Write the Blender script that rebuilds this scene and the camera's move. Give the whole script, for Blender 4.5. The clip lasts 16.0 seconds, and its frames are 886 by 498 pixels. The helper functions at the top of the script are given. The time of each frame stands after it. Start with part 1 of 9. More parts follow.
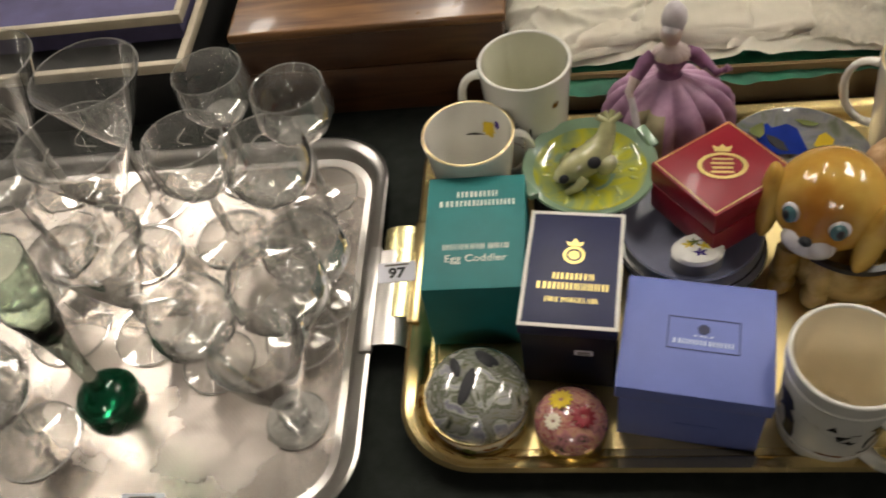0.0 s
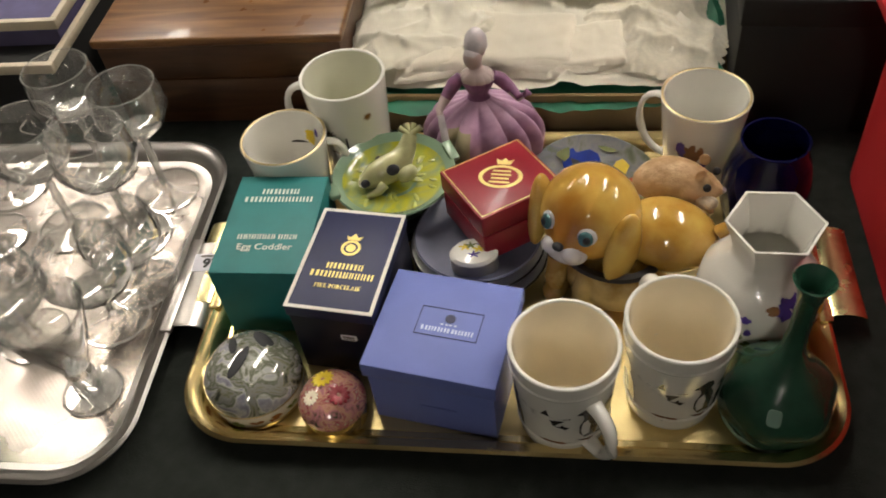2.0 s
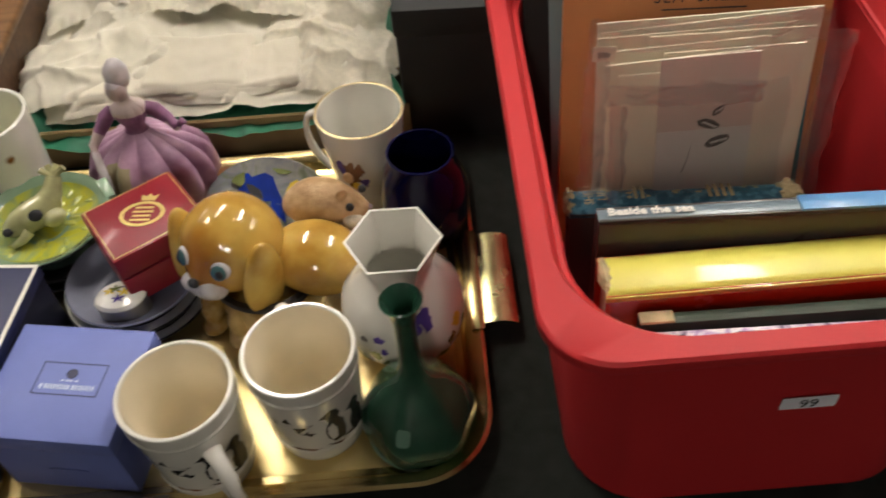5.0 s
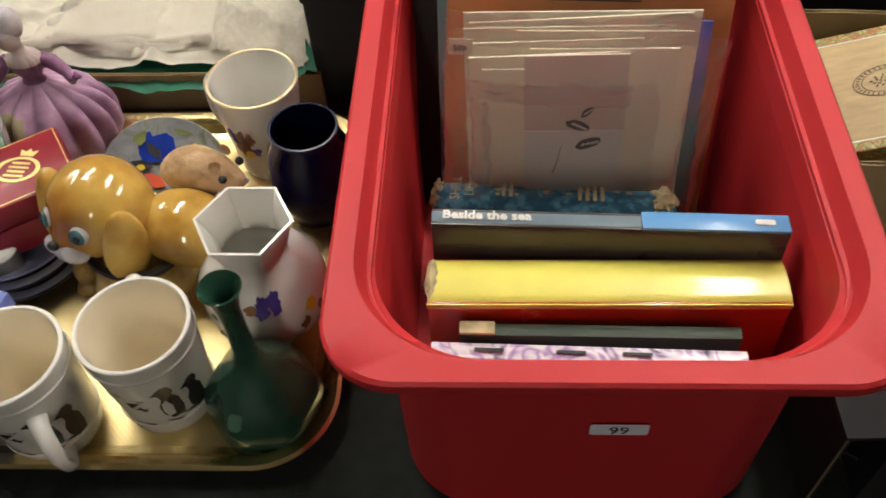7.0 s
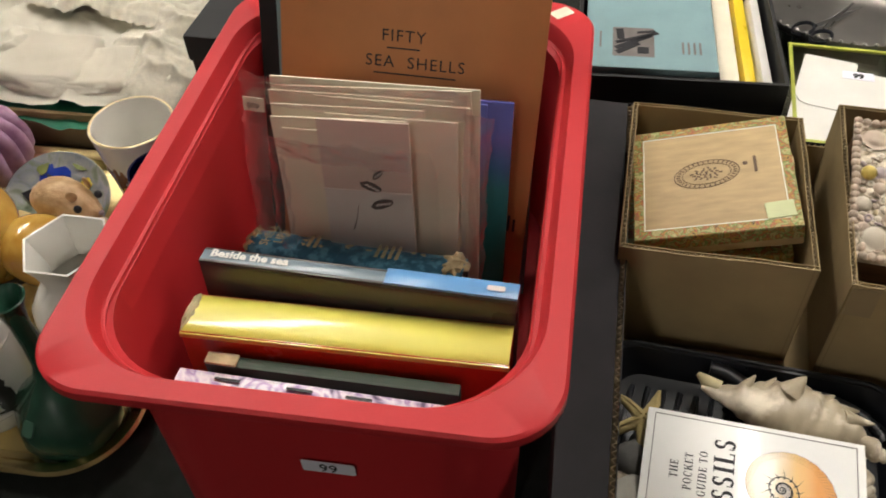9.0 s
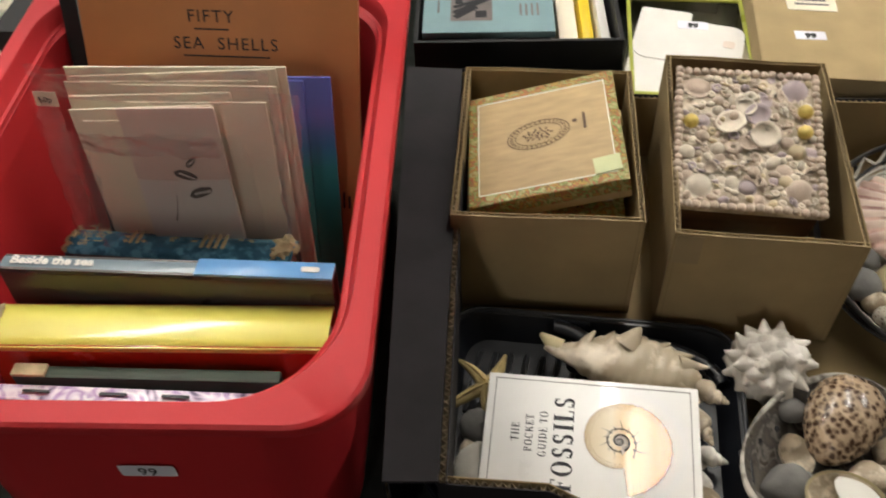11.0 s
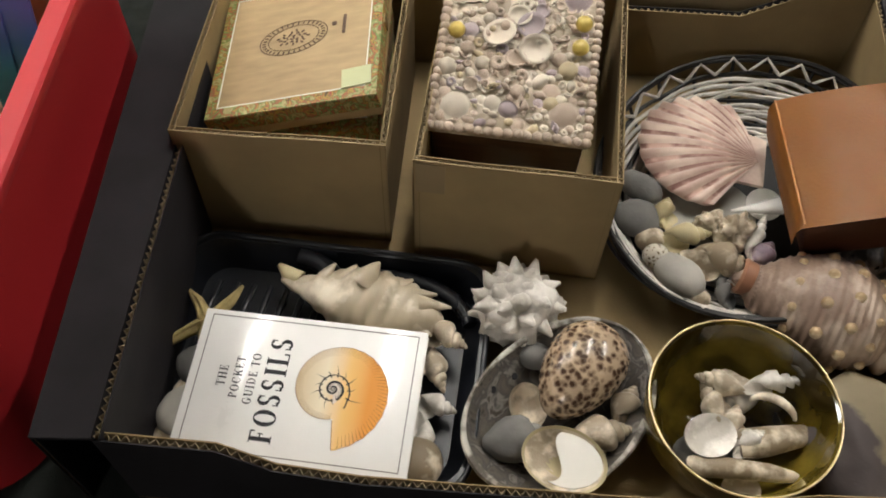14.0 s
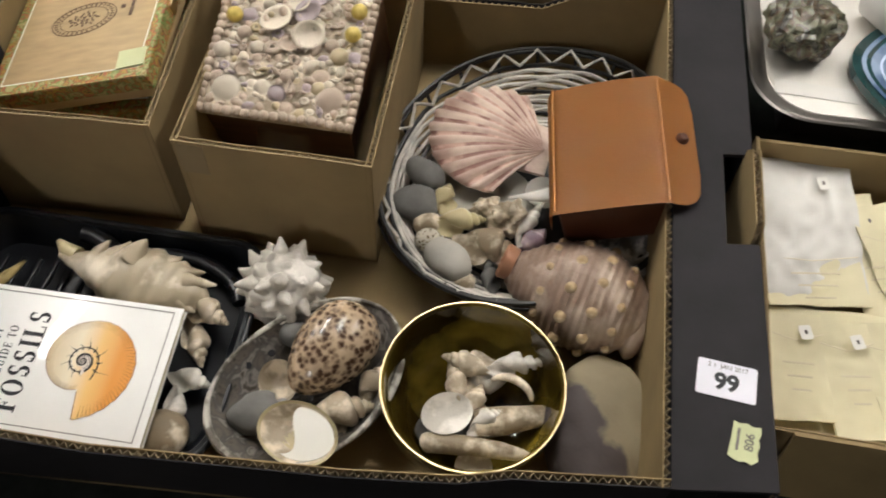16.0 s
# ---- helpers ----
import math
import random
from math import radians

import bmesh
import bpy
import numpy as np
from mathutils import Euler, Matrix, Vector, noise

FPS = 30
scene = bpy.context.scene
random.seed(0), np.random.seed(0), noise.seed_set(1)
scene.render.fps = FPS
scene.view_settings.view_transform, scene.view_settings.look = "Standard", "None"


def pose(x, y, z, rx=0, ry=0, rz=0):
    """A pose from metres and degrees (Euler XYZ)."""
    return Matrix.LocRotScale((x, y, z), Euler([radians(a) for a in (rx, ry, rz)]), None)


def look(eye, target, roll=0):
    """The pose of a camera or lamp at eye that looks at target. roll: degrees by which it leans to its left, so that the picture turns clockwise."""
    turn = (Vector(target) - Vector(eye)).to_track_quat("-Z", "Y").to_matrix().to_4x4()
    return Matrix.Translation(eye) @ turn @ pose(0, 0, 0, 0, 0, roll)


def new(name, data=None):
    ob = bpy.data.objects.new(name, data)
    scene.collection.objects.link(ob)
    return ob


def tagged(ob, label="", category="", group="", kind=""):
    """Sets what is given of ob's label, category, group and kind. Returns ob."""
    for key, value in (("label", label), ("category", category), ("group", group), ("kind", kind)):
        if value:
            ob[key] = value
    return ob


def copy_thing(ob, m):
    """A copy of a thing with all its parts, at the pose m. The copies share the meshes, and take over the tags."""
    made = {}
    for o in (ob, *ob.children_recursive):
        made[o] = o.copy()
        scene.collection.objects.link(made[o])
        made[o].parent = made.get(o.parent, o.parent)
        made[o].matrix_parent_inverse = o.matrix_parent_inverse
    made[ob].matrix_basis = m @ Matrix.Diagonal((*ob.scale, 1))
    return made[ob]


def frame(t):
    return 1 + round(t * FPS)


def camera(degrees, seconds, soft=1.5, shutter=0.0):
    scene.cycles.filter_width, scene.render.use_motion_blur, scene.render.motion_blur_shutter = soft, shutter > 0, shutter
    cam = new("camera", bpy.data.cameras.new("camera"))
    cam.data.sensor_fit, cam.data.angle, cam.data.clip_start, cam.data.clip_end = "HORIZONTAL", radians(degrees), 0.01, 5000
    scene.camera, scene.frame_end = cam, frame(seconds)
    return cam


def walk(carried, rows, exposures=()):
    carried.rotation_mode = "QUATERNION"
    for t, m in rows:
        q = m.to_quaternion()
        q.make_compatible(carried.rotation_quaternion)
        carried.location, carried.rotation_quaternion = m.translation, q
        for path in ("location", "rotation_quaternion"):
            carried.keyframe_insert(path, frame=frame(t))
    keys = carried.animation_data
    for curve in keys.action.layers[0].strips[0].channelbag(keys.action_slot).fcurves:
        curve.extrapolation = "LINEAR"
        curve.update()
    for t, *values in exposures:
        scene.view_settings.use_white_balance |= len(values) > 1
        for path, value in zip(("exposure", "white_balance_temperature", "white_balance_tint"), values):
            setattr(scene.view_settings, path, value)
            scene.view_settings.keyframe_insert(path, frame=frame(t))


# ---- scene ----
cam = camera(54.1, 16.0, soft=1.8, shutter=0.4)
PATH = [
    (0, (0.264, 0.309, 0.631), (-0.18, 1.483, -0.927), -12.5),
    (0.5, (0.334, 0.302, 0.629), (-0.104, 1.503, -0.908), -10.3),
    (1, (0.386, 0.289, 0.622), (-0.068, 1.507, -0.898), -8.8),
    (1.5, (0.425, 0.281, 0.62), (-0.038, 1.524, -0.877), -8.5),
    (2, (0.455, 0.274, 0.62), (0.0, 1.544, -0.856), -8.3),
    (2.5, (0.479, 0.273, 0.62), (0.059, 1.557, -0.855), -7.5),
    (3, (0.503, 0.271, 0.617), (0.11, 1.565, -0.857), -6.8),
    (3.5, (0.528, 0.273, 0.614), (0.137, 1.567, -0.86), -6.9),
    (4, (0.563, 0.287, 0.611), (0.196, 1.576, -0.874), -6.7),
    (4.5, (0.6, 0.309, 0.606), (0.312, 1.617, -0.879), -6.5),
    (5, (0.646, 0.335, 0.602), (0.449, 1.65, -0.892), -5.7),
    (5.2, (0.665, 0.346, 0.602), (0.485, 1.657, -0.897), -5.1),
    (7.3, (0.804, 0.387, 0.602), (0.497, 1.586, -0.968), -4.4),
    (7.5, (0.828, 0.383, 0.606), (0.492, 1.587, -0.955), -4.5),
    (8, (0.896, 0.378, 0.613), (0.484, 1.617, -0.903), -3.9),
    (8.2, (0.921, 0.381, 0.613), (0.484, 1.634, -0.883), -3.6),
    (10.3, (1.026, 0.407, 0.619), (0.607, 1.741, -0.812), -3.9),
    (10.5, (1.033, 0.411, 0.616), (0.663, 1.739, -0.833), -3.7),
    (11, (1.053, 0.418, 0.604), (0.788, 1.719, -0.891), -2.9),
    (11.5, (1.072, 0.416, 0.596), (0.9, 1.68, -0.944), -2.3),
    (12, (1.089, 0.42, 0.59), (1.008, 1.67, -0.969), -1.3),
    (12.5, (1.114, 0.448, 0.587), (1.105, 1.688, -0.983), 0.0),
    (13, (1.15, 0.484, 0.58), (1.128, 1.672, -1.029), 1.7),
    (13.5, (1.188, 0.514, 0.571), (1.099, 1.647, -1.074), 2.1),
    (14, (1.21, 0.512, 0.568), (1.055, 1.618, -1.091), 1.5),
    (14.5, (1.257, 0.52, 0.576), (1.059, 1.595, -1.098), 1.1),
    (15, (1.313, 0.515, 0.578), (1.119, 1.601, -1.09), 2.2),
    (15.5, (1.345, 0.515, 0.579), (1.171, 1.604, -1.089), 2.9),
    (16, (1.376, 0.524, 0.58), (1.229, 1.619, -1.087), 3.0),
]
walk(cam, [(t, look(eye, target, roll)) for t, eye, target, roll in PATH], [(0.0, -0.28, 6450, 10), (1.0, -0.26, 6450, 10), (2.0, -0.07, 6420, 10), (3.0, -0.06, 6450, 10), (5.0, 0.04, 6400, 10), (7.5, 0.17, 6200, 10), (8.2, 0.12, 6200, 10), (10.5, 0.03, 6150, 10), (12.0, 0.12, 6150, 10), (13.0, 0.05, 6080, 10), (16.0, 0.12, 5980, 10)])

# ---- world and light ----
world = bpy.data.worlds.new("world")
scene.world = world
world.use_nodes = True
wbg = world.node_tree.nodes["Background"]
wbg.inputs[0].default_value = (1.0, 0.93, 0.82, 1)
wbg.inputs[1].default_value = 0.02
LAMP = 34.5
# The last fitting, unseen behind the camera, is added to brighten front faces.
LAMP_XY = [(-1.6, 1.9), (-0.15, 1.9), (1.3, 1.9), (2.75, 1.9), (0.5, -2.4)]
LAMP_Z = 1.95

# ---- materials ----
def mat(name, base, rough=0.5, metal=0.0, var=0.15, scale=30.0, bump=0.0, bscale=150.0, coat=0.0, spec=0.5, second=None, mix_lo=0.45, mix_hi=0.6, trans=0.0, ior=1.45, detail=6.0, random=0.0, sheen=0.0, stretch=(1, 1, 1), sss=0.0):
    """A Principled surface with two scales of colour change, uneven gloss and relief."""
    m = bpy.data.materials.new(name)
    m.use_nodes = True
    nt = m.node_tree
    b = nt.nodes["Principled BSDF"]
    co = nt.nodes.new("ShaderNodeTexCoord")
    mp = nt.nodes.new("ShaderNodeMapping")
    mp.inputs["Scale"].default_value = stretch
    nt.links.new(co.outputs["Object"], mp.inputs[0])
    n1 = nt.nodes.new("ShaderNodeTexNoise")
    n1.inputs["Scale"].default_value, n1.inputs["Detail"].default_value = scale, detail
    nt.links.new(mp.outputs[0], n1.inputs[0])
    r = nt.nodes.new("ShaderNodeValToRGB")
    lo = [max(0, c * (1 - var)) for c in base] + [1]
    hi = [min(1, c * (1 + var)) for c in (second or base)] + [1]
    r.color_ramp.elements[0].position, r.color_ramp.elements[0].color = mix_lo if second else 0.3, lo
    r.color_ramp.elements[1].position, r.color_ramp.elements[1].color = mix_hi if second else 0.7, hi
    nt.links.new(n1.outputs[0], r.inputs[0])
    col = r.outputs[0]
    if random:
        oi = nt.nodes.new("ShaderNodeObjectInfo")
        hs = nt.nodes.new("ShaderNodeHueSaturation")
        mr = nt.nodes.new("ShaderNodeMapRange")
        mr.inputs[3].default_value, mr.inputs[4].default_value = 1 - random, 1 + random
        nt.links.new(oi.outputs["Random"], mr.inputs[0])
        nt.links.new(mr.outputs[0], hs.inputs["Value"])
        nt.links.new(col, hs.inputs["Color"])
        col = hs.outputs[0]
    nt.links.new(col, b.inputs["Base Color"])
    n2 = nt.nodes.new("ShaderNodeTexNoise")
    n2.inputs["Scale"].default_value, n2.inputs["Detail"].default_value = bscale, 4
    nt.links.new(mp.outputs[0], n2.inputs[0])
    rr = nt.nodes.new("ShaderNodeMapRange")
    rr.inputs[3].default_value, rr.inputs[4].default_value = max(0, rough - 0.08), min(1, rough + 0.08)
    nt.links.new(n1.outputs[0], rr.inputs[0])
    if trans < 0.5:
        nt.links.new(rr.outputs[0], b.inputs["Roughness"])
    else:
        b.inputs["Roughness"].default_value = rough
    b.inputs["Metallic"].default_value = metal
    b.inputs["IOR"].default_value = ior
    b.inputs["Specular IOR Level"].default_value = spec
    b.inputs["Coat Weight"].default_value = coat
    b.inputs["Coat Roughness"].default_value = 0.06
    b.inputs["Transmission Weight"].default_value = trans
    b.inputs["Sheen Weight"].default_value = sheen
    b.inputs["Subsurface Weight"].default_value = sss
    b.inputs["Subsurface Radius"].default_value = (0.004, 0.003, 0.002)
    if bump:
        bp = nt.nodes.new("ShaderNodeBump")
        bp.inputs["Strength"].default_value, bp.inputs["Distance"].default_value = bump, 0.001
        nt.links.new(n2.outputs[0], bp.inputs["Height"])
        nt.links.new(bp.outputs[0], b.inputs["Normal"])
    return m


def clear_glass(name, tint=(0.97, 0.98, 0.97), gloss=1.0, haze=0.0, lit_haze=(0.8, 0.77, 0.72)):
    """Thin blown glass or film: lets the light through and mirrors at the edge. Haze mixes in a pale diffuse colour
    that brightens it like caught light.
    """
    m = bpy.data.materials.new(name)
    m.use_nodes = True
    nt = m.node_tree
    nt.nodes.remove(nt.nodes["Principled BSDF"])
    out = nt.nodes["Material Output"]
    tr, gl, mx, lw, pw, mu = (nt.nodes.new(k) for k in ("ShaderNodeBsdfTransparent", "ShaderNodeBsdfGlossy", "ShaderNodeMixShader", "ShaderNodeLayerWeight", "ShaderNodeMath", "ShaderNodeMath"))
    tr.inputs[0].default_value = (*tint, 1)
    gl.inputs["Roughness"].default_value = 0.03
    lw.inputs[0].default_value = 0.5
    pw.operation, pw.inputs[1].default_value = "POWER", 2.4
    mu.operation, mu.inputs[1].default_value, mu.inputs[2].default_value = "MULTIPLY_ADD", 0.55 * gloss, 0.045 * gloss
    nt.links.new(lw.outputs["Facing"], pw.inputs[0])
    nt.links.new(pw.outputs[0], mu.inputs[0])
    nt.links.new(mu.outputs[0], mx.inputs[0])
    nt.links.new(tr.outputs[0], mx.inputs[1])
    nt.links.new(gl.outputs[0], mx.inputs[2])
    df, m2 = nt.nodes.new("ShaderNodeBsdfDiffuse"), nt.nodes.new("ShaderNodeMixShader")
    df.inputs[0].default_value = (*lit_haze, 1)
    m2.inputs[0].default_value = haze
    nt.links.new(mx.outputs[0], m2.inputs[1])
    nt.links.new(df.outputs[0], m2.inputs[2])
    nt.links.new(m2.outputs[0], out.inputs[0])
    return m


def spotted(name, ground, spots, scale, size, rough=0.15, coat=0.6, soft=0.08):
    """Voronoi spots over a mottled ground."""
    m = mat(name, ground, rough, var=0.25, scale=45, coat=coat)
    nt = m.node_tree
    b = nt.nodes["Principled BSDF"]
    src = b.inputs["Base Color"].links[0].from_socket
    co = nt.nodes.new("ShaderNodeTexCoord")
    nz = nt.nodes.new("ShaderNodeTexNoise")
    nz.inputs["Scale"].default_value = scale * 0.8
    ad = nt.nodes.new("ShaderNodeMixRGB")
    ad.inputs[0].default_value = 0.005
    v = nt.nodes.new("ShaderNodeTexVoronoi")
    v.inputs["Scale"].default_value = scale
    nt.links.new(co.outputs["Object"], nz.inputs[0])
    nt.links.new(co.outputs["Object"], ad.inputs[1])
    nt.links.new(nz.outputs["Color"], ad.inputs[2])
    nt.links.new(ad.outputs[0], v.inputs["Vector"])
    r = nt.nodes.new("ShaderNodeValToRGB")
    r.color_ramp.elements[0].position, r.color_ramp.elements[0].color = size, (1, 1, 1, 1)
    r.color_ramp.elements[1].position, r.color_ramp.elements[1].color = size + soft, (0, 0, 0, 1)
    nt.links.new(v.outputs["Distance"], r.inputs[0])
    mx = nt.nodes.new("ShaderNodeMixRGB")
    nt.links.new(r.outputs[0], mx.inputs[0])
    nt.links.new(src, mx.inputs[1])
    mx.inputs[2].default_value = (*spots, 1)
    nt.links.new(mx.outputs[0], b.inputs["Base Color"])
    return m


def patchwork(name, colours, scale, rough=0.2, coat=0.5, detail=2.0):
    """Blotches of several colours, for painted, mottled and printed things."""
    m = mat(name, colours[0], rough, coat=coat)
    nt = m.node_tree
    b = nt.nodes["Principled BSDF"]
    co = nt.nodes.new("ShaderNodeTexCoord")
    n = nt.nodes.new("ShaderNodeTexNoise")
    n.inputs["Scale"].default_value, n.inputs["Detail"].default_value, n.inputs["Distortion"].default_value = scale, detail, 1.2
    nt.links.new(co.outputs["Object"], n.inputs[0])
    r = nt.nodes.new("ShaderNodeValToRGB")
    els = r.color_ramp.elements
    while len(els) < len(colours):
        els.new(0.5)
    for k, c in enumerate(colours):
        els[k].position = 0.32 + 0.36 * k / (len(colours) - 1)
        els[k].color = (*c, 1)
    nt.links.new(n.outputs[0], r.inputs[0])
    nt.links.new(r.outputs[0], b.inputs["Base Color"])
    return m


def wood_mat(name, dark, light, rough=0.35):
    m = mat(name, dark, rough, coat=0.25, bump=0.15, bscale=90)
    nt = m.node_tree
    b = nt.nodes["Principled BSDF"]
    co = nt.nodes.new("ShaderNodeTexCoord")
    mp = nt.nodes.new("ShaderNodeMapping")
    mp.inputs["Scale"].default_value = (1.5, 14, 14)
    n = nt.nodes.new("ShaderNodeTexNoise")
    n.inputs["Scale"].default_value, n.inputs["Detail"].default_value, n.inputs["Distortion"].default_value = 5, 8, 0.8
    r = nt.nodes.new("ShaderNodeValToRGB")
    r.color_ramp.elements[0].position, r.color_ramp.elements[0].color = 0.35, (*dark, 1)
    r.color_ramp.elements[1].position, r.color_ramp.elements[1].color = 0.68, (*light, 1)
    nt.links.new(co.outputs["Object"], mp.inputs[0])
    nt.links.new(mp.outputs[0], n.inputs[0])
    nt.links.new(n.outputs[0], r.inputs[0])
    nt.links.new(r.outputs[0], b.inputs["Base Color"])
    return m


def embossed(m, pitch=0.0035, strength=0.35, wave=14.0, dent=6.0):
    """Presses a fine diamond grid into a sheet-metal material."""
    nt = m.node_tree
    b = nt.nodes["Principled BSDF"]
    co = nt.nodes.new("ShaderNodeTexCoord")
    mp = nt.nodes.new("ShaderNodeMapping")
    mp.inputs["Rotation"].default_value = (0, 0, radians(45))
    ch = nt.nodes.new("ShaderNodeTexVoronoi")
    ch.inputs["Scale"].default_value, ch.inputs["Randomness"].default_value = 1 / pitch, 0.0
    bp = nt.nodes.new("ShaderNodeBump")
    bp.inputs["Strength"].default_value, bp.inputs["Distance"].default_value = strength, 0.0006
    nt.links.new(co.outputs["Object"], mp.inputs[0])
    nt.links.new(mp.outputs[0], ch.inputs["Vector"])
    wv_ = nt.nodes.new("ShaderNodeTexNoise")
    wv_.inputs["Scale"].default_value, wv_.inputs["Detail"].default_value = wave, 3
    ma = nt.nodes.new("ShaderNodeMath")
    ma.operation, ma.inputs[1].default_value = "MULTIPLY_ADD", dent
    nt.links.new(co.outputs["Object"], wv_.inputs[0])
    nt.links.new(wv_.outputs[0], ma.inputs[0])
    nt.links.new(ch.outputs["Distance"], ma.inputs[2])
    nt.links.new(ma.outputs[0], bp.inputs["Height"])
    nt.links.new(bp.outputs[0], b.inputs["Normal"])
    return m


CLOTH = mat("table_cloth", (0.021, 0.024, 0.021), 0.95, var=0.25, scale=60, bump=0.6, bscale=900, spec=0.12)
CARPET = mat("carpet", (0.05, 0.05, 0.055), 0.95, bump=0.6, bscale=400)
WALLP = mat("wall_paint", (0.32, 0.30, 0.27), 0.8, var=0.06)
CEILP = mat("ceiling_tile", (0.76, 0.74, 0.69), 0.9, var=0.06)
SILVER = mat("steel_sheet", (0.48, 0.455, 0.43), 0.3, 1.0, var=0.12, scale=14)
SILVER_E = embossed(mat("embossed_steel", (0.42, 0.375, 0.34), 0.27, 1.0, var=0.2, scale=9), 0.0032, 0.25, 13.0, 20.0)
GOLD = mat("gold_sheet", (0.72, 0.57, 0.27), 0.24, 1.0, var=0.12, scale=18)
GOLD_E = embossed(mat("embossed_gold", (0.72, 0.58, 0.28), 0.42, 1.0, var=0.15, scale=14), 0.0032, 0.3)
BRASS = mat("pale_brass", (0.75, 0.68, 0.36), 0.25, 1.0, var=0.25, scale=60)
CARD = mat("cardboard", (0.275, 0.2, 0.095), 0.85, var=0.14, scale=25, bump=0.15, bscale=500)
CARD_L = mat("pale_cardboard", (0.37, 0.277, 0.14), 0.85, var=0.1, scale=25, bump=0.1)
CARD_F = mat("corrugation", (0.27, 0.205, 0.12), 0.9, var=0.15)
CARD_D = mat("dark_cardboard", (0.018, 0.016, 0.018), 0.72, var=0.35, scale=18, bump=0.15, spec=0.3)
BLACKP = mat("black_plastic", (0.008, 0.009, 0.012), 0.30, var=0.2, spec=0.4)
BLACKC = mat("black_board", (0.01, 0.01, 0.01), 0.65, var=0.3)
REDP = mat("red_plastic", (0.52, 0.026, 0.031), 0.48, spec=0.36, var=0.06, scale=6, bump=0.06, bscale=700)
PAPER = mat("white_paper", (0.74, 0.72, 0.67), 0.65, var=0.04)
COVERP = mat("glossy_white_cover", (0.86, 0.85, 0.82), 0.3, var=0.03, coat=0.6)
PAGES = mat("page_block", (0.62, 0.55, 0.4), 0.9, var=0.15, scale=8, stretch=(1, 1, 80))
LABEL = mat("white_sticker", (0.8, 0.79, 0.86), 0.5, var=0.03)
INK = mat("black_ink", (0.012, 0.012, 0.015), 0.5, var=0.1)
GREYINK = mat("grey_ink", (0.16, 0.14, 0.13), 0.6, var=0.2)
TEAL = mat("teal_card", (0.018, 0.18, 0.18), 0.5, var=0.1, scale=40, bump=0.05)
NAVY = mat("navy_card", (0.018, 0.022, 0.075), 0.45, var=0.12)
# The same navy card darkened, for box sides in shade.
NAVYD = mat("shaded_navy_card", (0.008, 0.009, 0.02), 0.4, var=0.12)
PERI = mat("periwinkle_card", (0.15, 0.19, 0.50), 0.5, var=0.05, bump=0.05)
PALEB = mat("pale_blue_print", (0.55, 0.62, 0.78), 0.5)
GOLDP = mat("gold_foil_print", (0.75, 0.6, 0.22), 0.35, 0.6)
CREAMP = mat("cream_print", (0.75, 0.78, 0.68), 0.5)
MAROON = mat("maroon_leatherette", (0.25, 0.008, 0.02), 0.38, var=0.12, bump=0.15, bscale=900, coat=0.15)
CHINA = mat("glazed_china", (0.78, 0.76, 0.7), 0.12, var=0.03, coat=0.5)
CHINA_C = mat("cream_glazed_china", (0.86, 0.775, 0.61), 0.16, var=0.04, coat=0.4)
GILT = mat("gilt_rim", (0.56, 0.45, 0.25), 0.32, 1.0)
TRANSFER = mat("dark_transfer_print", (0.05, 0.045, 0.04), 0.2, var=0.4, coat=0.5)
BROWNPR = mat("brown_transfer_print", (0.22, 0.1, 0.035), 0.25, var=0.4, coat=0.5)
VIOLET = mat("violet_transfer_print", (0.09, 0.05, 0.3), 0.25, var=0.4, coat=0.5)
YELLOWP = mat("yellow_enamel", (0.75, 0.55, 0.03), 0.3, var=0.1)
REDPR = mat("orange_red_print", (0.65, 0.09, 0.03), 0.35, var=0.1)
OLIVEPR = mat("olive_transfer_print", (0.16, 0.19, 0.06), 0.25, var=0.4, coat=0.5)
FROGM = mat("olive_glaze", (0.4, 0.39, 0.2), 0.16, var=0.25, scale=60, coat=0.6)
FROGPL = patchwork("lime_glaze", [(0.2, 0.29, 0.16), (0.34, 0.38, 0.1), (0.46, 0.44, 0.03), (0.3, 0.36, 0.08)], 30, 0.1, 0.7)
PLATEG = mat("pale_green_glaze", (0.22, 0.32, 0.22), 0.1, var=0.12, coat=0.6)
LADYV = mat("violet_bisque", (0.34, 0.17, 0.29), 0.42, var=0.2, scale=30, second=(0.50, 0.32, 0.45), mix_lo=0.35, mix_hi=0.68)
DOGM = mat("honey_glaze", (0.46, 0.235, 0.035), 0.12, var=0.12, scale=22, second=(0.56, 0.37, 0.085), mix_lo=0.36, mix_hi=0.6, coat=0.6)
HAMM = mat("tan_fur_glaze", (0.46, 0.28, 0.13), 0.5, var=0.12, scale=40, second=(0.54, 0.37, 0.21), bump=0.6, bscale=420)
COBALT = mat("cobalt_glass", (0.0018, 0.0025, 0.03), 0.16, var=0.1, spec=0.3)
GREENV = mat("dark_green_glaze", (0.022, 0.072, 0.044), 0.25, var=0.3, scale=25, coat=0.5)
ENAMEL = patchwork("painted_enamel", [(0.10, 0.13, 0.08), (0.24, 0.27, 0.2), (0.36, 0.37, 0.36), (0.28, 0.30, 0.34), (0.2, 0.24, 0.14)], 30, 0.08, 0.9, 4)
BLUEEN = mat("blue_enamel", (0.01, 0.035, 0.3), 0.1, var=0.3, coat=0.8)
PLATE_B = mat("grey_blue_jasper", (0.22, 0.23, 0.31), 0.35, var=0.15)
DARKRIM = mat("dark_plate_edge", (0.03, 0.025, 0.02), 0.3)
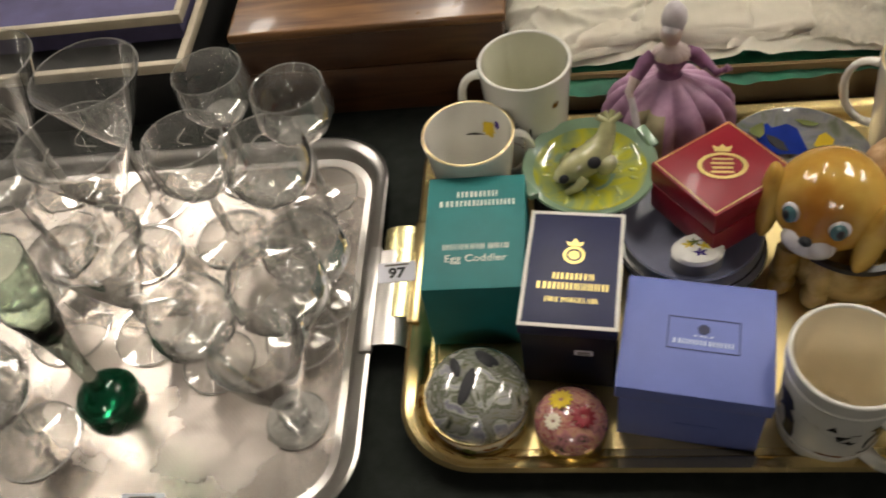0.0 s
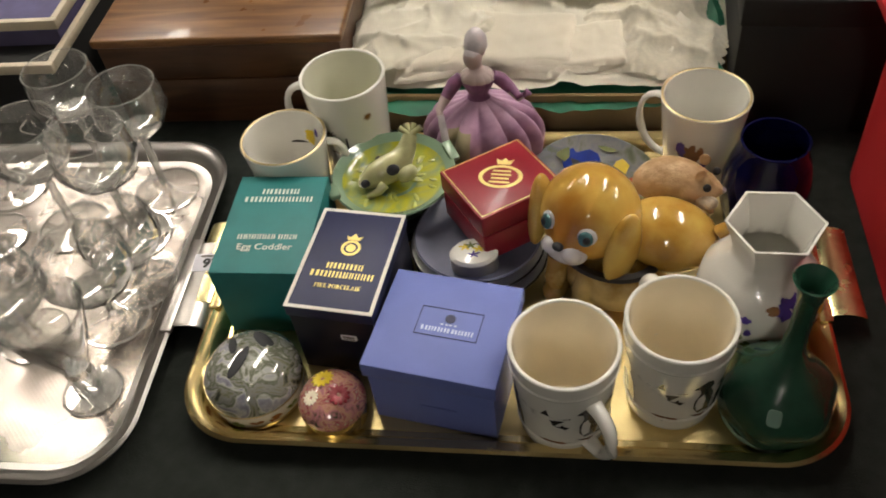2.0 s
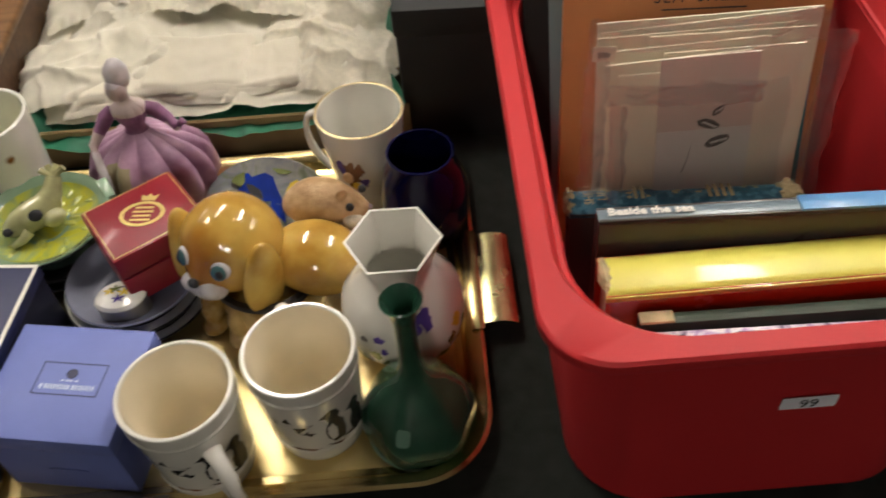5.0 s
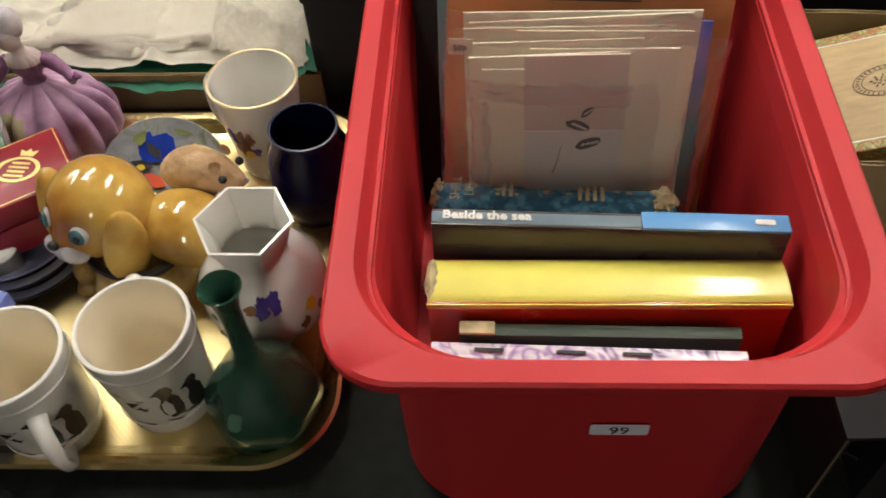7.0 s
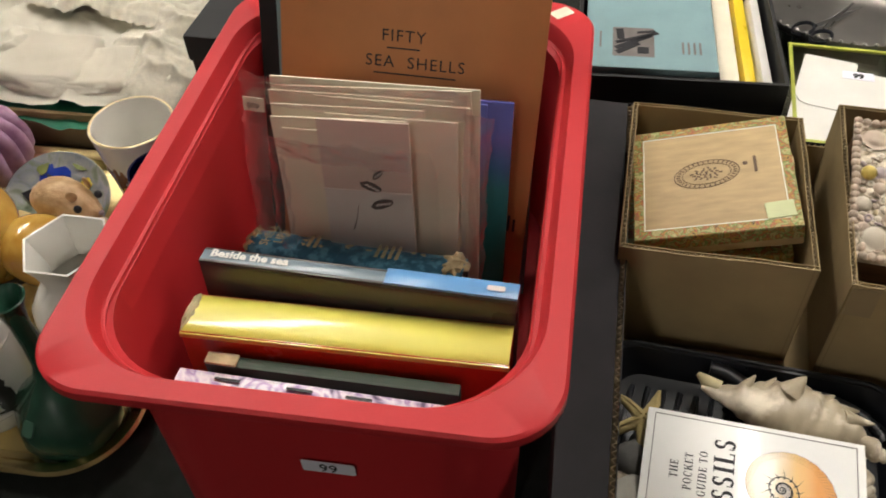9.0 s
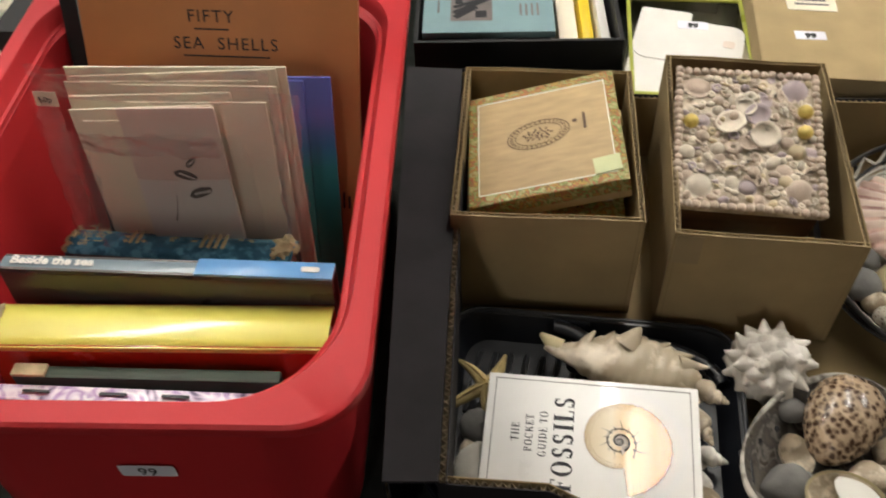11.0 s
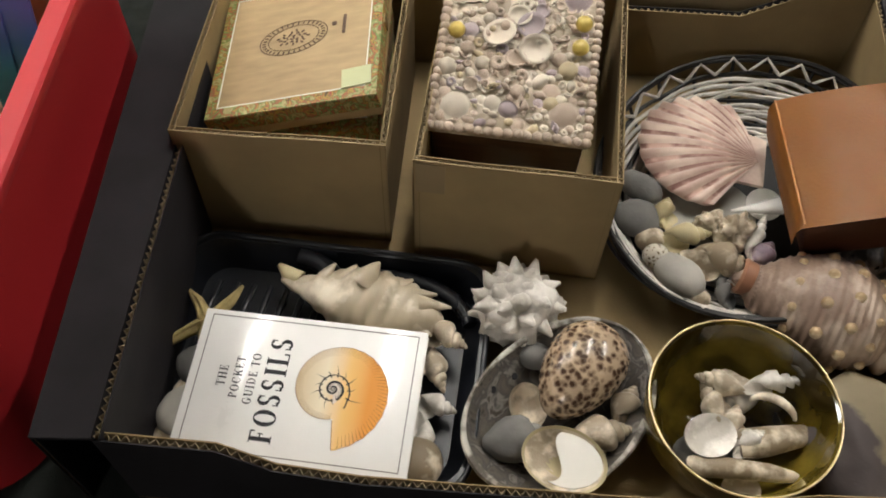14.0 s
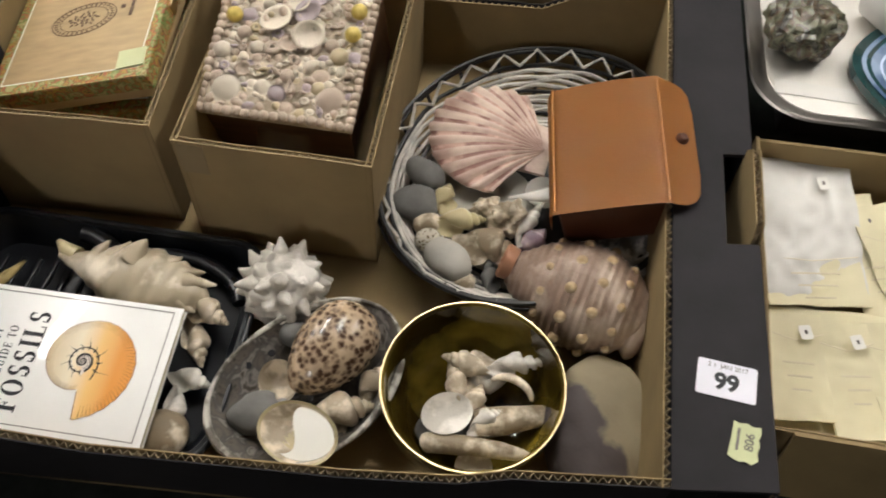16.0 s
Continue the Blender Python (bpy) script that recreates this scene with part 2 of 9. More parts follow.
BADGERM = patchwork("wildlife_transfer", [(0.05, 0.055, 0.04), (0.2, 0.2, 0.13), (0.26, 0.26, 0.24), (0.12, 0.13, 0.08), (0.46, 0.46, 0.42), (0.28, 0.28, 0.33), (0.2, 0.2, 0.24)], 48, 0.06, 1.0, 5)
FLOWERP = patchwork("flower_transfer", [(0.05, 0.07, 0.03), (0.5, 0.2, 0.22), (0.55, 0.32, 0.2), (0.35, 0.06, 0.1), (0.5, 0.45, 0.3)], 95, 0.06, 1.0, 5)
PEWTER = mat("pewter", (0.35, 0.33, 0.31), 0.35, 0.9)
# Pale haze brightens bowls, rims and stems in place of reflected light.
BOWLGLASS = clear_glass("thin_glass", (0.99, 0.985, 0.975), 3.2, 0.06, (0.9, 0.88, 0.83))
GLASSR = clear_glass("thick_glass", (0.98, 0.97, 0.95), 4.6, 0.2, (0.95, 0.93, 0.88))
STEM = mat("solid_glass", (0.96, 0.96, 0.95), 0.02, trans=1.0, var=0.0)
GREENG = mat("bubbled_green_glass", (0.01, 0.16, 0.07), 0.03, trans=0.75, var=0.2, coat=0.3)
PALEG = mat("pale_green_glass", (0.75, 0.85, 0.75), 0.03, trans=1.0, var=0.05)
FILM = clear_glass("clear_film", (0.99, 0.985, 0.98), 0.9, 0.035)
ACRYL = clear_glass("acrylic", (0.85, 0.88, 0.8), 1.5)
TISSUE = mat("green_tissue", (0.006, 0.10, 0.05), 0.6, var=0.35, scale=30, bump=0.4, bscale=60)
LACE = mat("cream_lace", (0.90, 0.86, 0.75), 0.9, var=0.04, scale=60, bump=0.12, bscale=700, sheen=0.3)
LINEN = mat("folded_linen", (0.88, 0.83, 0.72), 0.9, var=0.06, scale=12, bump=0.4, bscale=900)
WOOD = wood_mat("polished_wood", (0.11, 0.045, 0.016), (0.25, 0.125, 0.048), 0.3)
# Darker copy of the wood, for shaded sides and dark joints.
WOODD = wood_mat("shaded_wood_side", (0.05, 0.02, 0.008), (0.10, 0.045, 0.018), 0.4)
NAVYLIN = mat("indigo_lining", (0.09, 0.08, 0.17), 0.7, var=0.2)
CREAMED = mat("cream_edge_strip", (0.55, 0.48, 0.36), 0.5)
FOLDER = mat("tan_folder", (0.52, 0.21, 0.07), 0.55, var=0.08, scale=20, bump=0.1)
BLUEBK = mat("worn_blue_cloth", (0.03, 0.15, 0.25), 0.8, var=0.25, scale=120, second=(0.08, 0.23, 0.33), bump=0.4, bscale=500)
WORN = mat("frayed_edge", (0.5, 0.42, 0.24), 0.9, var=0.3, scale=80, bump=0.6)
GREYJK = mat("dark_grey_jacket", (0.05, 0.048, 0.045), 0.3, var=0.1, coat=0.2)
STEELJK = mat("slate_blue_jacket", (0.14, 0.19, 0.23), 0.3, var=0.08, coat=0.2)
SKYJK = mat("sky_blue_jacket", (0.12, 0.3, 0.58), 0.3, var=0.06, coat=0.2)
YELLOWJK = mat("yellow_jacket", (0.78, 0.72, 0.13), 0.36, var=0.05, coat=0.5)
REDJK = mat("red_jacket", (0.45, 0.05, 0.015), 0.25, var=0.12, coat=0.5)
OLIVEJK = mat("dark_green_jacket", (0.03, 0.05, 0.03), 0.5, var=0.2)
PURPLEJK = patchwork("violet_flower_jacket", [(0.1, 0.07, 0.14), (0.5, 0.4, 0.56), (0.75, 0.7, 0.74), (0.34, 0.2, 0.45), (0.75, 0.7, 0.74)], 45, 0.3, 0.2)
SEABLUE = mat("sea_photograph", (0.02, 0.1, 0.12), 0.2, coat=0.4)
_n, _l = SEABLUE.node_tree.nodes, SEABLUE.node_tree.links
_c, _s, _r = _n.new("ShaderNodeTexCoord"), _n.new("ShaderNodeSeparateXYZ"), _n.new("ShaderNodeValToRGB")
_l.new(_c.outputs["Generated"], _s.inputs[0])
_l.new(_s.outputs[2], _r.inputs[0])
for _k, (_p, _v) in enumerate([(0.3, (0.02, 0.12, 0.12, 1)), (0.62, (0.035, 0.2, 0.24, 1)), (0.72, (0.05, 0.15, 0.34, 1)), (0.85, (0.12, 0.14, 0.45, 1))]):
    _e = _r.color_ramp.elements[_k] if _k < 2 else _r.color_ramp.elements.new(_p)
    _e.position, _e.color = _p, _v
_l.new(_r.outputs[0], _n["Principled BSDF"].inputs["Base Color"])
MANILA = mat("cream_card", (0.82, 0.74, 0.58), 0.7, var=0.06)
MAUVE = mat("mauve_card", (0.68, 0.58, 0.50), 0.6, var=0.04)
BLUEGREY = mat("blue_grey_board", (0.2, 0.31, 0.33), 0.7, var=0.06, bump=0.1)
CIGAR = mat("cigar_box_wood", (0.46, 0.335, 0.175), 0.6, var=0.12, scale=14, stretch=(3, 12, 3), bump=0.1)
CIGTRIM = patchwork("gaudy_paper_edging", [(0.10, 0.06, 0.03), (0.46, 0.33, 0.06), (0.36, 0.07, 0.05), (0.14, 0.26, 0.06), (0.5, 0.42, 0.2), (0.26, 0.18, 0.05)], 140, 0.5, 0.0, 3)
LEATHER = mat("tan_leather", (0.43, 0.175, 0.036), 0.38, var=0.07, scale=34, bump=0.18, bscale=420, second=(0.38, 0.145, 0.027))
# Leather tone with the shade beneath the case lid put into it.
LEATHERD = mat("shaded_brown_leather", (0.075, 0.024, 0.009), 0.5, var=0.25, bump=0.15)
AMBER = mat("amber_glass", (0.045, 0.027, 0.004), 0.06, var=0.45, scale=18, coat=0.7, second=(0.2, 0.145, 0.02), mix_lo=0.4, mix_hi=0.75)
WICKB = mat("black_cane", (0.012, 0.011, 0.01), 0.45, var=0.3)
WICKW = mat("whitewashed_cane", (0.5, 0.47, 0.42), 0.6, var=0.35, scale=70, bump=0.3)
SHELLW = mat("chalky_white_shell", (0.60, 0.56, 0.49), 0.55, var=0.15, scale=50, bump=0.6, bscale=300, second=(0.72, 0.68, 0.62))
SHELLC = mat("cream_shell", (0.46, 0.38, 0.27), 0.45, var=0.2, scale=70, bump=0.6, bscale=300, second=(0.64, 0.56, 0.44), coat=0.1)
SHELLT = mat("tan_shell", (0.34, 0.265, 0.17), 0.5, var=0.3, scale=60, bump=0.5, second=(0.54, 0.47, 0.36))
SHELLY = mat("yellowed_shell", (0.5, 0.43, 0.25), 0.35, var=0.2, scale=40)
SHELLP = mat("mauve_shell", (0.3, 0.22, 0.27), 0.4, var=0.25, scale=60, second=(0.45, 0.36, 0.38))
NACRE = mat("nacre", (0.62, 0.6, 0.58), 0.2, 0.25, var=0.25, scale=40, second=(0.5, 0.56, 0.54), coat=0.5)
ABALONE = patchwork("abalone_nacre", [(0.035, 0.029, 0.024), (0.11, 0.095, 0.075), (0.06, 0.055, 0.05), (0.22, 0.2, 0.18), (0.055, 0.042, 0.03)], 60, 0.55, 0.0, 9)
COWRIE = spotted("tiger_cowrie", (0.44, 0.33, 0.22), (0.06, 0.032, 0.018), 205, 0.27, rough=0.26, coat=0.25, soft=0.42)
HELMET = mat("helmet_shell", (0.27, 0.185, 0.135), 0.5, var=0.15, scale=32, second=(0.40, 0.315, 0.25), bump=0.4, bscale=180, coat=0.1)
SCALLOP = mat("pink_scallop", (0.46, 0.31, 0.25), 0.5, var=0.15, scale=34, second=(0.56, 0.45, 0.37), mix_lo=0.36, mix_hi=0.64, bump=0.4, bscale=200)
GREYST = mat("grey_pebble", (0.15, 0.146, 0.135), 0.8, var=0.25, scale=50, bump=0.5, bscale=200)
PALEST = mat("pale_pebble", (0.42, 0.4, 0.35), 0.75, var=0.12, scale=50, bump=0.3)
ROCK = mat("two_tone_stone", (0.27, 0.225, 0.145), 0.8, var=0.12, scale=30, bump=0.35, bscale=160)
_n, _l = ROCK.node_tree.nodes, ROCK.node_tree.links
_src = _n["Principled BSDF"].inputs["Base Color"].links[0].from_socket
_c, _s, _w, _a, _r, _x = _n.new("ShaderNodeTexCoord"), _n.new("ShaderNodeVectorMath"), _n.new("ShaderNodeTexNoise"), _n.new("ShaderNodeMath"), _n.new("ShaderNodeMapRange"), _n.new("ShaderNodeMixRGB")
_s.operation, _s.inputs[1].default_value = "DOT_PRODUCT", (-0.75, -0.66, 0.0)
_w.inputs["Scale"].default_value, _w.inputs["Detail"].default_value = 26, 5
_a.operation, _a.inputs[1].default_value = "MULTIPLY_ADD", 0.05
_r.inputs[1].default_value, _r.inputs[2].default_value = 0.023, 0.027
_x.inputs[2].default_value = (0.085, 0.07, 0.068, 1)
_l.new(_c.outputs["Object"], _s.inputs[0])
_l.new(_c.outputs["Object"], _w.inputs[0])
_l.new(_w.outputs[0], _a.inputs[0])
_l.new(_s.outputs["Value"], _a.inputs[2])
_l.new(_a.outputs[0], _r.inputs[0])
_l.new(_r.outputs[0], _x.inputs[0])
_l.new(_src, _x.inputs[1])
_l.new(_x.outputs[0], _n["Principled BSDF"].inputs["Base Color"])
SPECK = spotted("speckled_shell", (0.6, 0.55, 0.45), (0.12, 0.08, 0.04), 330, 0.2, soft=0.2)
PERIW = mat("yellow_periwinkle", (0.6, 0.46, 0.11), 0.3, var=0.25, scale=90, coat=0.3)
STARF = mat("dried_starfish", (0.40, 0.31, 0.13), 0.8, var=0.3, scale=80, bump=1.0, bscale=400)
AMMON = mat("ammonite_print", (0.75, 0.36, 0.06), 0.4, coat=0.4)
_n, _l = AMMON.node_tree.nodes, AMMON.node_tree.links
_c, _s, _r, _m = _n.new("ShaderNodeTexCoord"), _n.new("ShaderNodeSeparateXYZ"), _n.new("ShaderNodeValToRGB"), _n.new("ShaderNodeMapRange")
_m.inputs["From Min"].default_value, _m.inputs["From Max"].default_value = -0.024, 0.036
_l.new(_c.outputs["Object"], _s.inputs[0])
_l.new(_s.outputs[0], _m.inputs[0])
_l.new(_m.outputs[0], _r.inputs[0])
for _k, (_p, _v) in enumerate([(0.0, (0.62, 0.5, 0.3, 1)), (0.3, (0.8, 0.7, 0.52, 1)), (0.55, (0.8, 0.5, 0.16, 1)), (0.8, (0.72, 0.29, 0.03, 1))]):
    _e = _r.color_ramp.elements[_k] if _k < 2 else _r.color_ramp.elements.new(_p)
    _e.position, _e.color = _p, _v
_l.new(_r.outputs[0], _n["Principled BSDF"].inputs["Base Color"])
KNOBM = mat("ochre_shell_knob", (0.46, 0.32, 0.17), 0.5, var=0.15, scale=90, second=(0.56, 0.45, 0.3))
SCALLOPL = mat("pink_brown_scallop_groove", (0.30, 0.155, 0.125), 0.5, var=0.2, scale=60, second=(0.48, 0.32, 0.26))
CONCH = mat("streaked_conch", (0.52, 0.44, 0.31), 0.4, var=0.2, scale=35, second=(0.66, 0.59, 0.47), bump=0.4, bscale=180, coat=0.15)
ABRIM = mat("abalone_lip", (0.17, 0.15, 0.12), 0.5, var=0.35, scale=70, second=(0.36, 0.34, 0.3), bump=0.5)
FLAKE = mat("flaky_grey_shell", (0.2, 0.2, 0.21), 0.4, var=0.4, scale=60, second=(0.5, 0.49, 0.48), bump=1.0, bscale=160, coat=0.3)
PRICE = mat("yellow_green_price_label", (0.55, 0.58, 0.33), 0.6, var=0.1)
MINERAL = patchwork("dark_mineral", [(0.03, 0.028, 0.02), (0.10, 0.10, 0.065), (0.17, 0.17, 0.11), (0.09, 0.055, 0.03), (0.05, 0.05, 0.045), (0.32, 0.32, 0.28)], 80, 0.4, 0.3, 6)
AGATE = mat("blue_agate", (0.12, 0.17, 0.3), 0.15, var=0.2, scale=20, second=(0.25, 0.32, 0.45), coat=0.6)
AGATER = mat("agate_rim", (0.015, 0.05, 0.05), 0.2, var=0.3, coat=0.6)
ENVEL = mat("yellowed_envelope", (0.66, 0.60, 0.40), 0.75, var=0.12, scale=14, bump=0.12, bscale=120)
GLASSINE = mat("glassine_paper", (0.62, 0.60, 0.56), 0.3, var=0.08, scale=20, bump=0.15, bscale=60)
CHROME = mat("chrome", (0.7, 0.7, 0.7), 0.15, 1.0, var=0.05)
EYEB = mat("eye_glaze", (0.06, 0.14, 0.15), 0.05, coat=1.0)
TUBEM = bpy.data.materials.new("lit_diffuser")
TUBEM.use_nodes = True
TUBEM.node_tree.nodes["Principled BSDF"].inputs["Emission Color"].default_value = (1.0, 0.92, 0.8, 1)
TUBEM.node_tree.nodes["Principled BSDF"].inputs["Emission Strength"].default_value = LAMP


# ---- building helpers ----
def thing(name, x, y, z=0.0, rz=0.0, label="", category="", group="", rx=0.0, ry=0.0):
    ob = new(name)
    ob.empty_display_size = 0.02
    ob.matrix_basis = pose(x, y, z, rx, ry, rz)
    return tagged(ob, label, category, group)


def part(name, bm, material, parent=None, label="", smooth=40):
    me = bpy.data.meshes.new(name)
    if not isinstance(bm, list):
        bmesh.ops.recalc_face_normals(bm, faces=bm.faces)
        bm.to_mesh(me)
        bm.free()
    me.materials.append(material)
    if smooth:
        me.shade_smooth()
        me.set_sharp_from_angle(angle=radians(smooth))
    ob = new(name, me)
    ob.parent = parent
    return tagged(ob, label)


def solo(name, bm, material, m, label, category, group="", kind="", smooth=40):
    """A thing that is a single mesh."""
    ob = part(name, bm, material, None, "", smooth)
    ob.matrix_basis = m
    return tagged(ob, label, category, group, kind)


def box(bm, sx, sy, sz, m=None, bevel=0.0, segs=2):
    """A block standing on z = 0 of m, centred in x and y."""
    m = m or Matrix()
    r = bmesh.ops.create_cube(bm, size=1, matrix=m @ Matrix.Translation((0, 0, sz / 2)) @ Matrix.Diagonal((sx, sy, sz, 1)))
    if bevel:
        es = list({e for v in r["verts"] for e in v.link_edges})
        bmesh.ops.bevel(bm, geom=es, offset=bevel, segments=segs, affect="EDGES", profile=0.5)
    return bm


def block(sx, sy, sz, m=None, bevel=0.0, segs=2):
    return box(bmesh.new(), sx, sy, sz, m, bevel, segs)


def lathe(profile, n=32, m=None, bm=None, close=False):
    """Turns (radius, height) pairs round z."""
    bm = bm or bmesh.new()
    m = m or Matrix()
    rings = []
    for r, z in profile:
        if r < 1e-6:
            rings.append([bm.verts.new(m @ Vector((0, 0, z)))])
        else:
            rings.append([bm.verts.new(m @ Vector((r * math.cos(2 * math.pi * k / n), r * math.sin(2 * math.pi * k / n), z))) for k in range(n)])
    pairs = list(zip(rings, rings[1:])) + ([(rings[-1], rings[0])] if close else [])
    for a, b in pairs:
        for k in range(n):
            q = (k + 1) % n
            f = [a[k % len(a)], a[q % len(a)], b[q % len(b)], b[k % len(b)]]
            f = list(dict.fromkeys(f))
            if len(f) > 2:
                bm.faces.new(f)
    return bm


def tube(points, radii, n=8, bm=None, m=None, flat=1.0, closed=False):
    """A round rod along points; radii is one number or one for each point."""
    bm = bm or bmesh.new()
    m = m or Matrix()
    pts = [Vector(p) for p in points]
    if isinstance(radii, (int, float)):
        radii = [radii] * len(pts)
    rings = []
    up = Vector((0.13, 0.21, 0.97)).normalized()
    for k, p in enumerate(pts):
        a = pts[(k - 1) % len(pts)] if closed else pts[max(k - 1, 0)]
        b = pts[(k + 1) % len(pts)] if closed else pts[min(k + 1, len(pts) - 1)]
        d = (b - a).normalized()
        s = d.cross(up)
        s = s.normalized() if s.length > 1e-4 else d.orthogonal().normalized()
        t = s.cross(d)
        rings.append([bm.verts.new(m @ (p + (s * math.cos(2 * math.pi * j / n) + t * flat * math.sin(2 * math.pi * j / n)) * max(radii[k], 1e-5))) for j in range(n)])
    pairs = list(zip(rings, rings[1:])) + ([(rings[-1], rings[0])] if closed else [])
    for a, b in pairs:
        for j in range(n):
            bm.faces.new((a[j], a[(j + 1) % n], b[(j + 1) % n], b[j]))
    if not closed:
        bm.faces.new(rings[0])
        bm.faces.new(rings[-1])
    return bm


def blob(rx, ry, rz, m=None, bm=None, rough=0.0, freq=30.0, seg=3, seed=0.0):
    """An uneven ellipsoid."""
    bm = bm or bmesh.new()
    m = m or Matrix()
    r = bmesh.ops.create_icosphere(bm, subdivisions=seg, radius=1)
    for v in r["verts"]:
        p = Vector((v.co.x * rx, v.co.y * ry, v.co.z * rz))
        if rough:
            p *= 1 + rough * noise.fractal(p * freq + Vector((seed, seed * 1.7, 3)), 0.6, 2.0, 3)
        v.co = m @ p
    return bm


def rrect(w, d, r, n=8):
    """A rounded rectangle's outline, anticlockwise."""
    r = min(r, w / 2 - 1e-4, d / 2 - 1e-4)
    out = []
    for cx, cy, a0 in ((w / 2 - r, d / 2 - r, 0), (-w / 2 + r, d / 2 - r, 90), (-w / 2 + r, -d / 2 + r, 180), (w / 2 - r, -d / 2 + r, 270)):
        for k in range(n + 1):
            a = radians(a0 + 90 * k / n)
            out.append((cx + r * math.cos(a), cy + r * math.sin(a)))
    return out


def loops(rows, m=None, bm=None, cap_first=True, cap_last=True, n=8):
    """A skin over rounded rectangles (w, d, r, z)."""
    bm = bm or bmesh.new()
    m = m or Matrix()
    rings = [[bm.verts.new(m @ Vector((x, y, z))) for x, y in rrect(w, d, r, n)] for w, d, r, z in rows]
    for a, b in zip(rings, rings[1:]):
        k = len(a)
        for j in range(k):
            bm.faces.new((a[j], a[(j + 1) % k], b[(j + 1) % k], b[j]))
    if cap_first:
        bm.faces.new(rings[0][::-1])
    if cap_last:
        bm.faces.new(rings[-1])
    return bm


def plate(outline, t, m=None, bm=None):
    """A flat piece of thickness t with the outline (x, y), on z = 0 of m."""
    bm = bm or bmesh.new()
    m = m or Matrix()
    a = [bm.verts.new(m @ Vector((x, y, 0))) for x, y in outline]
    b = [bm.verts.new(m @ Vector((x, y, t))) for x, y in outline]
    k = len(a)
    bm.faces.new(a[::-1])
    bm.faces.new(b)
    for j in range(k):
        bm.faces.new((a[j], a[(j + 1) % k], b[(j + 1) % k], b[j]))
    return bm


def disc(rx, ry, n=24):
    return [(rx * math.cos(2 * math.pi * k / n), ry * math.sin(2 * math.pi * k / n)) for k in range(n)]


def letters(name, body, size, material, parent, m, label="", spacing=1.0, bold=0.0):
    """Printed or written words as thin raised type in the built-in font, centred on m."""
    cu = bpy.data.curves.new(name, "FONT")
    cu.body, cu.size, cu.align_x, cu.align_y, cu.extrude, cu.space_character, cu.offset = body, size, "CENTER", "CENTER", 0.00012, spacing, bold
    cu.resolution_u = 3
    tmp = new(name + "_curve", cu)
    bpy.context.view_layer.update()
    me = bpy.data.meshes.new_from_object(tmp.evaluated_get(bpy.context.evaluated_depsgraph_get()))
    bpy.data.objects.remove(tmp)
    me.materials.clear()
    me.materials.append(material)
    ob = new(name, me)
    ob.parent = parent
    ob.matrix_basis = m
    return tagged(ob, label)


